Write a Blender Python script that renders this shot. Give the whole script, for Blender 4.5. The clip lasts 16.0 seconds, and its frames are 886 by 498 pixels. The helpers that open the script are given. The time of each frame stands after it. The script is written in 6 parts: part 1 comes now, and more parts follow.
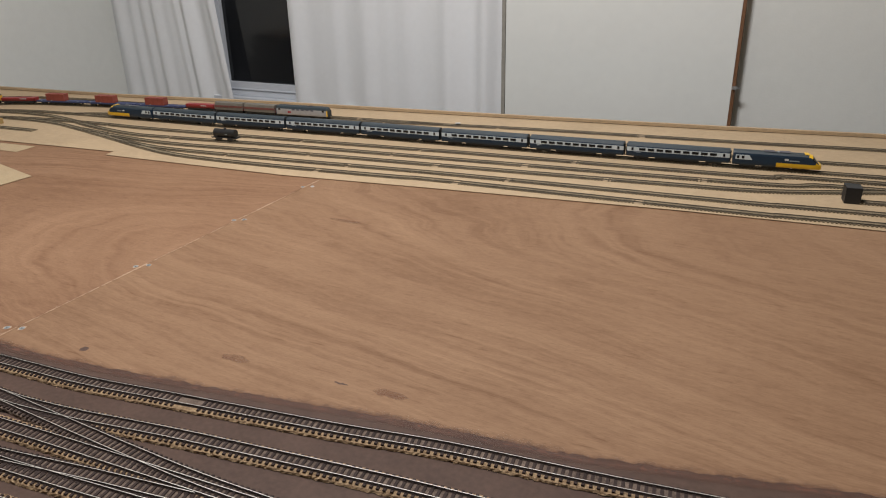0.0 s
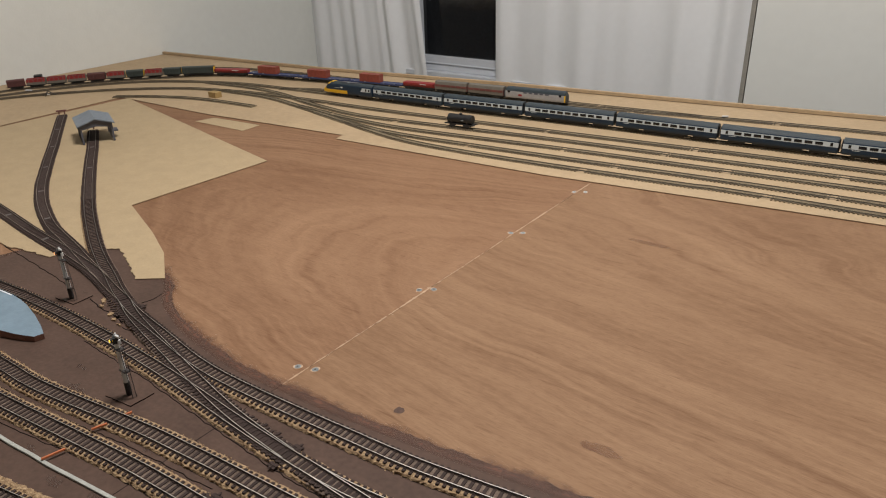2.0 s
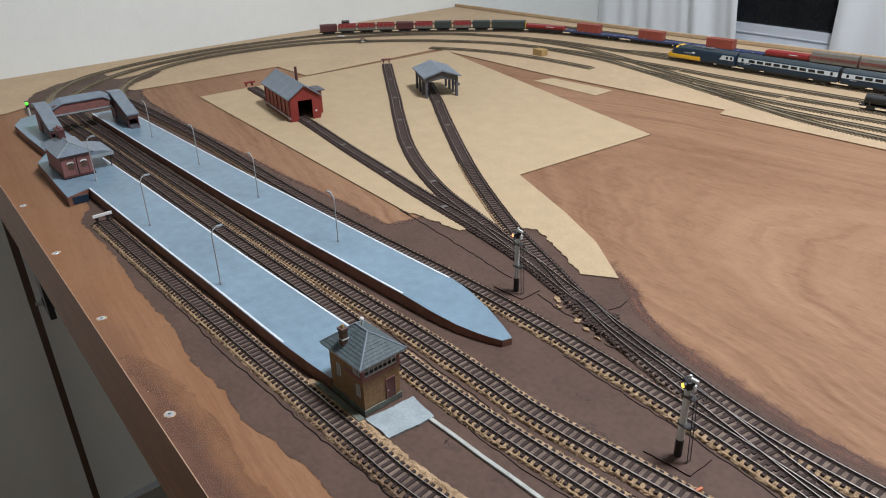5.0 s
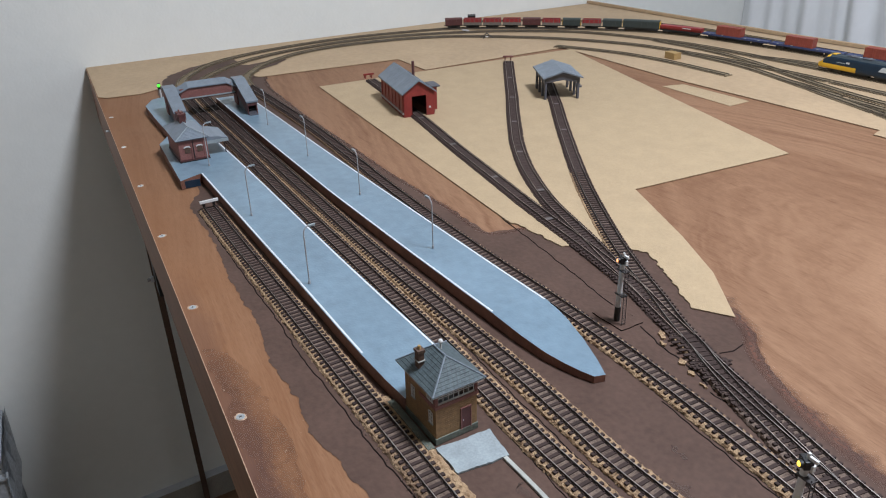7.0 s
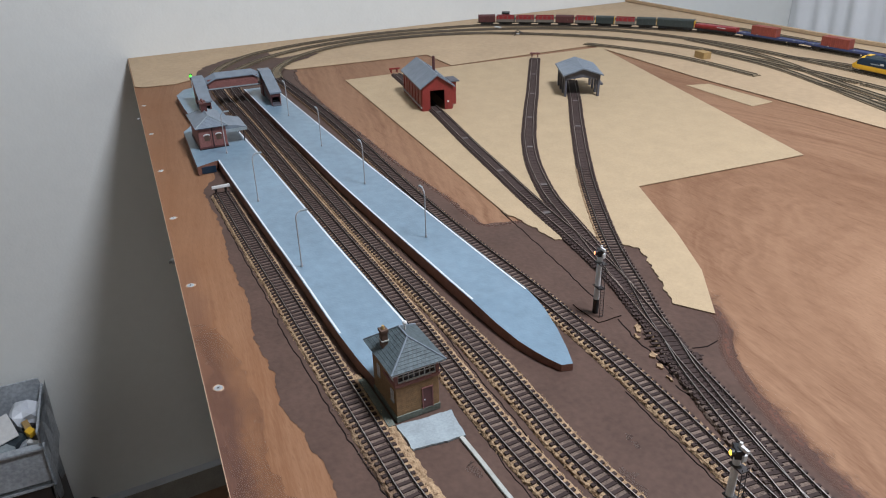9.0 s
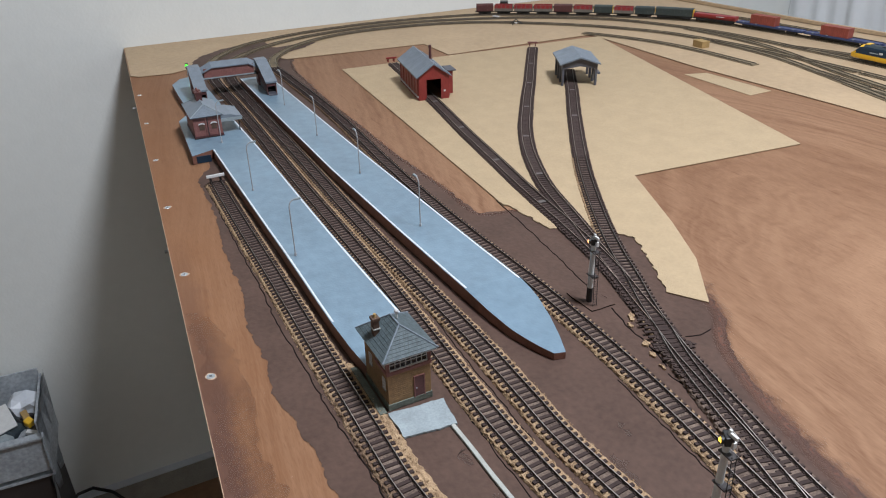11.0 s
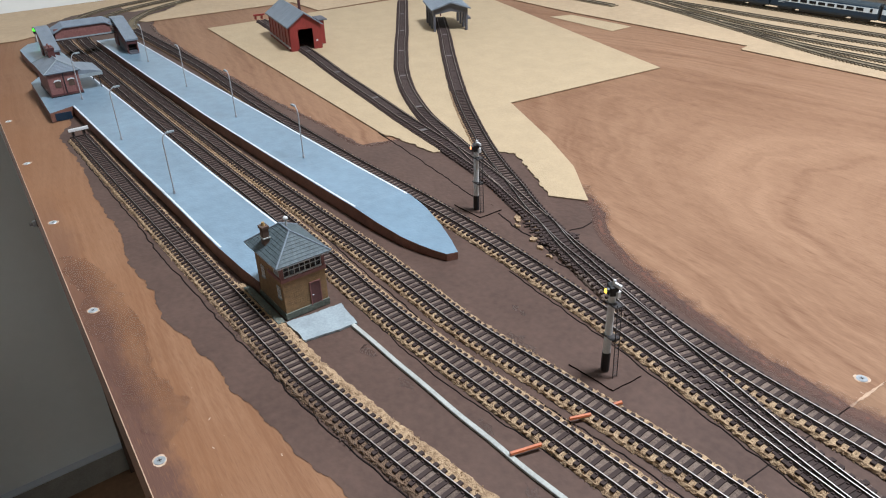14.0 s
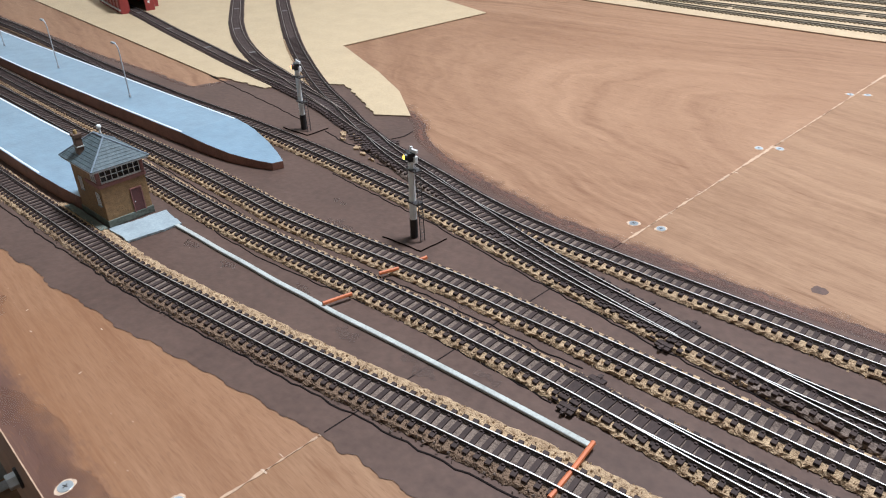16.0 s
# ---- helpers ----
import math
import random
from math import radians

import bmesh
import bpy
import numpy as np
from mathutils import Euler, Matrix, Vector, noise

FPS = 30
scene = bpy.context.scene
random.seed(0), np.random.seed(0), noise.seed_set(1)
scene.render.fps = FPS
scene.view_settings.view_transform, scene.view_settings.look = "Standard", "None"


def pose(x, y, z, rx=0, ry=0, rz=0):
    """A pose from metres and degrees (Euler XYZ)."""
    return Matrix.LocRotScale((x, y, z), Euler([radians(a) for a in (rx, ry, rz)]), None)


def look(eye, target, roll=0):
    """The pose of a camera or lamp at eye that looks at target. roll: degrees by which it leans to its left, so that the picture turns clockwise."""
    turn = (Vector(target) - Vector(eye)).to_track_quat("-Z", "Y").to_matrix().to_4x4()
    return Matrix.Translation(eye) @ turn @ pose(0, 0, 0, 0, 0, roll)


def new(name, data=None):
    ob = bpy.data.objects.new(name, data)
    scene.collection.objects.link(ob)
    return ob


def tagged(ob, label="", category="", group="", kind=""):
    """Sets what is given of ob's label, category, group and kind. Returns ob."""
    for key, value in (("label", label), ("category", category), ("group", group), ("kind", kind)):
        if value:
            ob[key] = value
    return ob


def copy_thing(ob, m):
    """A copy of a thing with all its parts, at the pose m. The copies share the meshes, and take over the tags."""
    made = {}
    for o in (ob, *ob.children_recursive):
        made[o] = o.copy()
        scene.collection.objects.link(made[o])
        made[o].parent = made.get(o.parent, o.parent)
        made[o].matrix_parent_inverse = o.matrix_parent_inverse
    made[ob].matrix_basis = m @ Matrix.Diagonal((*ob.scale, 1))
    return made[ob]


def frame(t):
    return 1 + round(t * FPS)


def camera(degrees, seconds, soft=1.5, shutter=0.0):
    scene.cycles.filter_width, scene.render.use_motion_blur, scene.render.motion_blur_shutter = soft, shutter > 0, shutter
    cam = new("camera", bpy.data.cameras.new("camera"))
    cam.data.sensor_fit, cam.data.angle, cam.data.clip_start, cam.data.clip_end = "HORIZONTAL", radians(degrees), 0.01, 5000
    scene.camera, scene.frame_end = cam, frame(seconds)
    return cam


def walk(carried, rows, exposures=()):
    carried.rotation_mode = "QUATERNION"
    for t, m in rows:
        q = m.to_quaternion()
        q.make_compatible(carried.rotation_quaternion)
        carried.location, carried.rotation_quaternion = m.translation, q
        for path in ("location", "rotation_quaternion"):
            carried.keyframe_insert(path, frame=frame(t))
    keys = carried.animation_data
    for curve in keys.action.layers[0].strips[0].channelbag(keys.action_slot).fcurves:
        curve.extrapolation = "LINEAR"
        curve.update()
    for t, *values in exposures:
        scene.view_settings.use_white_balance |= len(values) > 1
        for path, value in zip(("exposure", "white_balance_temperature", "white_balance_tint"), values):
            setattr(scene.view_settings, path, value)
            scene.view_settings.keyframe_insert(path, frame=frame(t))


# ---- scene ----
cam = camera(63.4, 16.0, 1.1)
PATH = [
    (0, (0.5979, -0.0490, 0.3055), (0.1396, 0.8960, -0.1368), -1.2),
    (0.5, (0.5130, -0.0222, 0.3044), (0.0137, 0.8972, -0.1482), -1.3),
    (1, (0.4366, -0.0017, 0.2970), (-0.1015, 0.8898, -0.1676), -1.4),
    (1.5, (0.3836, 0.0074, 0.2918), (-0.1932, 0.8698, -0.1807), -1.5),
    (2, (0.3580, -0.0028, 0.3004), (-0.2633, 0.8242, -0.1784), -1.8),
    (2.5, (0.2793, -0.0108, 0.2964), (-0.3865, 0.7769, -0.1887), -1.9),
    (3, (0.1955, -0.0165, 0.2827), (-0.5113, 0.7307, -0.2086), -1.9),
    (3.5, (0.1533, -0.0194, 0.2685), (-0.5934, 0.6834, -0.2297), -2.0),
    (4, (0.1357, -0.0319, 0.2639), (-0.6384, 0.6361, -0.2400), -1.8),
    (4.5, (0.1157, -0.0490, 0.2668), (-0.6726, 0.5974, -0.2434), -1.7),
    (5, (0.0758, -0.0655, 0.2639), (-0.7285, 0.5569, -0.2508), -1.5),
    (5.2, (0.0564, -0.0735, 0.2611), (-0.7564, 0.5375, -0.2548), -1.4),
    (7.3, (0.0553, -0.0279, 0.2628), (-0.8550, 0.4218, -0.2548), -1.5),
    (7.5, (0.0598, -0.0234, 0.2593), (-0.8573, 0.4161, -0.2565), -1.6),
    (8, (0.0775, -0.0142, 0.2611), (-0.8510, 0.4030, -0.2525), -1.6),
    (10.5, (0.0901, 0.0011, 0.2616), (-0.8419, 0.3927, -0.2656), -1.6),
    (11, (0.0889, 0.0011, 0.2593), (-0.8373, 0.3979, -0.2742), -1.5),
    (11.5, (0.0861, 0.0011, 0.2525), (-0.8311, 0.4093, -0.2873), -1.5),
    (12, (0.0804, -0.0023, 0.2445), (-0.8219, 0.4315, -0.3010), -1.4),
    (12.5, (0.0787, -0.0028, 0.2365), (-0.8065, 0.4571, -0.3146), -1.5),
    (13, (0.0861, -0.0068, 0.2331), (-0.7820, 0.4816, -0.3215), -1.9),
    (13.5, (0.1003, -0.0120, 0.2280), (-0.7490, 0.5044, -0.3300), -1.9),
    (14, (0.1100, -0.0108, 0.2206), (-0.7216, 0.5312, -0.3403), -1.8),
    (14.5, (0.1288, -0.0074, 0.2006), (-0.6817, 0.5683, -0.3580), -1.5),
    (15, (0.1402, -0.0068, 0.1921), (-0.6447, 0.6070, -0.3608), -1.2),
    (15.5, (0.1573, -0.0131, 0.1858), (-0.6013, 0.6338, -0.3671), -1.3),
    (16, (0.1727, -0.0171, 0.1824), (-0.5398, 0.6652, -0.3893), -1.4),
]
EXPOSURES = [(0.0, -0.45, 6700, 10), (1.2, -0.50, 6850, 10), (2.5, -0.46, 7040, 10), (3.5, -0.32, 7080, 10), (4.2, -0.17, 6560, 9), (5.0, -0.03, 6080, 8), (8.0, -0.02, 5900, 10), (11.0, 0.01, 5980, 9),
             (12.5, 0.10, 5940, 8), (14.0, 0.20, 5870, 7), (15.5, 0.32, 5740, 6), (16.0, 0.32, 5720, 6)]
walk(cam, [(t, look(eye, target, roll)) for t, eye, target, roll in PATH], EXPOSURES)

# ---- light ----
world = bpy.data.worlds.new("night")
world.use_nodes = True
world.node_tree.nodes["Background"].inputs[0].default_value = (0.010, 0.012, 0.016, 1)
world.node_tree.nodes["Background"].inputs[1].default_value = 0.3
scene.world = world


def lamp(name, x, y, z, size, watts, colour):
    data = bpy.data.lights.new(name, "AREA")
    data.shape, data.size, data.energy, data.color = "DISK", size, watts, colour
    ob = new(name, data)
    ob.matrix_basis = pose(x, y, z)
    return ob


lamp("ceiling_lamp_light", 0.07, 0.58, 1.42, 0.34, 36, (0.97, 0.97, 1.0))

# ---- materials ----
def material(name, colour, rough=0.6, metal=0.0, vary=0.12, scale=40.0, bump=0.0, bump_scale=400.0, second=None,
             stretch=(1, 1, 1), coat=0.0, random_piece=0.0, cover=None, shine=0.5, overpaint_or_sheen=None):
    """A plain surface with noise at two scales in its colour, and fine relief."""
    m = bpy.data.materials.new(name)
    m.use_nodes = True
    n, l = m.node_tree.nodes, m.node_tree.links
    b = n["Principled BSDF"]
    b.inputs["Roughness"].default_value, b.inputs["Metallic"].default_value = rough, metal
    b.inputs["Coat Weight"].default_value, b.inputs["Specular IOR Level"].default_value = coat, shine
    co = n.new("ShaderNodeTexCoord")
    mp = n.new("ShaderNodeMapping")
    mp.inputs["Scale"].default_value = [k / 0.57 for k in stretch]
    l.new(co.outputs["Object"], mp.inputs["Vector"])
    n1, n2 = n.new("ShaderNodeTexNoise"), n.new("ShaderNodeTexNoise")
    n1.inputs["Scale"].default_value, n1.inputs["Detail"].default_value = scale, 5
    n2.inputs["Scale"].default_value, n2.inputs["Detail"].default_value = scale * 9, 3
    l.new(mp.outputs[0], n1.inputs["Vector"]), l.new(mp.outputs[0], n2.inputs["Vector"])
    add = n.new("ShaderNodeMath")
    add.operation = "ADD"
    l.new(n1.outputs[0], add.inputs[0]), l.new(n2.outputs[0], add.inputs[1])
    half = n.new("ShaderNodeMath")
    half.operation, half.inputs[1].default_value = "MULTIPLY", 0.5
    l.new(add.outputs[0], half.inputs[0])
    fac = half.outputs[0]
    if random_piece:
        info, mix = n.new("ShaderNodeObjectInfo"), n.new("ShaderNodeMath")
        mix.operation, mix.inputs[1].default_value = "MULTIPLY_ADD", random_piece
        l.new(info.outputs["Random"], mix.inputs[0]), l.new(fac, mix.inputs[2])
        fac = mix.outputs[0]
    ramp = n.new("ShaderNodeValToRGB")
    lo = [c * (1 - vary) for c in colour[:3]] + [1] if second is None else second
    hi = [min(1, c * (1 + vary)) for c in colour[:3]] + [1] if second is None else colour
    ramp.color_ramp.elements[0].position, ramp.color_ramp.elements[0].color = 0.36, lo
    ramp.color_ramp.elements[1].position, ramp.color_ramp.elements[1].color = 0.64, hi
    l.new(fac, ramp.inputs[0])
    l.new(ramp.outputs[0], b.inputs["Base Color"])
    # colour shift along x: real paint on cork and beds, painted sheen on rails
    if overpaint_or_sheen:
        tone, x0, x1 = overpaint_or_sheen
        sep, push, where_x, mixed = n.new("ShaderNodeSeparateXYZ"), n.new("ShaderNodeMath"), n.new("ShaderNodeMapRange"), n.new("ShaderNodeMix")
        l.new(co.outputs["Object"], sep.inputs[0])
        push.operation, push.inputs[1].default_value = "MULTIPLY_ADD", 0.9 * (x1 - x0)
        l.new(n1.outputs[0], push.inputs[0]), l.new(sep.outputs["X"], push.inputs[2])
        where_x.inputs["From Min"].default_value, where_x.inputs["From Max"].default_value = x0 + 0.45 * (x1 - x0), x1 + 0.45 * (x1 - x0)
        where_x.inputs["To Min"].default_value, where_x.inputs["To Max"].default_value = 0.92, 0.0
        l.new(push.outputs[0], where_x.inputs["Value"])
        mixed.data_type = "RGBA"
        mixed.inputs[7].default_value = tone
        l.new(where_x.outputs[0], mixed.inputs["Factor"]), l.new(ramp.outputs[0], mixed.inputs[6])
        l.new(mixed.outputs[2], b.inputs["Base Color"])
    if cover:
        thin = n.new("ShaderNodeMapRange")
        thin.inputs["From Min"].default_value, thin.inputs["From Max"].default_value = 0.36, 0.62
        thin.inputs["To Min"].default_value, thin.inputs["To Max"].default_value = cover
        l.new(fac, thin.inputs["Value"]), l.new(thin.outputs[0], b.inputs["Alpha"])
    if bump:
        nb, bp = n.new("ShaderNodeTexNoise"), n.new("ShaderNodeBump")
        nb.inputs["Scale"].default_value = bump_scale
        bp.inputs["Strength"].default_value, bp.inputs["Distance"].default_value = bump, 0.002
        l.new(mp.outputs[0], nb.inputs["Vector"])
        l.new(nb.outputs[0], bp.inputs["Height"]), l.new(bp.outputs[0], b.inputs["Normal"])
    return m


def brushed_edge(name, colour, dark, bare=0.95):
    """Paint that thins out across a strip: its cover falls from one side to the other, broken by brush marks."""
    m = material(name, colour, 0.6, scale=30, second=dark, shine=0.4)
    n, l = m.node_tree.nodes, m.node_tree.links
    uv, sep, co = n.new("ShaderNodeUVMap"), n.new("ShaderNodeSeparateXYZ"), n.new("ShaderNodeTexCoord")
    uv.uv_map = "across"
    ns = [n.new("ShaderNodeTexNoise") for _ in range(2)]
    l.new(uv.outputs[0], sep.inputs[0])
    v = sep.outputs["Y"]
    for t, s, k in ((ns[0], 95, 0.9), (ns[1], 420, 0.6)):
        t.inputs["Scale"].default_value, t.inputs["Detail"].default_value = s, 4
        l.new(co.outputs["Object"], t.inputs["Vector"])
        a = n.new("ShaderNodeMath")
        a.operation, a.inputs[1].default_value = "MULTIPLY_ADD", k
        l.new(t.outputs[0], a.inputs[0]), l.new(v, a.inputs[2])
        v = a.outputs[0]
    fade = n.new("ShaderNodeMapRange")
    fade.interpolation_type = "SMOOTHSTEP"
    fade.inputs["From Min"].default_value, fade.inputs["From Max"].default_value = 0.90, 1.65
    fade.inputs["To Min"].default_value, fade.inputs["To Max"].default_value = bare, 0.0
    rise, both = n.new("ShaderNodeMapRange"), n.new("ShaderNodeMath")
    rise.inputs["From Max"].default_value, both.operation = 0.32, "MULTIPLY"
    l.new(v, fade.inputs["Value"]), l.new(sep.outputs["Y"], rise.inputs["Value"])
    l.new(fade.outputs[0], both.inputs[0]), l.new(rise.outputs[0], both.inputs[1])
    l.new(both.outputs[0], n["Principled BSDF"].inputs["Alpha"])
    return m


def glow(name, colour, strength):
    m = bpy.data.materials.new(name)
    m.use_nodes = True
    b = m.node_tree.nodes["Principled BSDF"]
    b.inputs["Base Color"].default_value = colour
    b.inputs["Emission Color"].default_value, b.inputs["Emission Strength"].default_value = colour, strength
    return m


def plywood(name, light, mid, dark, stain, axis, bend):
    """Red-brown veneer: cathedral figure, fine streaks and pores along x, blotches, and a purple-brown spill along the front edge."""
    m = bpy.data.materials.new(name)
    m.use_nodes = True
    n, l = m.node_tree.nodes, m.node_tree.links
    b = n["Principled BSDF"]
    b.inputs["Roughness"].default_value, b.inputs["Specular IOR Level"].default_value = 0.72, 0.3
    co = n.new("ShaderNodeTexCoord")

    def noise_at(sx, sy, detail, rough=0.5, offset=0.0):
        mp, t = n.new("ShaderNodeMapping"), n.new("ShaderNodeTexNoise")
        mp.inputs["Scale"].default_value = (sx / 0.57, sy / 0.57, 1)
        mp.inputs["Location"].default_value = (offset, offset, 0)
        t.inputs["Scale"].default_value, t.inputs["Detail"].default_value, t.inputs["Roughness"].default_value = 1.0, detail, rough
        l.new(co.outputs["Object"], mp.inputs["Vector"]), l.new(mp.outputs[0], t.inputs["Vector"])
        return t.outputs[0]

    def math_node(op, *args):
        x = n.new("ShaderNodeMath")
        x.operation = op
        for i, v in enumerate(args):
            if isinstance(v, (int, float)):
                x.inputs[i].default_value = v
            else:
                l.new(v, x.inputs[i])
        return x.outputs[0]

    # nested arcs of the growth rings, opening along x about the sheet's axis, unevenly spaced
    place = n.new("ShaderNodeSeparateXYZ")
    l.new(co.outputs["Object"], place.inputs[0])
    off = math_node("SUBTRACT", place.outputs["Y"], axis)
    bow = math_node("MULTIPLY", math_node("MULTIPLY", off, off), -bend)
    figure = math_node("MULTIPLY_ADD", place.outputs["X"], 0.50, bow)
    figure = math_node("MULTIPLY_ADD", noise_at(1.5, 2.0, 4, 0.5), 0.24, figure)
    figure = math_node("MULTIPLY_ADD", noise_at(7, 30, 3, 0.6, 9.0), 0.012, figure)

    def bands(pitch, along, detail):
        mix, t = n.new("ShaderNodeCombineXYZ"), n.new("ShaderNodeTexNoise")
        l.new(math_node("MULTIPLY", figure, pitch), mix.inputs[0])
        l.new(math_node("MULTIPLY", place.outputs["X"], along), mix.inputs[1])
        t.inputs["Scale"].default_value, t.inputs["Detail"].default_value, t.inputs["Roughness"].default_value = 1.0, detail, 0.62
        l.new(mix.outputs[0], t.inputs["Vector"])
        return math_node("SUBTRACT", t.outputs[0], 0.5)

    broken = math_node("MAXIMUM", math_node("MULTIPLY_ADD", noise_at(2.6, 6.0, 3, 0.55, 5.5), 3.0, -0.7), 0.15)
    rings = math_node("MULTIPLY", bands(62.0, 1.5, 4), broken)
    wide = bands(11.0, 0.8, 2)
    mottle, fleck = noise_at(18, 46, 5, 0.66, 2.2), noise_at(16, 150, 2, 0.5, 6.0)
    streak, fine, pores = noise_at(15, 140, 5, 0.72), noise_at(60, 520, 3, 0.65), noise_at(90, 900, 1)
    blot = noise_at(2.6, 4.2, 4, 0.55, 3.1)
    v = math_node("MULTIPLY_ADD", rings, 0.48, 0.055)
    v = math_node("MULTIPLY_ADD", wide, 0.30, v)
    v = math_node("MULTIPLY_ADD", streak, 0.22, v)
    v = math_node("MULTIPLY_ADD", fine, 0.29, v)
    v = math_node("MULTIPLY_ADD", mottle, 0.17, v)
    v = math_node("MULTIPLY_ADD", blot, 0.23, v)
    dent = n.new("ShaderNodeMapRange")
    dent.inputs["From Min"].default_value, dent.inputs["From Max"].default_value = 0.36, 0.27
    dent.inputs["To Max"].default_value = -0.10
    l.new(fleck, dent.inputs["Value"])
    v = math_node("ADD", v, dent.outputs[0])
    ramp = n.new("ShaderNodeValToRGB")
    e = ramp.color_ramp.elements
    e[0].position, e[0].color = 0.36, dark
    e[1].position, e[1].color = 0.66, light
    e.new(0.50).color = mid
    l.new(v, ramp.inputs[0])
    # the spill of old stain: broad along the front edge, ragged inwards
    sep = n.new("ShaderNodeSeparateXYZ")
    l.new(co.outputs["Object"], sep.inputs[0])
    y = math_node("DIVIDE", sep.outputs["Y"], 0.57)
    where_x = n.new("ShaderNodeMapRange")
    where_x.inputs["From Min"].default_value, where_x.inputs["From Max"].default_value = -0.48, -0.22
    l.new(sep.outputs["X"], where_x.inputs["Value"])
    rag = math_node("MULTIPLY_ADD", noise_at(9, 13, 5, 0.6, 1.7), 0.046, -0.016)
    rag = math_node("MULTIPLY_ADD", noise_at(70, 160, 3, 0.7, 4.4), 0.026, rag)
    edge = n.new("ShaderNodeMapRange")
    edge.inputs["From Min"].default_value, edge.inputs["From Max"].default_value = 0.012, -0.006
    l.new(math_node("SUBTRACT", y, rag), edge.inputs["Value"])
    broad = n.new("ShaderNodeMapRange")
    broad.inputs["From Min"].default_value, broad.inputs["From Max"].default_value = 0.30, 0.06
    broad.inputs["To Max"].default_value = 0.88
    l.new(math_node("MULTIPLY_ADD", noise_at(5, 6, 4, 0.55, 8.0), 0.20, y), broad.inputs["Value"])
    m1, m2 = n.new("ShaderNodeMix"), n.new("ShaderNodeMix")
    for k in (m1, m2):
        k.data_type = "RGBA"
    l.new(broad.outputs[0], m1.inputs["Factor"])
    l.new(ramp.outputs[0], m1.inputs[6])
    m1.inputs[7].default_value = stain[0]
    l.new(math_node("MULTIPLY", math_node("MULTIPLY", edge.outputs[0], where_x.outputs[0]), 0.8), m2.inputs["Factor"])
    l.new(m1.outputs[2], m2.inputs[6])
    m2.inputs[7].default_value = stain[1]
    # fine dark pores
    pore = n.new("ShaderNodeMapRange")
    pore.inputs["From Min"].default_value, pore.inputs["From Max"].default_value = 0.42, 0.30
    pore.inputs["To Max"].default_value = 0.5
    l.new(pores, pore.inputs["Value"])
    m3 = n.new("ShaderNodeMix")
    m3.data_type = "RGBA"
    l.new(pore.outputs[0], m3.inputs["Factor"]), l.new(m2.outputs[2], m3.inputs[6])
    m3.inputs[7].default_value = dark
    l.new(m3.outputs[2], b.inputs["Base Color"])
    bp = n.new("ShaderNodeBump")
    bp.inputs["Strength"].default_value, bp.inputs["Distance"].default_value = 0.2, 0.0006
    l.new(fine, bp.inputs["Height"]), l.new(bp.outputs[0], b.inputs["Normal"])
    return m


M = {}
STAIN = [(0.212, 0.094, 0.039, 1), (0.078, 0.038, 0.031, 1)]
M["ply"] = plywood("red plywood", (0.304, 0.174, 0.099, 1), (0.240, 0.130, 0.071, 1), (0.170, 0.082, 0.041, 1), STAIN, 0.485, 5.5)
M["ply_east"] = plywood("tan plywood", (0.302, 0.179, 0.102, 1), (0.238, 0.134, 0.074, 1), (0.170, 0.086, 0.043, 1), STAIN, 0.80, 3.3)
M["ply_edge"] = material("plywood edge", (0.23, 0.115, 0.06, 1), 0.55, vary=0.3, scale=6, stretch=(1, 1, 12))
M["mdf"] = material("beige board", (0.415, 0.310, 0.185, 1), 0.75, vary=0.07, scale=25, bump=0.35, bump_scale=700)
M["mdf_back"] = material("pale board", (0.430, 0.312, 0.190, 1), 0.7, vary=0.09, scale=7, bump=0.2, bump_scale=600)
M["paint"] = material("dark brown paint", (0.100, 0.0610, 0.0465, 1), 0.62, scale=16, second=(0.070, 0.0425, 0.0325, 1), bump=0.10, bump_scale=160, shine=0.20)
M["cork"] = material("cork", (0.57, 0.405, 0.245, 1), 0.9, scale=190, second=(0.18, 0.108, 0.060, 1), bump=0.7, bump_scale=900, overpaint_or_sheen=((0.150, 0.098, 0.064, 1), -0.70, -0.40), shine=0.2)
M["cork_bare"] = material("bare cork", (0.57, 0.405, 0.245, 1), 0.9, scale=190, second=(0.20, 0.122, 0.070, 1), bump=0.7, bump_scale=900, shine=0.2)
M["cork_bay"] = material("part-painted cork", (0.57, 0.405, 0.245, 1), 0.9, scale=190, second=(0.20, 0.122, 0.070, 1), bump=0.7, bump_scale=900, overpaint_or_sheen=((0.165, 0.105, 0.070, 1), -0.14, -0.26), shine=0.2)
M["plinth_green"] = material("grey-green stone", (0.155, 0.172, 0.145, 1), 0.85, scale=60, second=(0.085, 0.090, 0.074, 1), bump=0.2, bump_scale=300, shine=0.2)
M["bed"] = material("painted cork", (0.225, 0.168, 0.134, 1), 0.85, scale=70, second=(0.080, 0.056, 0.045, 1), bump=0.5, bump_scale=900, overpaint_or_sheen=((0.125, 0.084, 0.070, 1), -0.66, -0.16), shine=0.2)
M["sleeper"] = material("sleeper plastic", (0.036, 0.024, 0.021, 1), 0.75, vary=0.3, scale=90, shine=0.2, random_piece=0.25)
M["sleeper_old"] = material("dusty olive sleeper", (0.225, 0.178, 0.112, 1), 0.85, scale=8, second=(0.120, 0.096, 0.064, 1), shine=0.2)
# rail colour dims towards the west, painting in where the highlight fades
M["rail"] = material("nickel rail", (0.78, 0.74, 0.69, 1), 0.40, 0.95, vary=0.12, scale=30, overpaint_or_sheen=((0.17, 0.14, 0.125, 1), -0.30, 0.08))
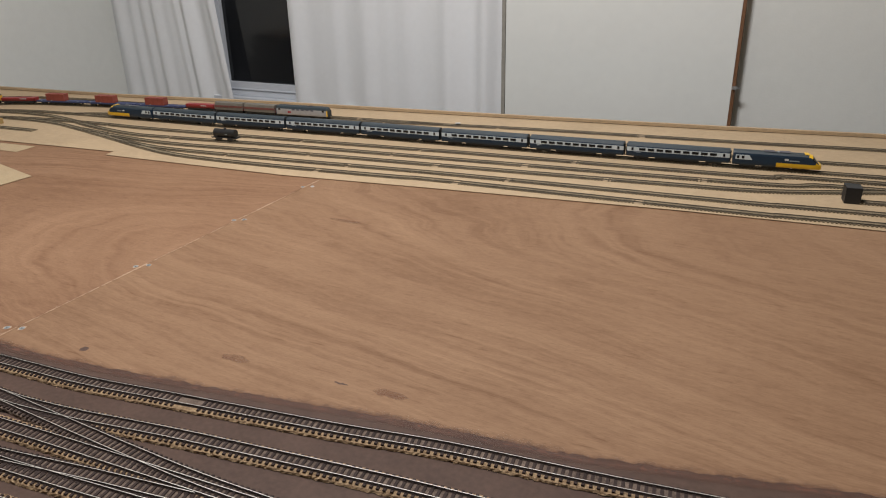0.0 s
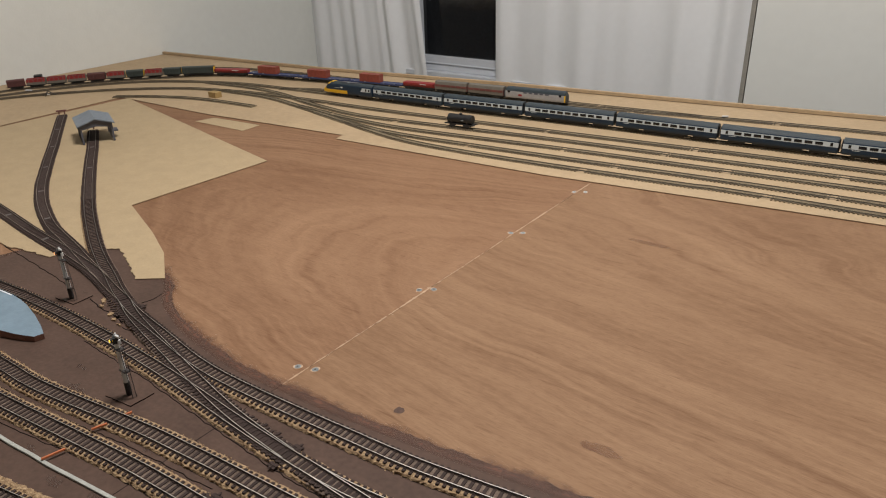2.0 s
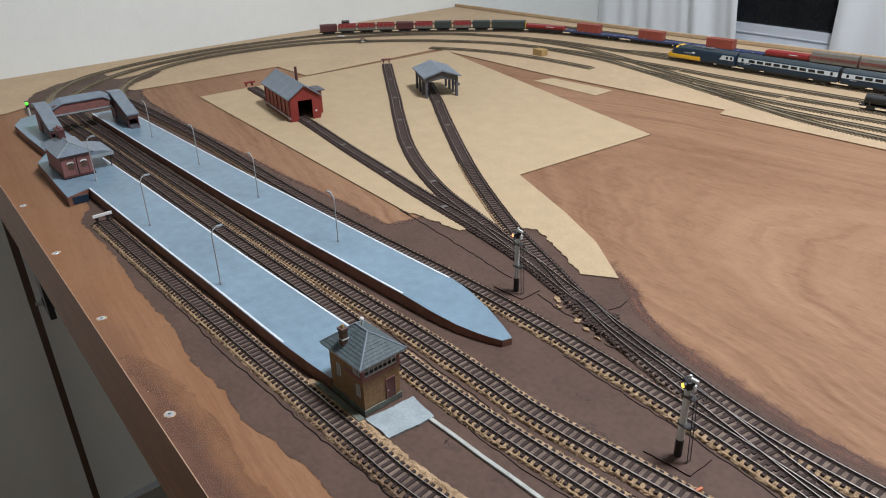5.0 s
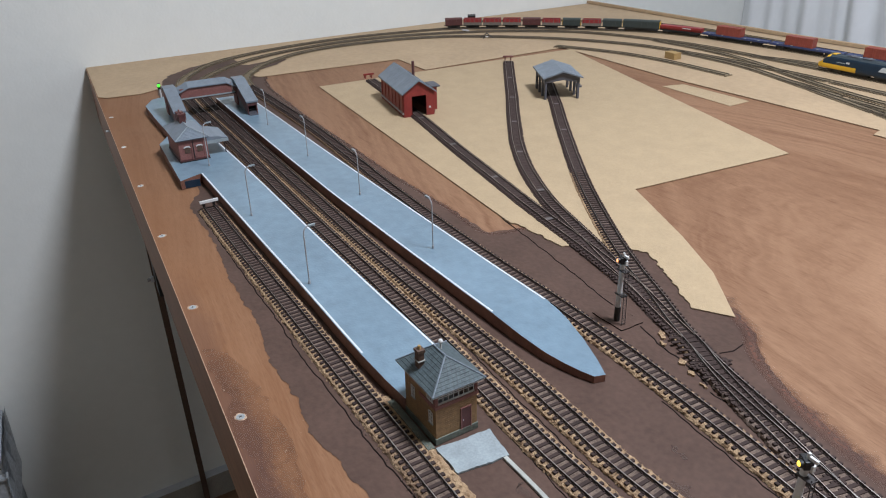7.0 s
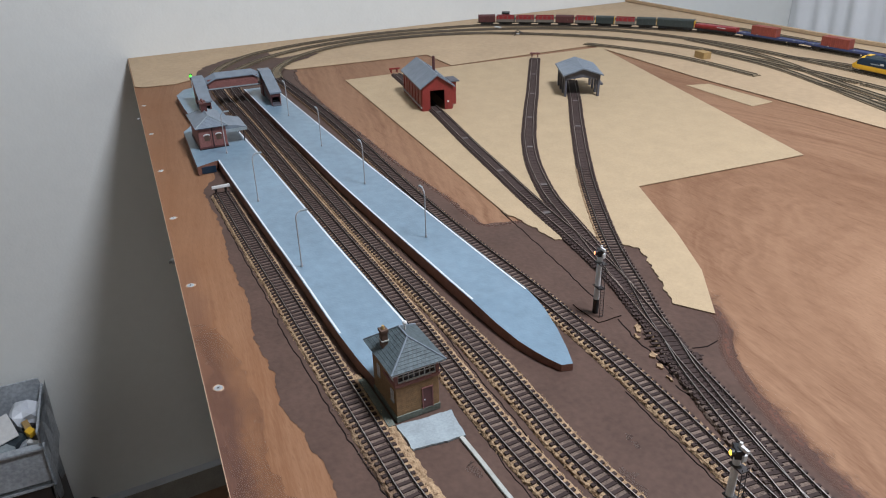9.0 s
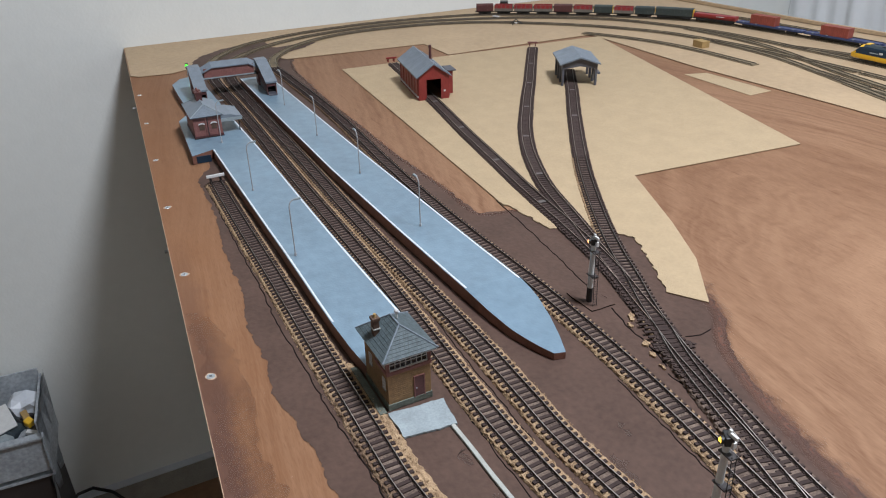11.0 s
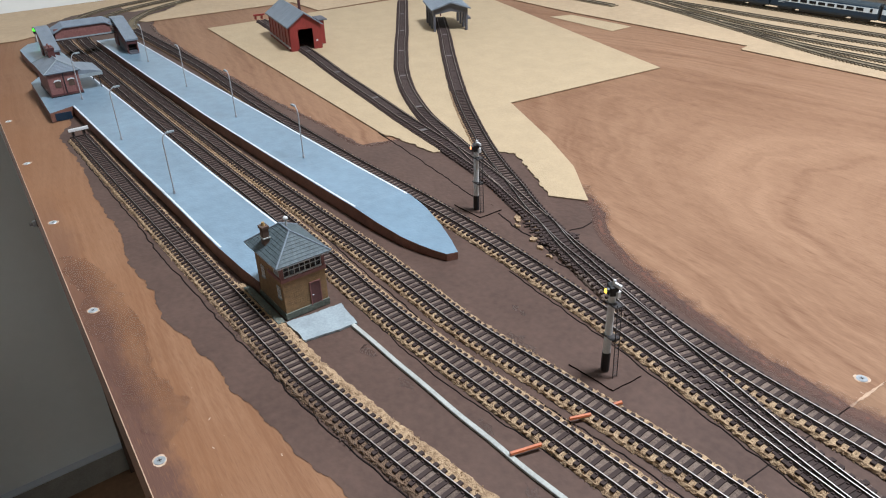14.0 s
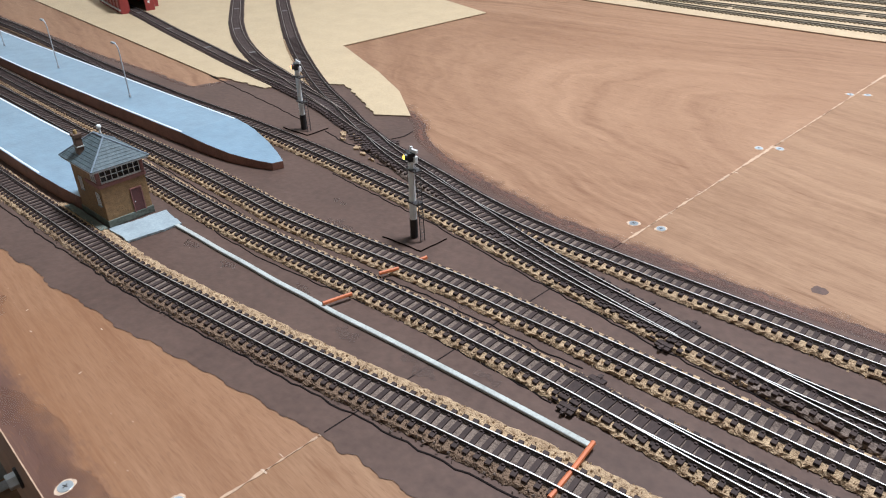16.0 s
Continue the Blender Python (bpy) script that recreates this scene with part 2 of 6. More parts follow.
M["rail_old"] = material("tarnished rail", (0.31, 0.255, 0.175, 1), 0.5, 0.3, vary=0.35, scale=20)
M["platform"] = material("blue-grey platform paint", (0.163, 0.236, 0.298, 1), 0.36, vary=0.14, scale=7, bump=0.08, bump_scale=300)
M["white_line"] = material("white paint line", (0.66, 0.69, 0.71, 1), 0.5, vary=0.12, scale=120)
M["brick_brown"] = material("brown platform brick", (0.165, 0.072, 0.048, 1), 0.65, vary=0.3, scale=60)
M["wash"] = brushed_edge("thin red-brown paint wash", (0.150, 0.068, 0.043, 1), (0.085, 0.042, 0.030, 1), 0.85)
M["old_side"] = material("tarnished rail side", (0.075, 0.056, 0.036, 1), 0.6, vary=0.3, scale=40)
M["rail_side"] = material("dark brown rail side", (0.045, 0.030, 0.025, 1), 0.6, vary=0.3, scale=60)
M["filler"] = material("pale wood filler", (0.47, 0.34, 0.24, 1), 0.7, vary=0.2, scale=120)
M["bed_brown"] = material("brown painted bed", (0.066, 0.043, 0.037, 1), 0.8, scale=40, second=(0.040, 0.026, 0.022, 1), bump=0.3, bump_scale=500, shine=0.3)
M["sleeper_brown"] = material("brown painted sleeper", (0.048, 0.031, 0.027, 1), 0.8, vary=0.25, scale=60, shine=0.3)
M["rail_dull"] = material("dull painted rail", (0.25, 0.20, 0.165, 1), 0.5, 0.4, vary=0.35, scale=25)
M["blush"] = material("reddish blush in the veneer", (0.20, 0.085, 0.045, 1), 0.7, scale=60, second=(0.16, 0.075, 0.045, 1), cover=(0.0, 0.55))
M["stain"] = material("old reddish stain", (0.135, 0.060, 0.034, 1), 0.6, scale=14, second=(0.095, 0.045, 0.034, 1), cover=(0.0, 0.28))
M["knot"] = material("dark knot", (0.075, 0.038, 0.026, 1), 0.7, vary=0.3, scale=200)
M["joint_filler"] = material("wood filler", (0.40, 0.265, 0.17, 1), 0.7, vary=0.25, scale=120)
M["dull_red"] = material("dull red van side", (0.165, 0.052, 0.045, 1), 0.6, vary=0.2, scale=60)
M["joint_plate"] = material("grey joining plate", (0.105, 0.090, 0.084, 1), 0.6, vary=0.25, scale=120)
M["mint"] = material("grey-green plastic", (0.37, 0.375, 0.345, 1), 0.9, vary=0.2, scale=60, shine=0.1)
# near-black colour for the sheet crack and for drawn shadow lines
M["shadow_gap"] = material("near-black for cracks and shadow gaps", (0.014, 0.010, 0.009, 1), 0.9, vary=0.3, scale=60, shine=0.1)
M["scuff"] = material("scuffed brown paint", (0.115, 0.066, 0.047, 1), 0.6, scale=60, second=(0.065, 0.040, 0.032, 1), cover=(0.0, 0.7))
M["chimney"] = material("dark brown brick", (0.082, 0.047, 0.031, 1), 0.65, vary=0.25, scale=260)
M["plastic"] = material("cloudy plastic", (0.40, 0.43, 0.46, 1), 0.4, vary=0.15, scale=9, cover=(0.72, 0.95))
M["strip"] = material("grey door gap", (0.30, 0.285, 0.25, 1), 0.6, vary=0.15, scale=20)
M["wall"] = material("white wall paint", (0.765, 0.775, 0.74, 1), 0.85, vary=0.02, scale=3, bump=0.12, bump_scale=120)
M["floor"] = material("brown floor", (0.27, 0.155, 0.085, 1), 0.5, vary=0.2, scale=5)
M["curtain"] = material("white curtain cloth", (0.82, 0.835, 0.85, 1), 0.9, vary=0.015, scale=5, bump=0.1, bump_scale=900)
M["alu"] = material("white window frame", (0.62, 0.65, 0.70, 1), 0.4, vary=0.04, scale=20)
M["door"] = material("white door paint", (0.80, 0.815, 0.785, 1), 0.6, vary=0.015, scale=3)
M["wood"] = material("brown door edge", (0.20, 0.095, 0.045, 1), 0.5, vary=0.25, scale=12, stretch=(8, 8, 1))
M["steel"] = material("zinc screw", (0.62, 0.66, 0.70, 1), 0.3, 0.9, vary=0.1, scale=300)
M["dark"] = material("black plastic", (0.012, 0.012, 0.013, 1), 0.5, vary=0.2, scale=100)
M["ladder"] = material("dark steel", (0.035, 0.03, 0.03, 1), 0.5, vary=0.2, scale=200)
M["grey"] = material("pale grey paint", (0.36, 0.36, 0.37, 1), 0.5, vary=0.15, scale=120)
M["white"] = material("white paint", (0.62, 0.62, 0.61, 1), 0.5, vary=0.10, scale=60)
M["red"] = material("red painted boards", (0.215, 0.028, 0.023, 1), 0.5, vary=0.2, scale=60, stretch=(1, 1, 0.2))
M["slate_joint"] = material("dark slate joint", (0.045, 0.055, 0.060, 1), 0.6, vary=0.3, scale=200)
M["roof_grey"] = material("blue-grey roof", (0.17, 0.20, 0.235, 1), 0.5, vary=0.16, scale=60)
M["slate"] = material("slate", (0.078, 0.100, 0.108, 1), 0.62, shine=0.3, vary=0.35, scale=220, bump=0.1, bump_scale=500)
M["tan_brick"] = material("tan brick", (0.225, 0.132, 0.058, 1), 0.65, vary=0.28, scale=260, bump=0.12, bump_scale=700)
M["stn_brick"] = material("red brick", (0.205, 0.085, 0.074, 1), 0.65, vary=0.25, scale=300)
M["shed_grey"] = material("slate grey boards", (0.085, 0.085, 0.10, 1), 0.6, vary=0.25, scale=60)
M["slab"] = material("pale concrete", (0.27, 0.31, 0.325, 1), 0.7, vary=0.16, scale=60)
M["orange"] = material("orange wire", (0.46, 0.125, 0.04, 1), 0.6, vary=0.15, scale=100)
M["pane"] = material("dark glazing", (0.012, 0.013, 0.015, 1), 0.12, vary=0.2, scale=100)
M["rail_blue"] = material("dark blue livery", (0.007, 0.024, 0.048, 1), 0.45, vary=0.15, scale=60)
M["coach_grey"] = material("pale grey livery", (0.55, 0.60, 0.62, 1), 0.4, vary=0.06, scale=60)
M["coach_roof"] = material("slate coach roof", (0.030, 0.043, 0.052, 1), 0.55, vary=0.2, scale=60)
M["yellow"] = material("yellow livery", (0.78, 0.46, 0.02, 1), 0.4, vary=0.06, scale=60)
M["container"] = material("orange-red container", (0.25, 0.056, 0.036, 1), 0.55, vary=0.2, scale=60)
M["wagon_red"] = material("bright red wagon", (0.27, 0.026, 0.028, 1), 0.45, vary=0.15, scale=60)
M["wagon_grey"] = material("grey wagon", (0.150, 0.135, 0.112, 1), 0.6, vary=0.15, scale=60)
M["wagon_brown"] = material("maroon van", (0.085, 0.028, 0.026, 1), 0.55, vary=0.2, scale=60)
M["wagon_dark"] = material("dark green van", (0.035, 0.045, 0.042, 1), 0.5, vary=0.2, scale=60)
M["flat_blue"] = material("blue flat wagon", (0.035, 0.05, 0.13, 1), 0.5, vary=0.2, scale=60)
M["loco_grey"] = material("two-tone grey loco", (0.34, 0.33, 0.325, 1), 0.45, vary=0.15, scale=60)
M["crate"] = material("card block", (0.35, 0.23, 0.09, 1), 0.8, vary=0.15, scale=60)
M["lit_yellow"] = glow("lit yellow aspect", (1.0, 0.62, 0.06, 1), 2.6)
M["lit_green"] = glow("lit green aspect", (0.10, 1.0, 0.03, 1), 1.8)
M["lit_red"] = glow("lit orange aspect", (1.0, 0.36, 0.14, 1), 2.6)


# ---- helpers ----
def put(name, bm, mat, parent=None, label="", smooth=False):
    me = bpy.data.meshes.new(name)
    bm.normal_update()
    bm.to_mesh(me)
    bm.free()
    for x in (mat if isinstance(mat, (list, tuple)) else [mat]):
        me.materials.append(M[x])
    if smooth:
        me.polygons.foreach_set("use_smooth", [True] * len(me.polygons))
    ob = new(name, me)
    if parent is not None:
        ob.parent = parent
    if label:
        ob["label"] = label
    return ob


def part(name, bm, mat, parent, label="", smooth=False):
    return put(name, bm, mat, parent, label, smooth)


def thing(name, m, label, category, group="", kind=""):
    ob = new(name)
    ob.empty_display_size = 0.01
    ob.matrix_basis = m
    return tagged(ob, label, category, group, kind)


def box(bm, x0, x1, y0, y1, z0, z1, bevel=0.0, mi=0):
    vs = [bm.verts.new(p) for p in ((x0, y0, z0), (x1, y0, z0), (x1, y1, z0), (x0, y1, z0), (x0, y0, z1), (x1, y0, z1), (x1, y1, z1), (x0, y1, z1))]
    fs = [bm.faces.new([vs[i] for i in q]) for q in ((3, 2, 1, 0), (4, 5, 6, 7), (0, 1, 5, 4), (1, 2, 6, 5), (2, 3, 7, 6), (3, 0, 4, 7))]
    for f in fs:
        f.material_index = mi
    if bevel:
        bmesh.ops.bevel(bm, geom=list({e for f in fs for e in f.edges}), offset=bevel, segments=2, affect="EDGES", profile=0.6)
    return bm


def boxes(*rows, bevel=0.0):
    bm = bmesh.new()
    for r in rows:
        box(bm, *r, bevel=bevel)
    return bm


def prism(bm, pts, z0, z1, mi_top=0, mi_side=0):
    """A flat sheet with the outline pts, from z0 up to z1."""
    lo, hi = [bm.verts.new((x, y, z0)) for x, y in pts], [bm.verts.new((x, y, z1)) for x, y in pts]
    top = bm.faces.new(hi)
    top.material_index = mi_top
    bm.faces.new(lo[::-1]).material_index = mi_side
    for i in range(len(pts)):
        j = (i + 1) % len(pts)
        bm.faces.new((lo[i], lo[j], hi[j], hi[i])).material_index = mi_side
    bm.normal_update()
    if top.normal.z < 0:
        bmesh.ops.reverse_faces(bm, faces=bm.faces[:])
    return bm


def flat(pts, z):
    """One thin film with the outline pts, lying at height z."""
    bm = bmesh.new()
    f = bm.faces.new([bm.verts.new((x, y, z)) for x, y in pts])
    f.normal_update()
    if f.normal.z < 0:
        f.normal_flip()
    return bm


def section(bm, outline, a, b, axis="x"):
    """A solid whose outline (u, z) is swept along an axis from a to b."""
    f = (lambda t, u, z: (t, u, z)) if axis == "x" else (lambda t, u, z: (u, t, z))
    r = [[bm.verts.new(f(t, u, z)) for u, z in outline] for t in (a, b)]
    n = len(outline)
    for i in range(n):
        bm.faces.new((r[0][i], r[0][(i + 1) % n], r[1][(i + 1) % n], r[1][i]))
    bm.faces.new(r[0][::-1]), bm.faces.new(r[1])
    bmesh.ops.recalc_face_normals(bm, faces=bm.faces[:])
    return bm


def tube(bm, pts, r, sides=8, r_end=None):
    pts = [Vector(p) for p in pts]
    rings = []
    for i, p in enumerate(pts):
        d = (pts[min(i + 1, len(pts) - 1)] - pts[max(i - 1, 0)]).normalized()
        u = d.orthogonal().normalized() if abs(d.z) < 0.9 else Vector((1, 0, 0))
        u = (u - d * u.dot(d)).normalized()
        w = d.cross(u)
        k = r if r_end is None else r + (r_end - r) * i / (len(pts) - 1)
        rings.append([bm.verts.new(p + (u * math.cos(a) + w * math.sin(a)) * k) for a in [2 * math.pi * s / sides for s in range(sides)]])
    for q, s in zip(rings, rings[1:]):
        for i in range(sides):
            bm.faces.new((q[i], q[(i + 1) % sides], s[(i + 1) % sides], s[i]))
    bm.faces.new(rings[0][::-1]), bm.faces.new(rings[-1])
    bmesh.ops.recalc_face_normals(bm, faces=bm.faces[:])
    return bm


def ball(bm, x, y, z, r, seg=10):
    bmesh.ops.create_uvsphere(bm, u_segments=seg, v_segments=max(6, seg // 2), radius=r, matrix=Matrix.Translation((x, y, z)))
    return bm


def smooth_line(pts, step):
    """Points at even steps along a smooth line through pts, with the heading at each."""
    p = [Vector((*a, 0)) if len(a) == 2 else Vector(a) for a in pts]
    q = [p[0] * 2 - p[1]] + p + [p[-1] * 2 - p[-2]]
    fine = []
    for a, b, c, d in zip(q, q[1:], q[2:], q[3:]):
        k = max(2, int((c - b).length / 0.004))
        for i in range(k):
            t = i / k
            fine.append(0.5 * (2 * b + (c - a) * t + (2 * a - 5 * b + 4 * c - d) * t * t + (3 * b - a - 3 * c + d) * t ** 3))
    fine.append(p[-1])
    for _ in range(12):
        fine = [fine[0]] + [(a + 2 * b + c) / 4 for a, b, c in zip(fine, fine[1:], fine[2:])] + [fine[-1]]
    run = [0.0]
    for a, b in zip(fine, fine[1:]):
        run.append(run[-1] + (b - a).length)
    xs, ys = [v.x for v in fine], [v.y for v in fine]
    n = int(run[-1] / step)
    s = [i * step for i in range(n + 1)]
    px, py = np.interp(s, run, xs), np.interp(s, run, ys)
    hx, hy = np.gradient(px), np.gradient(py)
    h = np.arctan2(hy, hx)
    return [(float(x), float(y), float(a)) for x, y, a in zip(px, py, h)]


def ribbon(bm, line, profile, closed=True, jitter=0.0, mis=None, seed=0):
    """Sweeps a cross-section (across, up) along a line of (x, y, heading)."""
    rnd = random.Random(seed)
    rings = []
    for x, y, a in line:
        s, c = math.sin(a), math.cos(a)
        ring = []
        for u, z in profile:
            k = u + (rnd.uniform(-jitter, jitter) if jitter and abs(u) > 0.014 else 0)
            ring.append(bm.verts.new((x - s * k, y + c * k, z)))
        rings.append(ring)
    n = len(profile)
    for q, r in zip(rings, rings[1:]):
        for i in range(n if closed else n - 1):
            f = bm.faces.new((q[i], r[i], r[(i + 1) % n], q[(i + 1) % n]))
            if mis:
                f.material_index = mis[i]
    if closed:
        bm.faces.new(rings[0]), bm.faces.new(rings[-1][::-1])
    return bm


def rough_outline(pts, step=0.003, amount=0.003, seed=0, keep=(), size=0.02):
    """A closed outline with brushed, wandering edges; sides whose index is in keep stay straight."""
    out = []
    for i, (a, b) in enumerate(zip(pts, pts[1:] + pts[:1])):
        d = math.dist(a, b)
        k = max(1, int(d / step))
        nx, ny = -(b[1] - a[1]) / max(d, 1e-6), (b[0] - a[0]) / max(d, 1e-6)
        for j in range(k):
            t = j / k
            x, y = a[0] + (b[0] - a[0]) * t, a[1] + (b[1] - a[1]) * t
            o = 0.0
            for octave in range(4):
                f = 2.1 ** octave / size
                o += noise.noise((x * f, y * f, seed * 7.3 + octave)) * 0.58 ** octave
            o = 0 if i in keep else o * amount * 2.0
            out.append((x + nx * o, y + ny * o))
    return out


# ---- room ----
FLOOR, TOP = -1.72, 2.70
tagged(put("floor", boxes((-2.5, 5.1, -3.5, 3.2, FLOOR - 0.05, FLOOR)), "floor"), "dark floor under the layout table", "floor", kind="structure")
bm = bmesh.new()
prism(bm, [(-2.042, -3.4), (-2.409, 3.0), (-2.53, 3.0), (-2.16, -3.4)], FLOOR, TOP)
tagged(put("wall_west", bm, "wall"), "plain off-white painted wall beside the table", "wall", kind="structure")
# the north wall has a window opening
WY = 2.94
bm = boxes((-2.5, -1.72, WY, WY + 0.12, FLOOR, TOP), (-0.62, 5.1, WY, WY + 0.12, FLOOR, TOP),
           (-1.72, -0.62, WY, WY + 0.12, FLOOR, -0.175), (-1.72, -0.62, WY, WY + 0.12, 1.95, TOP))
tagged(put("wall_north", bm, "wall"), "off-white painted wall with a curtained window", "wall", kind="structure")
tagged(put("wall_east", boxes((5.0, 5.12, -3.4, WY, FLOOR, TOP)), "wall"), "plain off-white wall", "wall", kind="structure")
tagged(put("wall_south", boxes((-2.4, 5.0, -3.52, -3.4, FLOOR, TOP)), "wall"), "plain off-white wall", "wall", kind="structure")
bm = bmesh.new()
prism(bm, [(-2.014, -3.4), (-2.381, 3.0), (-2.409, 3.0), (-2.042, -3.4)], FLOOR, -1.606)
tagged(put("baseboard", bm, "strip"), "pale skirting board along the wall", "baseboard", kind="structure")
bm = bmesh.new()
prism(bm, [(-2.010, -3.4), (-2.377, 3.0), (-2.409, 3.0), (-2.042, -3.4)], -1.6055, -1.600)
tagged(put("baseboard_cap", bm, "alu"), "thin pale edge along the top of the skirting", "trim", kind="structure")
tagged(put("ceiling", boxes((-2.5, 5.1, -3.5, 3.06, TOP, TOP + 0.1)), "wall"), "plain white ceiling", "ceiling", kind="structure")

window = thing("window_1", pose(0, 0, 0), "sliding window with a pale frame, dark night outside", "window", kind="structure")
part("window_frame", boxes((-1.72, -0.62, WY - 0.012, WY + 0.05, -0.175, -0.105), (-1.72, -1.67, WY - 0.01, WY + 0.05, -0.105, 1.95),
                           (-0.67, -0.62, WY - 0.01, WY + 0.05, -0.105, 1.95), (-1.67, -0.67, WY - 0.01, WY + 0.05, 1.9, 1.95),
                           (-1.67, -0.67, WY - 0.018, WY - 0.013, -0.142, -0.136), bevel=0.002), "alu", window)
part("window_sill", boxes((-1.75, -0.59, WY - 0.05, WY - 0.001, -0.20, -0.176), bevel=0.003), "alu", window)
part("pane", boxes((-1.67, -0.67, WY + 0.015, WY + 0.02, -0.105, 1.9)), "pane", window, "dark glass with the night behind it")


def curtain(x0, x1, xl, xr, folds, seed, label, lean=0.0):
    """Cloth hung in soft upright folds; x0..x1 at the top, xl..xr at the bottom."""
    rnd = random.Random(seed)
    at_u = sorted((k + rnd.uniform(0.12, 0.88)) / folds for k in range(folds))
    ridge = [(u, rnd.uniform(0.022, 0.052), rnd.uniform(0.30, 0.52) / folds, rnd.uniform(-0.03, 0.03)) for u in at_u]
    bm, nx, nz = bmesh.new(), folds * 18, 18
    def depth(u, v):
        d = 0.004 * math.sin(u * 31 + 2 * v)
        for c, h, w, k in ridge:
            t = (u - c - (k + lean) * (1 - v)) / w
            d -= h * (0.75 + 0.35 * math.sin(2.5 * v + c * 20)) * math.exp(-t * t)
        return d
    grids = []
    for side in (0, 0.003):
        g = []
        for k in range(nz + 1):
            v = k / nz
            row = []
            for i in range(nx + 1):
                u = i / nx
                x = (xl + (xr - xl) * u) * (1 - v) + (x0 + (x1 - x0) * u) * v
                row.append(bm.verts.new((x, 2.905 + side + depth(u, v), -0.6 + 2.7 * v)))
            g.append(row)
        grids.append(g)
    for s, g in enumerate(grids):
        for k in range(nz):
            for i in range(nx):
                c = (g[k][i], g[k][i + 1], g[k + 1][i + 1], g[k + 1][i])
                bm.faces.new(c if s == 0 else c[::-1])
    ob = put("curtain", bm, "curtain", smooth=True)
    return tagged(ob, label, "curtain", "curtains at the window", "structure")


curtain(-2.40, -1.82, -2.40, -1.56, 9, 3, "white cloth curtain drawn aside in upright folds", 0.05)
curtain(-1.20, -0.095, -1.20, -0.10, 9, 8, "white cloth curtain hanging in soft folds")

door = thing("door_1", pose(-0.075, 2.90, 0), "white door standing against the wall, brown edge", "door", kind="structure")
part("leaf", boxes((0.0, 0.925, -0.012, 0.012, FLOOR + 0.01, 2.05), bevel=0.0015), "door", door)
part("edge_strip", boxes((0.9255, 0.937, -0.013, 0.026, FLOOR + 0.01, 2.05)), "wood", door, "bare brown wooden edge")
part("hinge_strip", boxes((-0.022, -0.006, -0.002, 0.03, FLOOR + 0.01, 2.05)), "strip", door, "dark gap strip at the hinges")
part("latch", boxes((0.928, 0.944, -0.022, -0.0135, 0.012, 0.024), (0.940, 0.958, -0.018, -0.0135, 0.016, 0.020), bevel=0.001), "steel", door, "small steel latch")

# ---- table ----
JOINT = 0.013
TH = 0.012
table = thing("layout_table", pose(0, 0, 0), "large plywood model railway table, partly painted brown", "table")
west = [(-2.235, 0.0), (JOINT - 0.0003, 0.0), (JOINT - 0.0003, 2.155), (-0.65, 2.085), (-1.40, 1.985), (-2.345, 1.915)]
east = [(JOINT + 0.0003, 0.0), (2.6, 0.0), (2.6, 2.42), (1.32, 2.30), (0.9, 2.245), (JOINT + 0.0003, 2.155)]
part("sheet", prism(bmesh.new(), west, -TH, 0.0, 0, 1), ["ply", "ply_edge"], table, "red-brown plywood sheet")
part("sheet", prism(bmesh.new(), east, -TH, 0.0, 0, 1), ["ply_east", "ply_edge"], table, "tan plywood sheet with bowed grain")
rnd = random.Random(44)
y = 0.003
while y < 1.36:
    run, w = rnd.uniform(0.02, 0.09), rnd.choice((0.0006, 0.0008, 0.0011, 0.0018))
    part("joint_filler", prism(bmesh.new(), rough_outline([(JOINT - w, y), (JOINT + w * 0.8, y), (JOINT + w * 0.8, y + run), (JOINT - w, y + run)], 0.003, 0.0007, int(y * 900), size=0.007), 0.00005, 0.00035), "joint_filler", table, "pale filler along the joint")
    y += run + rnd.choice((0.0015, 0.002, 0.006))
for k in range(26):
    y, x = rnd.uniform(0.01, 1.34), JOINT + rnd.uniform(-0.004, 0.004)
    if 0.15 < y < 0.47:
        continue
    d, w = rnd.uniform(0.001, 0.003), rnd.uniform(0.0003, 0.0008)
    part("filler_chip", flat([(x - d, y - w), (x + d, y - w * 0.4), (x + d * 0.8, y + w), (x - d * 0.7, y + w * 0.8)], 0.0002 + 0.00001 * k), "filler", table, "pale splinter at the joint")
part("front_arris", boxes((-2.23, 2.6, -0.0004, 0.0004, -0.0008, 0.0002)), "joint_filler", table, "pale worn arris along the front edge")
part("fascia", boxes((-2.23, 2.6, 0.0015, 0.024, -0.150, -TH - 0.0005), bevel=0.001), "ply_edge", table, "brown stained front rail")
for lx, ly in ((-2.195, 0.055), (-0.30, 0.06), (1.6, 0.06), (-2.0, 1.75), (-0.6, 1.75), (1.6, 1.75)):
    part("leg", boxes((lx - 0.010, lx + 0.010, ly - 0.010, ly + 0.010, FLOOR, -TH - 0.001), bevel=0.002), "chimney", table)

# bolts through the front rail, each with a washer and a pale nut
for bx, by, bz in ((-0.172, 0.0, -0.071), (-1.268, 0.0035, -0.226)):
    part("washer", section(bmesh.new(), [(bx + 0.0085 * math.cos(k * 0.5236), bz + 0.0085 * math.sin(k * 0.5236)) for k in range(12)], by - 0.0005, by + 0.0014, "y"), "ladder", table)
    part("nut", section(bmesh.new(), [(bx + 0.0062 * math.cos(k * 1.0472), bz + 0.0062 * math.sin(k * 1.0472)) for k in range(6)], by - 0.0068, by - 0.0006, "y"), "steel", table, "pale zinc nut")
    part("bolt_end", tube(bmesh.new(), [(bx, by - 0.0068, bz), (bx, by - 0.0125, bz)], 0.0034, 10), "grey", table, "pale bolt end")
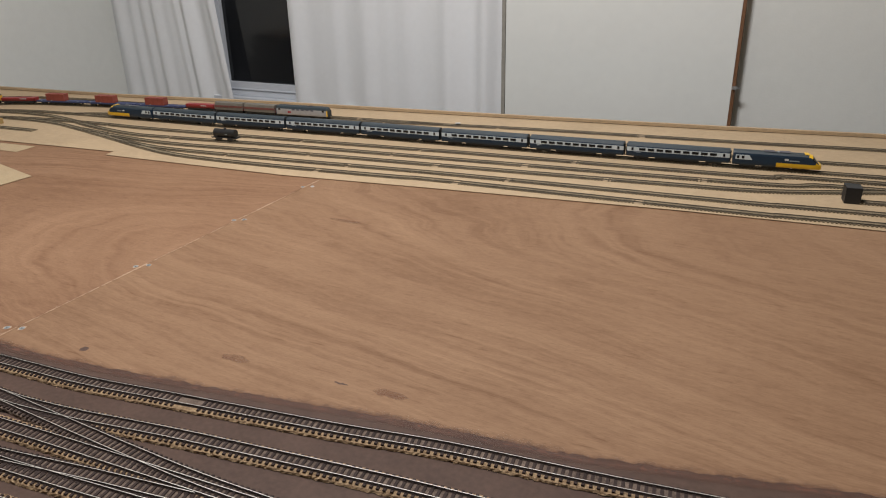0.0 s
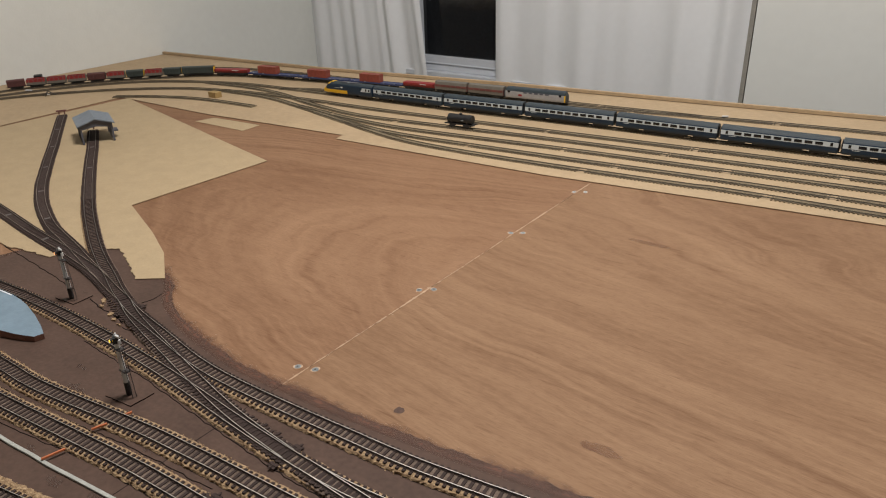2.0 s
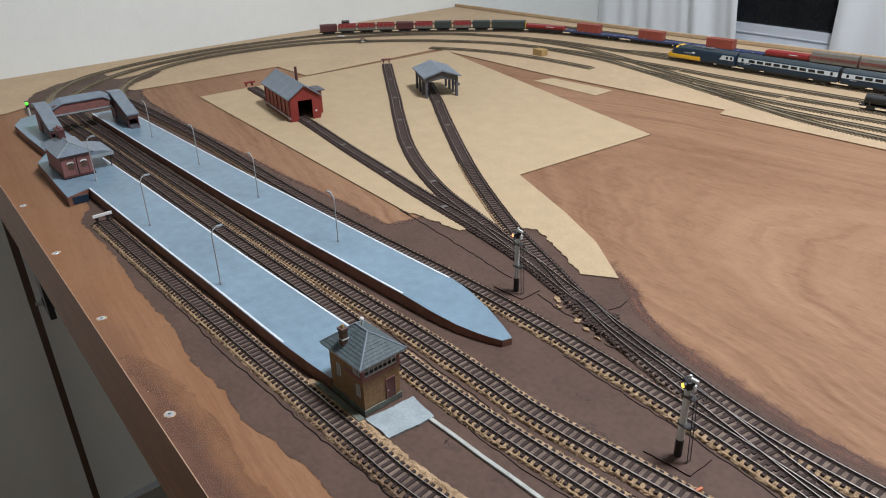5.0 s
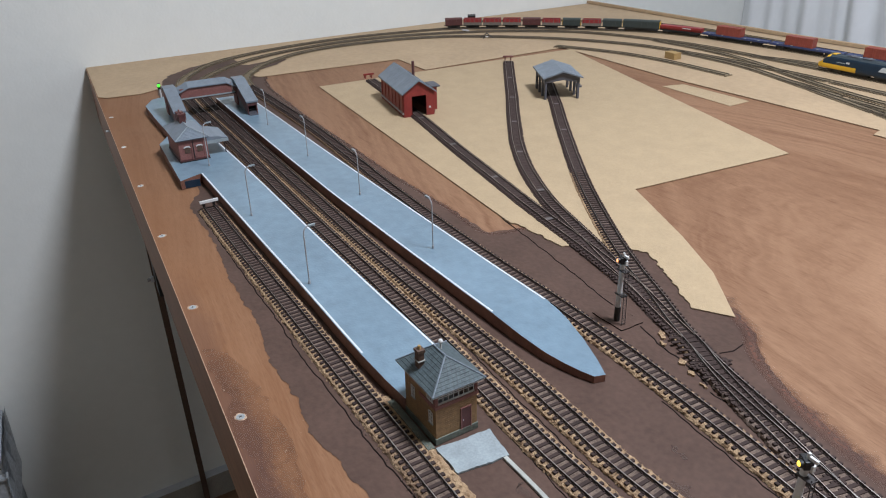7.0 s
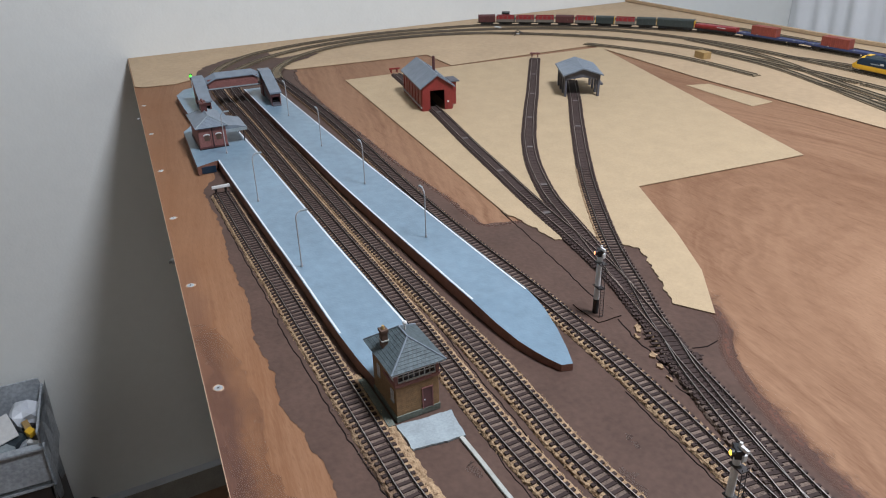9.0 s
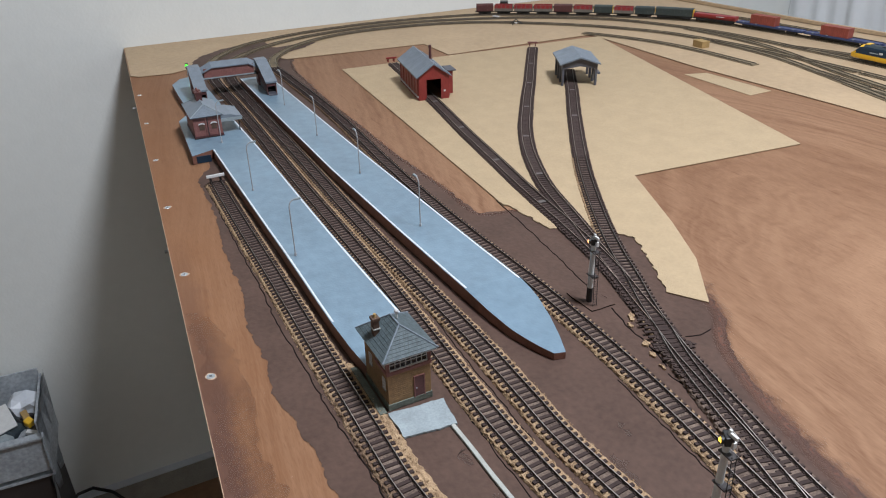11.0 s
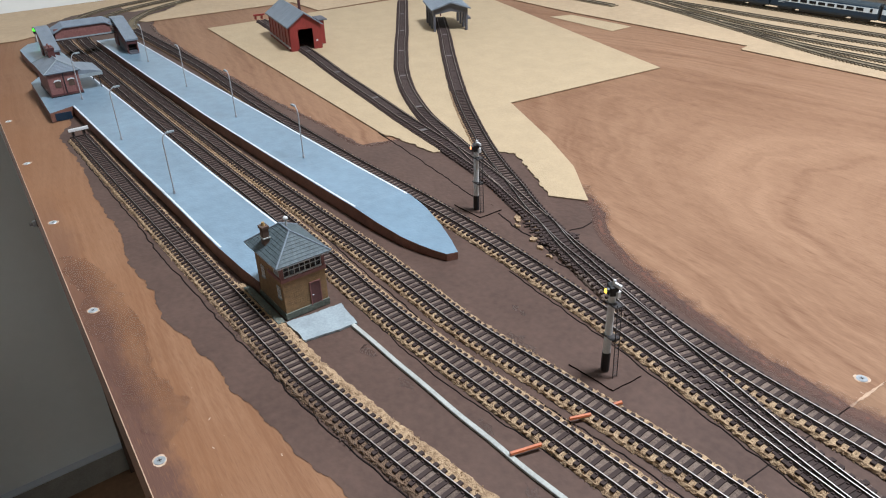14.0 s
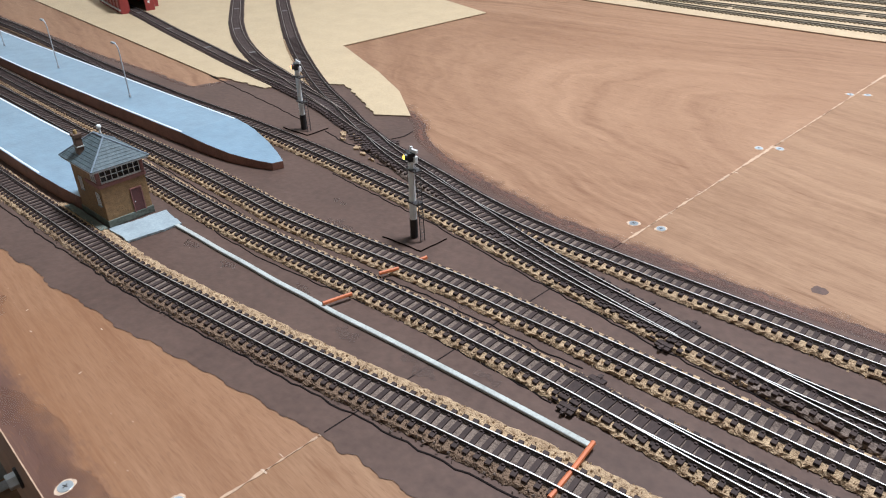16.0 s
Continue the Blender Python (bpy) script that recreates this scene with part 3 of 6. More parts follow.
part("bracket", boxes((-1.285, -1.236, 0.0050, 0.016, -0.252, -0.1505), (-1.285, -1.276, 0.016, 0.030, -0.252, -0.1505), bevel=0.001), "dark", table, "black steel bracket")
part("edge_tab", boxes((-1.590, -1.582, -0.0080, -0.0012, -0.0105, -0.0080), bevel=0.0006), "grey", table, "small pale tab under the edge")

# screws along the front edge and either side of the joint
sb = bmesh.new()
bmesh.ops.create_circle(sb, cap_ends=True, segments=14, radius=0.0042, matrix=Matrix.Translation((0, 0, 0.0007)))
ring = bmesh.ops.create_circle(sb, cap_ends=False, segments=14, radius=0.0047, matrix=Matrix.Translation((0, 0, 0.0001)))
sb.verts.ensure_lookup_table()
for i in range(14):
    sb.faces.new((sb.verts[14 + i], sb.verts[14 + (i + 1) % 14], sb.verts[(i + 1) % 14], sb.verts[i]))
for w, h in ((0.0034, 0.0007), (0.0007, 0.0034)):
    box(sb, -w / 2, w / 2, -h / 2, h / 2, 0.0007, 0.00085, mi=1)
bmesh.ops.recalc_face_normals(sb, faces=sb.faces[:])
screw = part("screw", sb, ["steel", "ladder"], table)
filler_ring = part("screw_patch", prism(bmesh.new(), rough_outline([(0.0066 * math.cos(a), 0.0054 * math.sin(a)) for a in [k * 0.3142 for k in range(20)]], 0.002, 0.0005, 2, size=0.004), 0.00005, 0.0003), "filler", table, "pale filler round the screw")
spots = [(-0.244, 0.013), (-0.484, 0.013), (-0.718, 0.012), (-0.95, 0.012), (-1.18, 0.012), (-1.42, 0.012), (-1.66, 0.012), (-1.9, 0.012), (-0.059, 0.012), (-0.002, 0.052), (0.24, 0.012),
         (0.0, 0.508), (0.024, 0.516), (0.003, 0.762), (0.021, 0.776), (0.008, 1.028), (0.026, 1.04), (0.008, 1.28), (0.028, 1.292)]
for i, (x, y) in enumerate(spots):
    for o in (screw, filler_ring):
        c = o if i == 0 else o.copy()
        if i:
            scene.collection.objects.link(c)
        c.matrix_basis = pose(x, y, 0, 0, 0, i * 37)

# brown paint and beige boards on the plywood
front = [(-1.94, 0.150), (-1.75, 0.130), (-1.40, 0.112), (-1.10, 0.098), (-1.05, 0.070), (-0.959, 0.072), (-0.897, 0.076), (-0.77, 0.069), (-0.636, 0.073), (-0.56, 0.064), (-0.485, 0.070), (-0.43, 0.064), (-0.397, 0.072), (-0.33, 0.082),
         (-0.29, 0.082), (-0.241, 0.093), (-0.19, 0.097), (-0.164, 0.105), (-0.073, 0.123), (0.01, 0.138), (0.075, 0.146), (0.3, 0.17), (0.8, 0.20), (1.5, 0.24)]
back = [(1.6, 0.715), (1.204, 0.637), (1.002, 0.592), (0.86, 0.566), (0.73, 0.555), (0.598, 0.537), (0.477, 0.519), (0.349, 0.500), (0.255, 0.488), (0.147, 0.478), (0.031, 0.471), (-0.06, 0.469), (-0.120, 0.476), (-0.171, 0.483), (-0.226, 0.497), (-0.270, 0.513), (-0.293, 0.522), (-0.317, 0.537),
        (-0.337, 0.557), (-0.356, 0.566), (-0.374, 0.572), (-0.42, 0.585), (-0.55, 0.60), (-0.66, 0.56), (-0.70, 0.49), (-0.714, 0.434), (-0.829, 0.428), (-1.017, 0.412), (-1.222, 0.406), (-1.414, 0.397), (-1.70, 0.398), (-1.797, 0.410), (-1.86, 0.430), (-1.93, 0.435), (-1.99, 0.345), (-1.96, 0.27), (-1.99, 0.20)]
def brushed_strip(line, inner, outer, seed):
    """A film along a line, from inner to outer on its right-hand side, with a map that runs across it."""
    bm = bmesh.new()
    layer = bm.loops.layers.uv.new("across")
    rows = []
    for x, y, a in smooth_line(line, 0.006):
        k = outer * (0.8 + 0.7 * noise.noise((x * 9, y * 9, seed)))
        rows.append([bm.verts.new((x + math.sin(a) * u, y - math.cos(a) * u, 0.00065)) for u in (inner, k)])
    for i, (p, q) in enumerate(zip(rows, rows[1:])):
        f = bm.faces.new((p[0], p[1], q[1], q[0]))
        for loop, at_v in zip(f.loops, (0, 1, 1, 0)):
            loop[layer].uv = (i * 0.1, at_v)
        f.normal_update()
        if f.normal.z < 0:
            f.normal_flip()
    return bm


for line, inner, outer, seed in (([p for p in back if p[0] > -0.45], -0.016, 0.017, 8.1), ([p for p in back if p[0] < -0.62 and p[1] > 0.36], -0.008, 0.008, 5.2)):
    tagged(put("paint_wash", brushed_strip(line, inner, outer, seed), "wash"), "thin red-brown paint brushed out at the edge of the painted ground", "painted ground", "brushed paint edges", "structure")
tagged(put("paint_patch", flat(rough_outline(front + back, 0.0025, 0.0018, 7, size=0.018), 0.0005), "paint"), "dark brown painted ground under the front tracks", "painted ground", kind="structure")
# thin black ribbons draw the cracks and the shadow lines along the underlay
for k, (line, w) in enumerate((([(-0.746, 0.479), (-0.66, 0.4735), (-0.5528, 0.4665), (-0.47, 0.4590), (-0.4266, 0.4650)], 0.0011), ([(-0.4113, 0.4554), (-0.40, 0.4557), (-0.376, 0.4493), (-0.3338, 0.4485), (-0.2928, 0.4415)], 0.0012),
                               ([(-0.2874, 0.4335), (-0.2744, 0.4362), (-0.2403, 0.4361), (-0.2237, 0.4354)], 0.0010), ([(-0.3289, 0.4934), (-0.3244, 0.5039), (-0.3227, 0.5154), (-0.3300, 0.5330)], 0.0010),
                               ([(-1.0, 0.078), (-0.80, 0.087), (-0.65, 0.094), (-0.552, 0.097), (-0.454, 0.104), (-0.366, 0.110), (-0.291, 0.118), (-0.22, 0.125), (-0.08, 0.148), (0.08, 0.176), (0.2, 0.20)], 0.0010),
                               ([(-0.30, 0.3825), (-0.20, 0.380), (-0.10, 0.3745), (0.0, 0.366), (0.12, 0.358), (0.22, 0.357)], 0.0008),
                               ([(-0.5, 0.262), (-0.35, 0.262), (-0.2, 0.268), (-0.05, 0.290), (0.1, 0.302)], 0.0008), ([(-0.35, 0.225), (-0.2, 0.2300), (-0.05, 0.2520), (0.10, 0.2610)], 0.0007))):
    bm = bmesh.new()
    rnd = random.Random(k)
    pts = [(x + rnd.uniform(-0.0012, 0.0012), y + rnd.uniform(-0.0012, 0.0012), a) for x, y, a in smooth_line(line, 0.009)]
    ribbon(bm, pts, [(-w * 0.7, 0.0006), (w * 0.7, 0.0006), (w * 0.4, 0.0013), (-w * 0.4, 0.0011)])
    tagged(put("card_edge", bm, "shadow_gap"), "dark line drawn for the cracks and shadow along the painted underlay", "edge strip", "underlay edges", "structure")

tagged(put("joint_line", boxes((JOINT - 0.0005, JOINT + 0.0005, 0.142, 0.468, 0.0004, 0.00065)), "shadow_gap"), "dark crack where the two sheets meet under the paint", "crack", kind="structure")
rnd = random.Random(31)
for k, (x, y) in enumerate([(-0.21, 0.205), (-0.13, 0.228), (-0.06, 0.214), (0.01, 0.226), (0.05, 0.25), (-0.27, 0.20), (-0.02, 0.30), (-0.20, 0.315), (-0.24, 0.345), (-0.07, 0.395), (0.06, 0.40), (-0.16, 0.155)]):
    r = rnd.uniform(0.006, 0.014)
    pts = [(x + r * 1.6 * math.cos(a * 0.42 + 0.2), y + r * 0.5 * math.sin(a * 0.42)) for a in range(15)]
    tagged(put("scuff_mark", flat(rough_outline(pts, 0.002, 0.003, k, size=0.008), 0.0008), "scuff"), "worn red-brown scuff in the dark paint", "scuff", "scuffs in the paint", "structure")

HB = 0.0012
tagged(put("yard_board", prism(bmesh.new(), rough_outline([(-1.657, 0.507), (-0.745, 0.480), (-0.622, 0.500), (-0.600, 0.558), (-0.548, 0.587), (-0.510, 0.577), (-0.462, 0.558), (-0.425, 0.540), (-0.411, 0.534), (-0.371, 0.563),
        (-0.46, 0.622), (-0.558, 0.665), (-0.727, 0.727), (-0.714, 1.082), (-1.667, 1.307), (-1.662, 0.90)], 0.0025, 0.0024, 9, size=0.012, keep=(0, 8, 9, 10, 11, 12, 13, 14, 15)), 0.0011, HB + 0.0011), "mdf"),
       "beige fibre board under the engine yard", "board", kind="structure")
tagged(put("loose_board", prism(bmesh.new(), [(-1.20, 1.232), (-1.184, 1.288), (-0.995, 1.301), (-0.990, 1.235)], 0.0004, HB), "mdf"), "small beige board offcut lying on the plywood", "board offcut")
ring_in = [(-1.84, 0.02), (-1.835, 0.10), (-1.97, 0.33), (-1.845, 0.405), (-1.833, 0.81), (-1.672, 0.817), (-1.70, 1.302), (-1.25, 1.303), (-0.712, 1.345), (-0.702, 1.310), (-0.096, 1.338), (0.336, 1.388), (0.872, 1.446), (1.263, 1.475), (2.4, 1.58)]
ring_out = [(2.4, 2.40), (1.32, 2.298), (0.9, 2.243), (0.18, 2.165), (-0.65, 2.083), (-1.40, 1.983), (-2.343, 1.913), (-2.237, 0.002), (-1.86, 0.002)]
tagged(put("loop_board", prism(bmesh.new(), ring_in + ring_out, 0.0013, HB + 0.0013), "mdf_back"), "pale beige board under the curved tracks and sidings", "board", kind="structure")
tagged(put("paint_patch", flat(rough_outline([(-1.835, 0.150), (-1.93, 0.165), (-2.0, 0.200), (-2.06, 0.262), (-2.095, 0.340), (-2.10, 0.395), (-2.062, 0.400), (-2.030, 0.372), (-2.000, 0.420), (-2.035, 0.500), (-2.010, 0.530), (-1.965, 0.490), (-1.925, 0.432), (-1.87, 0.395), (-1.825, 0.380), (-1.83, 0.27)], 0.0025, 0.0035, 17, size=0.03), 0.0037), "paint"),
       "dark brown paint brushed over the pale board round the tracks", "painted ground", kind="structure")
bm = bmesh.new()
prism(bm, [(-2.343, 1.900), (-1.40, 1.970), (-0.65, 2.070), (0.18, 2.152), (0.9, 2.23), (1.32, 2.285), (2.4, 2.387), (2.4, 2.40), (1.32, 2.298), (0.9, 2.243), (0.18, 2.165), (-0.65, 2.083), (-1.40, 1.983), (-2.343, 1.913)], 0.0045, 0.014)
tagged(put("edge_batten", bm, "mdf_back"), "thin pale wooden strip along the back edge", "batten", kind="structure")

# marks on the plywood and things on the floor
for x, y, rx, ry, seed in ((0.168, 0.511, 0.0060, 0.0062, 1), (0.567, 0.587, 0.011, 0.0020, 2), (0.393, 0.580, 0.024, 0.008, 3), (0.235, 1.118, 0.040, 0.008, 4), (0.640, 0.592, 0.026, 0.008, 5)):
    pts = [(x + rx * math.cos(k * 0.42), y + ry * math.sin(k * 0.42)) for k in range(15)]
    part("knot_mark", flat(rough_outline(pts, 0.002, 0.0016, seed, size=0.008), 0.00012), "blush" if seed > 2 else "knot", table, "dark mark in the veneer")
for k, pts in enumerate(([(-0.62, 0.004), (-0.30, 0.004), (-0.255, 0.020), (-0.275, 0.048), (-0.36, 0.040), (-0.47, 0.046), (-0.60, 0.030)], [(-0.20, 0.004), (0.0, 0.004), (-0.02, 0.026), (-0.10, 0.030), (-0.17, 0.020)]  )):
    part("stain", flat(rough_outline(pts, 0.004, 0.006, 60 + k, size=0.05), 0.00016 + 0.00002 * k), "stain", table, "old reddish stain in the veneer")
rnd = random.Random(12)
bm = bmesh.new()
for k in range(38):
    x, y = rnd.uniform(-0.55, 0.02), rnd.uniform(0.008, 0.09)
    a, s = rnd.uniform(0, 3.1), rnd.choice((0.0003, 0.0004, 0.0005, 0.0006, 0.0013))
    c, d = math.cos(a) * s, math.sin(a) * s
    e = 0.0004
    bm.faces.new([bm.verts.new((x + u, y + v, 0.00035)) for u, v in ((-c - d * 0.3, -d + c * 0.3), (-c + d * 0.3, -d - c * 0.3), (c + d * 0.3, d - c * 0.3), (c - d * 0.3, d + c * 0.3))])
part("paint_fleck", bm, "filler", table)["kind"] = "stuff"
bin_ = thing("storage_box", pose(-2.16, -0.48, -1.72), "cloudy plastic storage tub holding small odds and ends", "box")
part("near_panel", boxes((0.262, 0.270, -0.60, 0.0, 0.53, 0.66), bevel=0.003), "plastic", bin_)
part("side_panel", boxes((0.0, 0.262, -0.006, 0.002, 0.50, 0.72), bevel=0.003), "plastic", bin_)
part("back_panel", boxes((-0.006, 0.0, -0.60, -0.006, 0.50, 0.74)), "plastic", bin_)
part("bottom", boxes((0.0, 0.262, -0.60, -0.006, 0.50, 0.508)), "plastic", bin_)
part("rim", boxes((0.255, 0.283, -0.61, 0.008, 0.661, 0.672), bevel=0.004), "plastic", bin_)
sheet = bmesh.new()
rows = []
for j in range(13):
    v = j / 12
    rows.append([sheet.verts.new((0.0 + 0.29 * u / 14, 0.010 - 0.03 * v + 0.008 * math.sin(u * 1.3 + v * 4) * (0.3 + v), 0.735 - 0.36 * v)) for u in range(15)])
for p, q in zip(rows, rows[1:]):
    for k in range(14):
        sheet.faces.new((p[k], p[k + 1], q[k + 1], q[k]))
bmesh.ops.solidify(sheet, geom=sheet.faces[:], thickness=0.0015)
tagged(put("plastic_sheet", sheet, "plastic", smooth=True), "crumpled cloudy plastic sheet hanging beside the tub", "plastic sheet").matrix_basis = pose(-2.16, -0.48, -1.72)
stand = thing("box_stand", pose(-2.16, -0.48, -1.72), "dark stand under the plastic tub", "stand")
part("body", boxes((0.01, 0.25, -0.58, -0.02, 0.0, 0.499), bevel=0.004), "ladder", stand)
rnd = random.Random(5)


def crumple(name, x, y, z, r, mat, label, category, flat=0.5):
    """A small crumpled lump."""
    b = bmesh.new()
    bmesh.ops.create_icosphere(b, subdivisions=2, radius=r)
    for v in b.verts:
        k = 1 + 0.55 * noise.noise(v.co / r * 1.7 + Vector((x * 90, y * 70, 0)))
        v.co = Vector((v.co.x * k, v.co.y * k, v.co.z * k * flat))
    o = tagged(put(name, b, mat), label, category, "odds and ends in the tub")
    o.matrix_basis = pose(x, y, z)


BOX_Z = -1.72 + 0.60
for k in range(16):
    x, y = rnd.uniform(-2.13, -1.93), rnd.uniform(-0.80, -0.51)
    crumple("small_part", x, y, BOX_Z + rnd.uniform(0.0, 0.03), rnd.uniform(0.022, 0.045), rnd.choice(("ladder", "plastic", "slab", "wagon_grey", "dark", "coach_roof")), "small dull part lying loose in a tub", "loose part", 0.7)
crumple("clear_bag", -2.10, -0.545, BOX_Z + 0.05, 0.05, "alu", "crumpled clear plastic bag", "bag", 0.9)
for name, x, y, z, sx, sy, sz, mt, lab, r in (("paper_card", -2.03, -0.60, 0.065, 0.055, 0.032, 0.002, "white", "white card lying among the parts", 20), ("yellow_part", -2.0, -0.522, 0.05, 0.013, 0.012, 0.012, "yellow", "small yellow plastic part", 40),
                                              ("white_part", -1.945, -0.505, 0.045, 0.024, 0.007, 0.006, "white", "small white plastic part", 70), ("tan_part", -2.04, -0.535, 0.05, 0.020, 0.010, 0.008, "crate", "small tan part lying in the tub", 20)):
    o = tagged(put(name, boxes((-sx, sx, -sy, sy, -sz, sz), bevel=min(sx, sy, sz) * 0.4), mt), lab, name.replace("_", " "), "odds and ends in the tub")
    o.matrix_basis = pose(x, y, BOX_Z + z, 8, 12, r)
CABLE = [(-1.95, -0.55, -1.715), (-2.06, -0.545, -1.63), (-2.12, -0.525, -1.565), (-2.155, -0.495, -1.548), (-2.165, -0.445, -1.548), (-2.12, -0.38, -1.552), (-2.04, -0.315, -1.57), (-1.95, -0.26, -1.65), (-1.85, -0.22, -1.713)]
tagged(put("floor_cable", tube(bmesh.new(), CABLE, 0.006, 8), "dark"), "black cable arching up from the floor by the wall", "cable")


# ---- tracks ----
GAUGE, SLEEPER, PITCH = 0.0160, 0.0275, 0.0080
slm = bmesh.new()
box(slm, -0.0018, 0.0018, -SLEEPER / 2, SLEEPER / 2, 0, 0.0022, bevel=0.0003)
for s in (-1, 1):
    for e in (-0.0016, 0.0016):
        box(slm, -0.0009, 0.0009, s * GAUGE / 2 + e - 0.0006, s * GAUGE / 2 + e + 0.0006, 0.0022, 0.0032)
slm_me = bpy.data.meshes.new("sleeper")
slm.to_mesh(slm_me), slm.free()
slm_me.materials.append(M["sleeper"])
slm_brown = slm_me.copy()
slm_brown.materials.clear()
slm_brown.materials.append(M["sleeper_brown"])
TRACKS = []


def grains(ob, line, w, sides, base, seed):
    """Loose grains of cork along both edges of a bed, joined into one mesh for each side."""
    rnd = random.Random(seed + 70)
    for side, (mat, reach) in zip((-1, 1), sides):
        vs, fs = [], []
        for x, y, a in line:
            s, c = math.sin(a), math.cos(a)
            for _ in range(4 if mat.startswith("cork") else 1):
                if rnd.random() < 0.25:
                    continue
                u = side * (w + rnd.uniform(-0.0050, reach * 1.12))
                t, r, h = rnd.uniform(-0.002, 0.002), rnd.choice((0.0004, 0.0005, 0.0006, 0.0008, 0.0011)), rnd.uniform(0.0004, 0.0011)
                z = base + 0.0036 - max(0.0, abs(u) - w) / max(reach, 0.001) * 0.0030
                px, py, n = x - s * u + c * t, y + c * u + s * t, len(vs)
                q = rnd.uniform(0, 1.5)
                vs += [(px + r * rnd.uniform(0.7, 1.2) * math.cos(q + k * 1.2566), py + r * rnd.uniform(0.7, 1.2) * math.sin(q + k * 1.2566), z - 0.0006) for k in range(5)]
                vs += [(px + 0.5 * r * math.cos(q + 0.6 + k * 2.0944), py + 0.5 * r * math.sin(q + 0.6 + k * 2.0944), z + h) for k in range(3)]
                fs += [(n, n + 1, n + 5), (n + 1, n + 2, n + 6, n + 5), (n + 2, n + 3, n + 6), (n + 3, n + 4, n + 7, n + 6), (n + 4, n, n + 5, n + 7), (n + 5, n + 6, n + 7)]
        me = bpy.data.meshes.new("cork_edging")
        me.from_pydata(vs, [], fs)
        me.materials.append(M[mat])
        o = new("cork_edging", me)
        o.parent = ob
        o["kind"] = "stuff"


def track(pts, base, label, bed=True, single=True, old=False, group="railway tracks", sides=(("cork", 0.0034), ("bed", 0.0018)), gaps=(), painted=False):
    """A length of model track: cork bed, sleepers and two rails along pts, lying at height base."""
    k = len(TRACKS)
    if old:
        gaps = [(g + 0.11 * ((k * 7) % 5 - 2), g + 0.11 * ((k * 7) % 5 - 2) + 0.011) for g in (-0.9, -0.15, 0.23, 0.67)]
    lift = base + 0.00012 * (k % 7)
    ob = thing("railway_track", pose(0, 0, 0), label, "railway track", group)
    line = smooth_line(pts, 0.008 if bed else 0.012)
    if bed:
        b = bmesh.new()
        w = SLEEPER / 2
        fine = smooth_line(pts, 0.003)
        ribbon(b, fine, [(-w - sides[0][1] * 0.8, 0.0002 + lift), (-w - sides[0][1] * 0.45, 0.0026 + lift), (-w + 0.0042, 0.0040 + lift), (w - 0.0042, 0.0040 + lift), (w + sides[1][1] * 0.45, 0.0026 + lift), (w + sides[1][1] * 0.8, 0.0002 + lift)],
               jitter=0.0011, mis=[1, 1, 0, 2, 2, 0], seed=k)
        part("cork_bed", b, ["bed_brown" if painted else "bed", sides[0][0], sides[1][0]], ob, "cork strip with crumbly edges")
        grains(ob, fine, w, sides, base, k)
        lift += 0.0029
    for s in (-1, 1):
        r = bmesh.new()
        c = s * GAUGE / 2
        h = lift + 0.0022
        ribbon(r, line, [(c - 0.0010, h), (c + 0.0010, h), (c + 0.0004, h + 0.0008), (c + 0.00040, h + 0.0024), (c - 0.00040, h + 0.0024), (c - 0.0004, h + 0.0008)], mis=[1, 1, 1, 0, 1, 1])
        part("rail", r, ["rail_old", "old_side"] if old else ["rail_dull" if painted else "rail", "rail_side"], ob)
    if painted:
        part("infill", ribbon(bmesh.new(), [q for q in line if q[0] < -0.79], [(-0.0118, lift + 0.0002), (0.0118, lift + 0.0002), (0.0112, lift + 0.0019), (-0.0112, lift + 0.0019)]), "bed_brown", ob, "brown paint filling the sleeper gaps")
        for i, (x, y, a) in enumerate(smooth_line(pts, 0.19)[1:-1] if pts[0][0] < -1.3 else ()):
            o = part("joining_plate", boxes((-0.0040, 0.0040, -0.0055, 0.0055, 0.0, 0.0004), bevel=0.0001), "joint_plate", ob, "pale grey joining plate")
            o.matrix_basis = pose(x, y, lift + 0.0026, 0, 0, math.degrees(a))
    spots = [p for p in smooth_line(pts, PITCH) if not any(a < p[0] < b for a, b in gaps)]
    if single:
        for i, (x, y, a) in enumerate(spots):
            o = new("sleeper", slm_brown if painted else slm_me)
            o.parent = ob
            o.matrix_basis = pose(x, y, lift + 0.00008 * (i % 3), 0, 0, math.degrees(a) + 1.2 * math.sin(i * 1.7))
    else:
        vs, fs = [], []
        for x, y, a in spots:
            s, c, n = math.sin(a), math.cos(a), len(vs)
            for z in (lift, lift + 0.0022):
                for u, w in ((-1, -1), (1, -1), (1, 1), (-1, 1)):
                    u, w = u * 0.0018, w * SLEEPER / 2
                    vs.append((x + c * u - s * w, y + s * u + c * w, z))
            fs += [tuple(n + i for i in q) for q in ((4, 5, 6, 7), (0, 1, 5, 4), (1, 2, 6, 5), (2, 3, 7, 6), (3, 0, 4, 7))]
        me = bpy.data.meshes.new("sleeper_strip")
        me.from_pydata(vs, [], fs)
        me.materials.append(M["sleeper_old" if old else "sleeper"])
        o = new("sleeper_strip", me)
        o.parent = ob
        o["kind"] = "stuff"
        runs, run = [], []
        for p in smooth_line(pts, 0.012):
            if any(a < p[0] < b for a, b in gaps):
                runs, run = runs + [run], []
            else:
                run.append(p)
        web = bmesh.new()
        for run in runs + [run]:
            if len(run) > 2:
                half, top = (0.0072, 0.0024) if old else (0.0112, 0.0012)
                ribbon(web, run, [(-half, lift + 0.0002), (half, lift + 0.0002), (half, lift + top), (-half, lift + top)])
        part("web", web, "sleeper_old", ob)
    TRACKS.append(ob)
    return ob


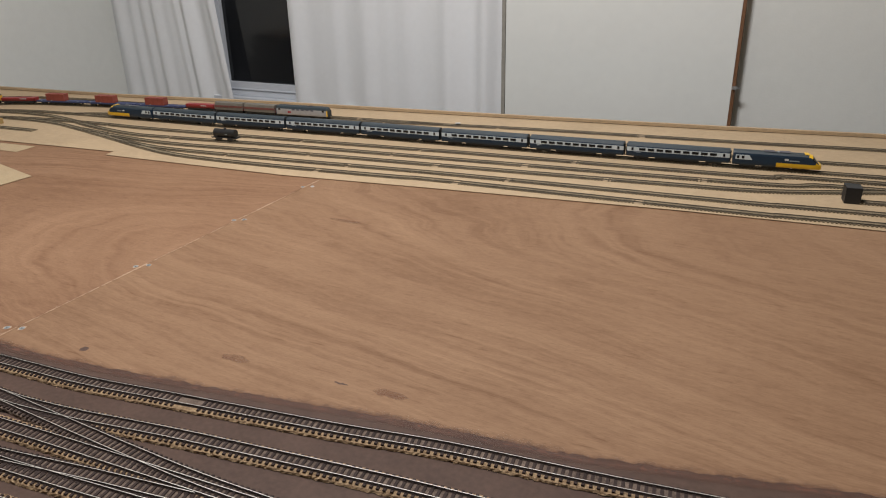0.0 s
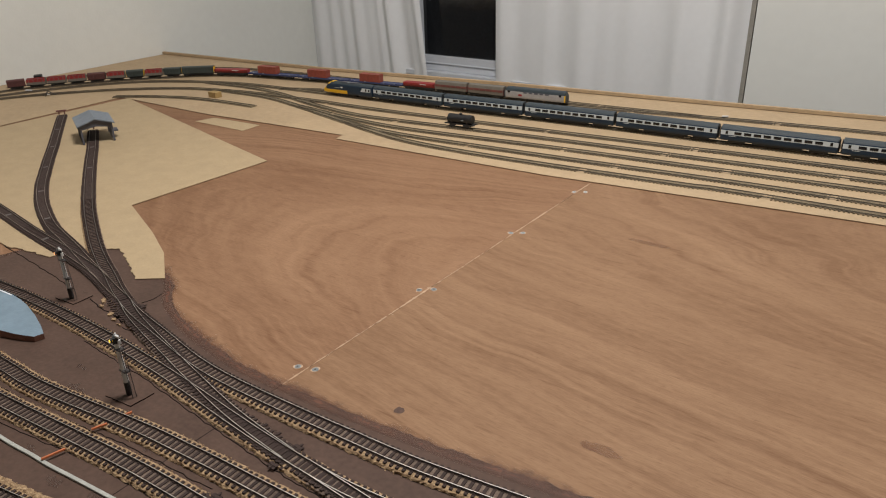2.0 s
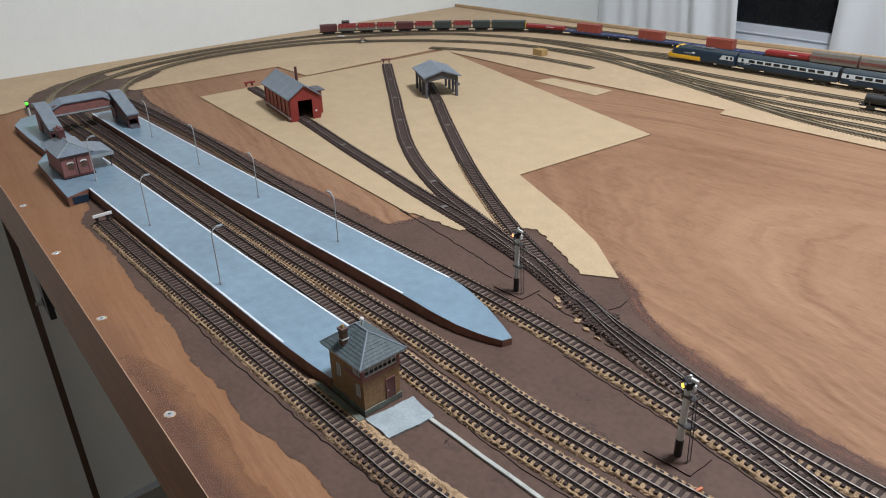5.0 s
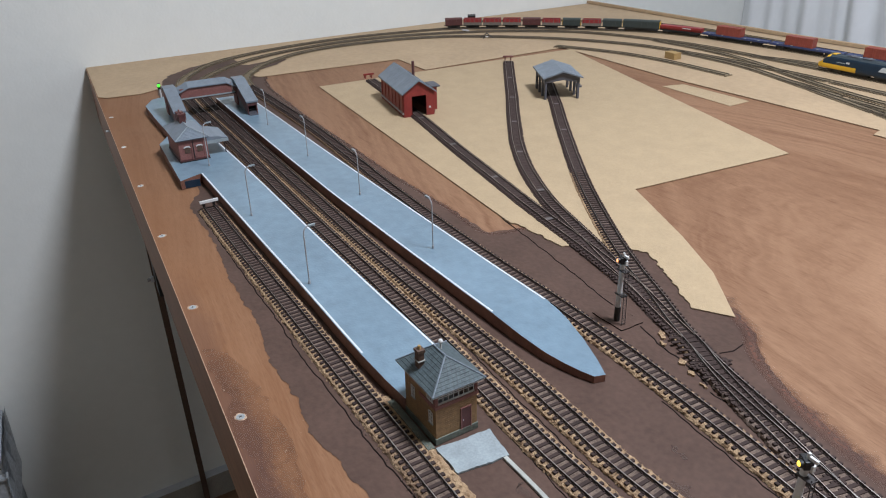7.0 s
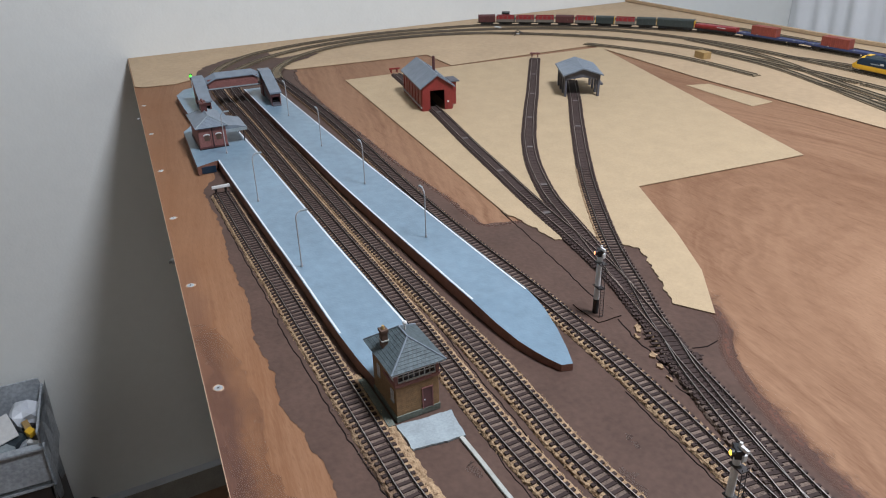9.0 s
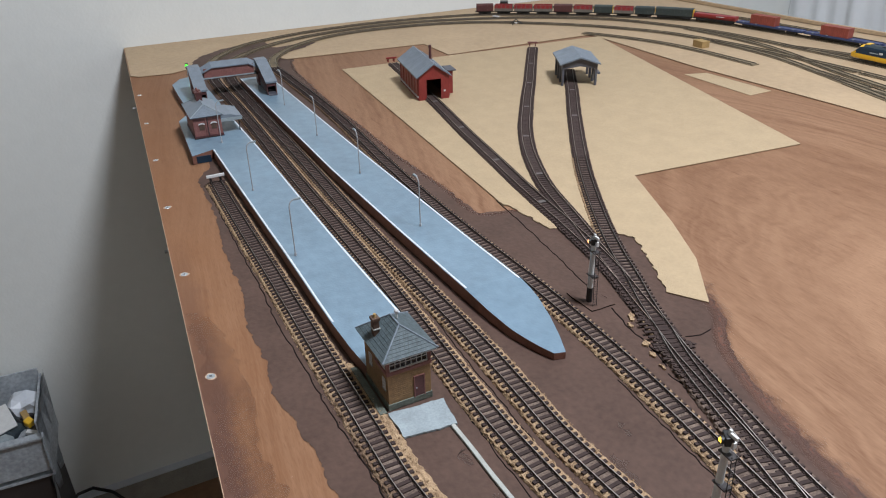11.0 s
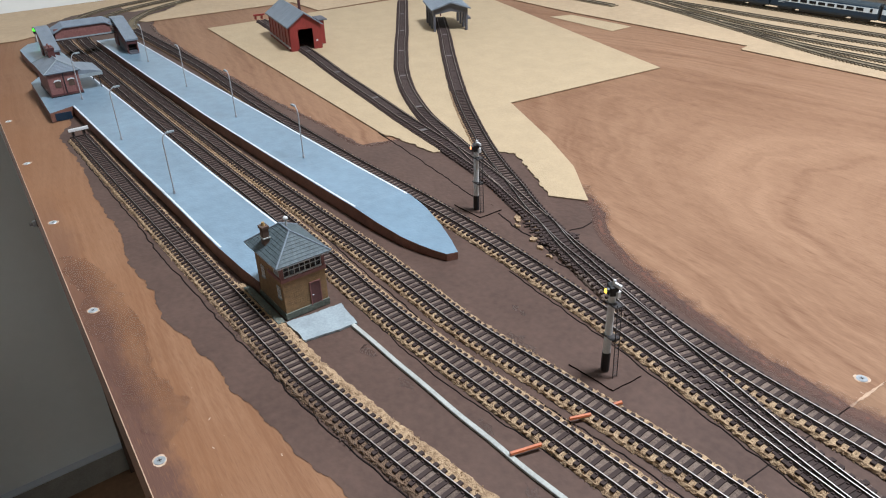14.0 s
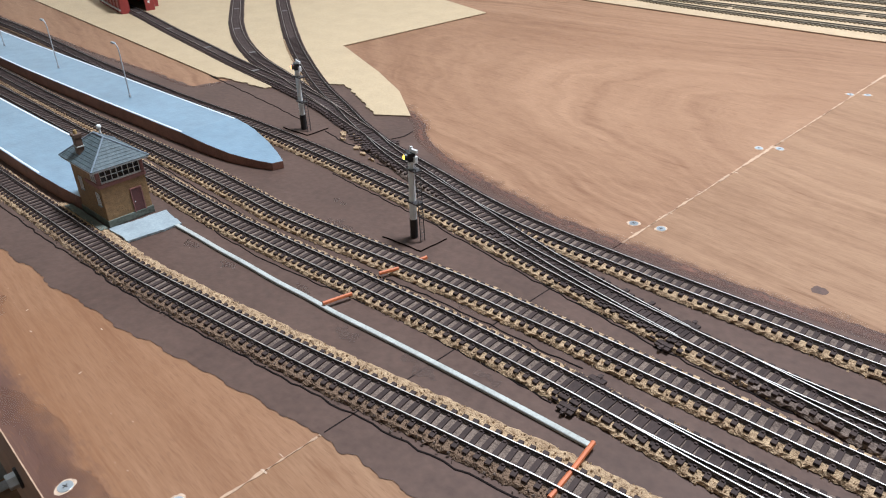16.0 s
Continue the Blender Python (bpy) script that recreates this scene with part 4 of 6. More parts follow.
GROUND = 0.0008
T1 = [(-1.01, 0.095), (-0.82, 0.105), (-0.634, 0.116), (-0.496, 0.124), (-0.387, 0.131), (-0.30, 0.136), (-0.242, 0.141), (-0.073, 0.169), (0.07, 0.197), (0.115, 0.2055), (0.146, 0.2115), (0.35, 0.24), (0.6, 0.265)]
OUT_F = [(-1.75, 0.192), (-1.642, 0.192), (-1.372, 0.205), (-1.0, 0.217), (-0.75, 0.228), (-0.57, 0.236), (-0.438, 0.239), (-0.335, 0.241), (-0.25, 0.246), (-0.1, 0.262), (-0.009, 0.2715), (0.048, 0.2755), (0.095, 0.2780), (0.137, 0.2795), (0.175, 0.2802), (0.21, 0.2810), (0.314, 0.2865), (0.468, 0.300), (0.8, 0.33)]
MID_F = [(-1.75, 0.232), (-1.625, 0.229), (-1.358, 0.238), (-0.987, 0.252), (-0.736, 0.262), (-0.55, 0.274), (-0.416, 0.283), (-0.313, 0.286), (-0.231, 0.289), (-0.05, 0.3135), (0.01, 0.3190), (0.06, 0.3232), (0.106, 0.3260), (0.147, 0.3285), (0.185, 0.3310), (0.22, 0.3330), (0.34, 0.340), (0.5, 0.347), (0.8, 0.360), (1.1, 0.374)]
INN_F = [(-1.75, 0.352), (-1.6, 0.362), (-1.283, 0.378), (-0.926, 0.378), (-0.68, 0.386), (-0.494, 0.399), (-0.362, 0.403), (-0.255, 0.4020), (-0.19, 0.3995), (-0.14, 0.3970), (-0.09, 0.3935), (-0.05, 0.3902), (0.01, 0.3848), (0.07, 0.3803), (0.12, 0.3774), (0.17, 0.3760), (0.22, 0.3772), (0.30, 0.3850), (0.38, 0.3970), (0.46, 0.4085), (0.53, 0.4170), (0.736, 0.441), (0.9, 0.455), (1.3, 0.490)]
LEAD = [(-0.83, 0.691), (-0.77, 0.658), (-0.70, 0.622), (-0.602, 0.5745), (-0.524, 0.541), (-0.45, 0.514), (-0.394, 0.492), (-0.336, 0.474), (-0.29, 0.463), (-0.207, 0.4495), (-0.131, 0.4365), (-0.055, 0.4305), (0.06, 0.4330), (0.154, 0.4380), (0.25, 0.4440), (0.37, 0.4600), (0.48, 0.4750), (0.627, 0.4955), (0.752, 0.516), (0.894, 0.531), (1.05, 0.549), (1.4, 0.594)]
BAY = track(T1, GROUND, "bay track on crumbly cork along the front platform", sides=(("cork_bay", 0.0042), ("cork", 0.0044)))
verge = [q for q in smooth_line(T1, 0.004) if -0.44 < q[0] < 0.3]
bm = bmesh.new()
ribbon(bm, verge, [(0.0150, 0.0010), (0.0150, 0.0030), (0.0185, 0.0034), (0.0215, 0.0030), (0.0238, 0.0010)], jitter=0.0014, seed=91)
part("cork_verge", bm, "cork", BAY, "wide crumbly strip of bare cork")
grains(BAY, verge, SLEEPER / 2 + 0.006, (("bed", 0.001), ("cork", 0.0042)), GROUND - 0.0006, 40)
track(OUT_F, GROUND, "straight running track between the two platforms", sides=(("cork", 0.0030), ("cork_bare", 0.0056)))
track(MID_F, GROUND, "straight running track between the two platforms", sides=(("cork", 0.0030), ("cork", 0.0056)))
track(INN_F, GROUND, "track curving round the back of the pointed platform", sides=(("cork", 0.0034), ("cork_bare", 0.0030)))
track(LEAD, GROUND, "curved track leading into the engine yard", gaps=((0.402, 0.434),))
MIXED = (("bed", 0.0016), ("bed", 0.0016))
track([(-0.345, 0.4765), (-0.30, 0.4600), (-0.24, 0.4445), (-0.165, 0.4278), (-0.12, 0.4173), (-0.075, 0.4078), (-0.04, 0.4002), (0.0, 0.3926), (0.04, 0.3866), (0.09, 0.3812), (0.13, 0.3776)], GROUND, "crossover between the yard lead and the platform track", sides=MIXED)
track([(0.15, 0.3764), (0.21, 0.3732), (0.28, 0.3690), (0.35, 0.3652), (0.42, 0.3615), (0.56, 0.357), (0.8, 0.362)], GROUND, "diverging track of a set of points", sides=MIXED)
track([(0.10, 0.2785), (0.16, 0.2812), (0.23, 0.2880), (0.31, 0.2985), (0.42, 0.3150), (0.55, 0.332)], GROUND, "crossover between the two running tracks", sides=MIXED)
BROWN = (("bed_brown", 0.002), ("bed_brown", 0.002))
track([(-1.64, 0.643), (-1.45, 0.624), (-1.30, 0.605), (-1.214, 0.5945), (-1.07, 0.5745), (-0.972, 0.5630), (-0.87, 0.5512), (-0.787, 0.5410), (-0.70, 0.5325), (-0.63, 0.5265), (-0.56, 0.519), (-0.50, 0.511), (-0.45, 0.501), (-0.41, 0.491), (-0.36, 0.480)], GROUND, "dark siding running into the red engine shed", sides=BROWN, painted=True)
track([(-1.62, 1.054), (-1.582, 1.030), (-1.395, 0.916), (-1.314, 0.867), (-1.202, 0.797), (-1.093, 0.731), (-1.017, 0.686), (-0.92, 0.6365), (-0.838, 0.602), (-0.752, 0.572), (-0.682, 0.5555), (-0.62, 0.542), (-0.56, 0.527), (-0.50, 0.513), (-0.45, 0.502)], GROUND, "dark siding curving across the beige yard", sides=BROWN, painted=True)
track([(-1.36, 1.006), (-1.279, 0.958), (-1.20, 0.912), (-1.083, 0.840), (-1.027, 0.8065), (-0.928, 0.7475), (-0.87, 0.7140), (-0.83, 0.691)], GROUND, "dark siding running into the grey shed", sides=BROWN, painted=True)
# loop and rear sidings, laid straight on the pale board
RB = HB + 0.0014
track([(-1.75, 0.192), (-1.83, 0.196), (-1.935, 0.226), (-2.06, 0.315), (-2.125, 0.418), (-2.175, 0.563), (-2.205, 0.75), (-2.20, 0.93), (-2.165, 1.145), (-2.105, 1.25), (-2.02, 1.375), (-1.935, 1.48), (-1.84, 1.585), (-1.71, 1.695), (-1.56, 1.755), (-1.3, 1.805), (-1.03, 1.845), (-0.78, 1.88), (-0.5, 1.905), (-0.3, 1.925), (0.045, 1.985), (0.4, 2.035), (0.975, 2.09), (1.3, 2.13), (2.2, 2.22)], RB, "outer loop track bending round behind the yard", bed=False, single=False, old=True)
track([(-1.75, 0.232), (-1.83, 0.243), (-1.924, 0.287), (-2.035, 0.398), (-2.11, 0.547), (-2.152, 0.738), (-2.146, 0.92), (-2.10, 1.10), (-2.02, 1.28), (-1.91, 1.43), (-1.79, 1.53), (-1.53, 1.635), (-1.235, 1.672), (-0.85, 1.697), (-0.6, 1.712), (-0.34, 1.736), (-0.08, 1.757), (0.2, 1.772), (0.75, 1.812), (1.15, 1.846), (2.2, 1.93)], RB, "second loop track under the passenger train", bed=False, single=False, old=True)
track([(-1.75, 0.352), (-1.84, 0.366), (-1.91, 0.403), (-1.985, 0.462), (-2.065, 0.582), (-2.10, 0.73), (-2.092, 0.908), (-2.05, 1.06), (-1.97, 1.19), (-1.81, 1.36), (-1.638, 1.478), (-1.5, 1.53), (-1.3, 1.568), (-1.05, 1.588), (-0.747, 1.602), (0.096, 1.680), (0.226, 1.695), (0.998, 1.755), (1.147, 1.79), (2.2, 1.88)], RB, "inner loop track bending round behind the yard", bed=False, single=False, old=True)
track([(-1.5, 1.533), (-1.25, 1.545), (-1.056, 1.511), (-0.823, 1.452), (-0.66, 1.41), (-0.52, 1.384), (-0.35, 1.382), (-0.113, 1.398), (0.19, 1.428), (0.303, 1.442), (1.016, 1.478), (1.145, 1.492), (2.2, 1.59)], RB, "siding fanning out across the pale board", bed=False, single=False, old=True, group="rear sidings")
track([(-0.95, 1.485), (-0.82, 1.455), (-0.70, 1.432), (-0.55, 1.424), (-0.146, 1.455), (0.287, 1.497), (1.012, 1.545), (1.145, 1.56), (2.2, 1.655)], RB, "siding fanning out across the pale board", bed=False, single=False, old=True, group="rear sidings")
track([(-1.05, 1.512), (-0.95, 1.498), (-0.82, 1.480), (-0.60, 1.474), (-0.184, 1.521), (0.268, 1.563), (0.8, 1.615), (1.006, 1.640), (1.146, 1.682), (1.3, 1.742)], RB, "siding fanning out across the pale board", bed=False, single=False, old=True, group="rear sidings")
track([(-1.62, 1.598), (-1.4, 1.618), (-1.231, 1.600), (-1.02, 1.548), (-0.83, 1.520), (-0.66, 1.532), (-0.219, 1.584), (0.25, 1.626), (1.002, 1.695), (1.146, 1.735), (1.30, 1.752), (2.2, 1.83)], RB, "siding fanning out across the pale board", bed=False, single=False, old=True, group="rear sidings")
track([(-2.23, 1.31), (-2.15, 1.46), (-2.04, 1.60), (-1.87, 1.77), (-1.69, 1.845), (-1.45, 1.880), (-1.1, 1.905), (-0.8, 1.92), (-0.4, 1.95), (0.045, 1.988)], RB, "rear siding with a black buffer block", bed=False, single=False, old=True, group="rear sidings")
track([(-1.3, 1.66), (-1.15, 1.715), (-0.917, 1.765), (-0.6, 1.792), (0.2, 1.86), (1.0, 1.93), (2.2, 2.04)], RB, "siding between the two through tracks", bed=False, single=False, old=True, group="rear sidings")
track([(1.225, 1.640), (1.4, 1.66), (2.2, 1.735)], RB, "short siding ending at a black block", bed=False, single=False, old=True, group="rear sidings")
track([(-1.72, 1.290), (-1.614, 1.350), (-1.50, 1.397), (-1.37, 1.424), (-1.18, 1.437)], RB, "loose length of track lying on the pale board", bed=False, single=False, old=True)

# long timbers and crumbs of cork where the tracks part
for line, x0, x1, shift, label in ((LEAD, -0.375, -0.245, -0.006, "dark point timbers where the yard lead parts"), (INN_F, 0.0, 0.090, 0.004, "dark point timbers where the platform track parts")):
    ob = thing("point_timbers", pose(0, 0, 0), label, "point timbers", "point timbers")
    for i, (x, y, a) in enumerate(p for p in smooth_line(line, PITCH) if x0 < p[0] < x1):
        w = 0.0155 + 0.002 * math.sin(i * 2.3)
        o = part("timber", boxes((-0.0019, 0.0019, shift - w, shift + w, 0.0, 0.0016), bevel=0.0003), "sleeper", ob)
        o.matrix_basis = pose(x + 0.004 * math.cos(a), y + 0.004 * math.sin(a), GROUND + 0.0031, 0, 0, math.degrees(a) + 2.5 * math.sin(i * 1.9))
def point_toe(x, y, turn, label):
    ob = thing("point_toe", pose(x, y, GROUND + 0.0016, 0, 0, turn), label, "point", "moving ends of the points")
    for k, (u, w0, w1) in enumerate(((-0.011, 0.016, 0.017), (-0.004, 0.021, 0.021), (0.004, 0.022, 0.021), (0.011, 0.017, 0.016))):
        part("timber", boxes((u - 0.0020, u + 0.0020, -w0, w1, 0, 0.0017 + 0.0001 * k), bevel=0.0003), "sleeper", ob)
    part("tie_bar", boxes((-0.0012, 0.0012, -0.0245, 0.0245, 0.0016, 0.0022), bevel=0.0003), "sleeper", ob, "black plastic tie bar")
    for s2 in (-1, 1):
        part("boss", tube(bmesh.new(), [(0, s2 * 0.0215, 0.0012), (0, s2 * 0.0215, 0.0026)], 0.0020, 12, 0.0015), "sleeper_brown", ob, "round plastic boss")
        part("spring_plate", boxes((-0.006, 0.006, s2 * 0.0170 - 0.0016, s2 * 0.0170 + 0.0016, 0.0018, 0.0026), bevel=0.0003), "sleeper", ob)
    return ob


point_toe(0.120, 0.3775, -3, "dark plastic points where the platform track parts")
point_toe(0.108, 0.2785, 3, "dark plastic points where the running track parts")
point_toe(-0.318, 0.4680, -16, "dark plastic points where the yard lead parts")
for i, (x, y, r, a) in enumerate(((-0.386, 0.4645, 0.0075, -35), (-0.372, 0.452, 0.005, -20), (-0.337, 0.4455, 0.006, -10), (-0.318, 0.440, 0.005, 0), (-0.296, 0.4355, 0.005, 0), (-0.078, 0.4115, 0.010, -8))):
    pts = [(r * math.cos(k * 0.42), r * 0.38 * math.sin(k * 0.42)) for k in range(15)]
    o = tagged(put("cork_crumb", prism(bmesh.new(), rough_outline(pts, 0.0015, 0.0016, i, size=0.005), 0, 0.0022), "cork"), "crumbled bit of pale cork beside the track", "cork crumb", "cork crumbs")
    o.matrix_basis = pose(x, y, 0.0008, 0, 0, a)

# ---- platforms ----
PZ = 0.017


def platform(name, pts, white, label, ramp, low=0.0095):
    """A deck with brick sides; it slopes down from x = ramp[0] to x = ramp[1]."""
    def top(x):
        k = min(1, max(0, (x - ramp[0]) / (ramp[1] - ramp[0])))
        return PZ + (low - PZ) * k
    ob = thing(name, pose(0, 0, 0), label, "platform", "station platforms")
    bm = bmesh.new()
    prism(bm, pts, 0.0011, PZ, 0, 1)
    bmesh.ops.bisect_plane(bm, geom=bm.verts[:] + bm.edges[:] + bm.faces[:], plane_co=(ramp[0], 0, 0), plane_no=(1, 0, 0))
    for v in bm.verts:
        if v.co.z > 0.01:
            v.co.z = top(v.co.x)
    part("deck", bm, ["platform", "brick_brown"], ob)
    for i, line in enumerate(white):
        bm = bmesh.new()
        ribbon(bm, smooth_line(line, 0.01), [(-0.0011, PZ + 0.0001), (0.0011, PZ + 0.0001), (0.0011, PZ + 0.0004), (-0.0011, PZ + 0.0004)])
        part("edge_line", bm, "white_line", ob, "white painted edge line")
    return ob


p2f = [(-1.63, 0.243), (-1.25, 0.260), (-1.10, 0.2675), (-0.95, 0.2750), (-0.80, 0.2860), (-0.70, 0.2935), (-0.60, 0.3020), (-0.55, 0.3060), (-0.50, 0.3105), (-0.45, 0.3155), (-0.41, 0.3220), (-0.387, 0.3290), (-0.370, 0.3355), (-0.355, 0.3430)]
p2b = [(-0.352, 0.3550), (-0.375, 0.3630), (-0.410, 0.3725), (-0.450, 0.3800), (-0.470, 0.3818), (-0.495, 0.3820), (-0.60, 0.3742), (-0.70, 0.3675), (-0.80, 0.3610), (-1.10, 0.342), (-1.538, 0.318), (-1.63, 0.306)]
platform("station_platform", p2f + p2b, [[(x, y + 0.0020) for x, y in p2f[:9]], [(x, y - 0.0020) for x, y in p2b[5:]]], "long blue-grey platform with a pointed end", (-0.50, -0.354))
p1b = [(-0.410, 0.219), (-0.435, 0.2245), (-0.47, 0.2248), (-0.50, 0.2230), (-0.55, 0.2195), (-0.60, 0.2160), (-0.70, 0.2095), (-0.80, 0.2040), (-0.95, 0.1965), (-1.11, 0.1880), (-1.34, 0.173), (-1.72, 0.152)]
p1f = [(-1.70, 0.11), (-1.65, 0.088), (-1.53, 0.092), (-1.40, 0.100), (-1.345, 0.072), (-1.12, 0.072), (-1.14, 0.110), (-0.95, 0.1210), (-0.80, 0.1300), (-0.70, 0.1365), (-0.60, 0.1420), (-0.55, 0.1445), (-0.50, 0.1475), (-0.45, 0.1520), (-0.412, 0.1575)]
platform("station_platform", p1b + p1f, [[(x, y - 0.0020) for x, y in p1b[1:11]], [(x, y + 0.0020) for x, y in p1f[6:13]]], "long blue-grey platform beside the bay track", (-0.46, -0.410), 0.0155)


# ---- buildings ----
def window_grid(bm, x0, x1, z0, z1, cols, rows, y, t=0.0006, bar=0.0013):
    """Glazing bars in the plane y, as thin boxes."""
    for i in range(cols + 1):
        x = x0 + (x1 - x0) * i / cols
        box(bm, x - bar / 2, x + bar / 2, y - t, y + t, z0, z1)
    for j in range(rows + 1):
        z = z0 + (z1 - z0) * j / rows
        box(bm, x0, x1, y - t * 0.8, y + t * 0.8, z - bar / 2, z + bar / 2)
    return bm


def hip_roof(ob, hx, hy, ridge, z0, z1, mat, thick=0.0012):
    """A hipped roof over a rectangle of half-sizes hx, hy, with a ridge along x of half-length ridge, and courses of slates that stand proud."""
    def ring(bm, t, z, out=0.0):
        x, y = hx + (ridge - hx) * t + out, hy * (1 - t) + out
        return [bm.verts.new(p) for p in ((-x, -y, z), (x, -y, z), (x, y, z), (-x, y, z))]
    bm = bmesh.new()
    lo, up = ring(bm, 0, z0), ring(bm, 0.995, z1)
    bm.faces.new(lo[::-1]), bm.faces.new(up)
    for i in range(4):
        bm.faces.new((lo[i], lo[(i + 1) % 4], up[(i + 1) % 4], up[i]))
    body = part("roof", bm, mat, ob)
    rows = 9
    for k in range(rows):
        a, b = k / rows, min((k + 1) / rows, 0.99)
        za, zb = z0 + (z1 - z0) * a, z0 + (z1 - z0) * b
        bm = bmesh.new()
        base, lo, up = ring(bm, a, za, 0.0001), ring(bm, a, za + thick * 0.55, 0.0001), ring(bm, b, zb + 0.0002, 0.0001)
        for i in range(4):
            j = (i + 1) % 4
            bm.faces.new((lo[i], lo[j], up[j], up[i]))
            bm.faces.new((base[i], base[j], lo[j], lo[i]))
        part("slate_course", bm, mat, body)


def slates(bm, hx, hy, ridge, z0, z1, w=0.0042):
    """Thin upright joints between slates, as small raised ribs on the four slopes."""
    rows = 9
    for k in range(rows):
        t0, t1 = k / rows, (k + 1) / rows
        for side in range(4):
            along = (hx + (ridge - hx) * t0) if side in (0, 2) else hy * (1 - t0)
            n = int(2 * along / w)
            for i in range(n):
                u = -along + (i + 0.5 + 0.5 * (k % 2)) * w
                lim = (hx + (ridge - hx) * t1) if side in (0, 2) else hy * (1 - t1)
                if abs(u) > lim - 0.001:
                    continue
                ends = []
                for t in (t0 + 0.01, t1 - 0.015):
                    z = z0 + (z1 - z0) * t + 0.0006
                    o = hy * (1 - t) if side in (0, 2) else hx + (ridge - hx) * t
                    s = 1 if side in (1, 2) else -1
                    ends.append(((u, s * o, z) if side in (0, 2) else (s * o, u, z)))
                (xa, ya, za), (xb, yb, zb) = ends
                d = (0.00022, 0, 0) if side in (0, 2) else (0, 0.00022, 0)
                q = [bm.verts.new(v) for v in ((xa - d[0], ya - d[1], za + 0.0003), (xa + d[0], ya + d[1], za + 0.0003), (xb + d[0], yb + d[1], zb + 0.0003), (xb - d[0], yb - d[1], zb + 0.0003))]
                bm.faces.new(q)
    return bm


def signal_cabin():
    ob = thing("signal_box", pose(-0.3835, 0.1815, 0.001, 0, 0, 3.5), "two-storey tan brick signal box with a slate hip roof", "signal box")
    L, W, H = 0.0280, 0.0222, 0.0578
    part("plinth", boxes((-L - 0.001, L + 0.001, -W - 0.001, W + 0.001, 0, 0.007), bevel=0.0004), "plinth_green", ob, "grey-green stone plinth")
    part("brick_body", boxes((-L, L, -W, W, 0.007, 0.043)), "tan_brick", ob)
    part("upper_wall", boxes((-L, -L + 0.003, -W, W, 0.043, H), (-L + 0.003, L - 0.004, W - 0.003, W, 0.043, H), (-L + 0.003, 0.012, -W, -W + 0.003, 0.043, H)), "tan_brick", ob)
    part("band", boxes((-0.0, L + 0.0012, -W - 0.0012, W + 0.0012, 0.0405, 0.0440), bevel=0.0004), "stn_brick", ob, "dull red timber band")
    part("corner_post", boxes((L - 0.003, L + 0.0005, -W - 0.0005, -W + 0.0025, 0.044, H)), "stn_brick", ob)
    part("corner_post", boxes((L - 0.003, L + 0.0005, W - 0.0025, W + 0.0005, 0.044, H)), "stn_brick", ob)
    part("glazing", boxes((L - 0.0022, L - 0.0012, -W + 0.003, W - 0.003, 0.0445, H - 0.0008)), "pane", ob)
    part("glazing", boxes((0.0125, L - 0.003, -W + 0.0010, -W + 0.0018, 0.0445, H - 0.0008)), "pane", ob)
    bm = window_grid(bmesh.new(), -W + 0.003, W - 0.003, 0.0445, H - 0.0012, 7, 2, 0, 0.0004, 0.0006)
    for z in (0.0446, H - 0.0010):
        box(bm, -W + 0.002, W - 0.002, -0.0007, 0.0007, z - 0.0008, z + 0.0008)
    bmesh.ops.transform(bm, matrix=pose(L - 0.0008, 0, 0, 0, 0, 90), verts=bm.verts[:])
    part("window_frame", bm, "white", ob)
    part("window_frame", window_grid(bmesh.new(), 0.0125, L - 0.003, 0.0445, H - 0.0012, 3, 2, -W + 0.0006, 0.0004, 0.0009), "white", ob)
    for x, z in ((-0.012, 0.030), (0.020, 0.022)):
        part("window_glass", boxes((x - 0.003, x + 0.003, -W - 0.0004, -W - 0.0001, z, z + 0.012)), "pane", ob)
        part("window_frame", window_grid(bmesh.new(), x - 0.003, x + 0.003, z, z + 0.012, 2, 3, -W - 0.0007, 0.0003, 0.0007), "white", ob)
        part("window_sill", boxes((x - 0.0038, x + 0.0038, -W - 0.0014, -W - 0.0001, z - 0.0016, z - 0.0006)), "slab", ob)
    bm = bmesh.new()
    for r in range(14):
        z = 0.0092 + r * 0.0023
        for k in range(int(2 * L / 0.005)):
            x = -L + (k + 0.5 * (r % 2)) * 0.005 + 0.0003
            box(bm, x, min(x + 0.0045, L - 0.0003), -W - 0.00014, -W + 0.0005, z, z + 0.0019)
        for k in range(int(2 * W / 0.005)):
            y = -W + (k + 0.5 * (r % 2)) * 0.005 + 0.0003
            box(bm, L - 0.0005, L + 0.00014, y, min(y + 0.0045, W - 0.0003), z, z + 0.0019)
    o = part("brick_course", bm, "tan_brick", ob)
    o["kind"] = "stuff"
    door = part("door", boxes((L + 0.0001, L + 0.0008, 0.0050, 0.0146, 0.0060, 0.0300), bevel=0.0002), "wagon_brown", ob, "dark red-brown door")
    part("door_frame", boxes((L + 0.0001, L + 0.0012, 0.0040, 0.0050, 0.0060, 0.0310), (L + 0.0001, L + 0.0012, 0.0146, 0.0156, 0.0060, 0.0310), (L + 0.0001, L + 0.0012, 0.0050, 0.0146, 0.0300, 0.0310)), "stn_brick", ob)
    part("door_knob", ball(bmesh.new(), L + 0.0012, 0.0064, 0.0170, 0.0006), "alu", door)
    part("eaves_board", boxes((-L - 0.0055, L + 0.0055, -W - 0.0055, W + 0.0055, H, H + 0.0018), bevel=0.0003), "alu", ob, "pale painted eaves board")
    hip_roof(ob, L + 0.006, W + 0.006, 0.010, H + 0.0018, H + 0.022, "slate")
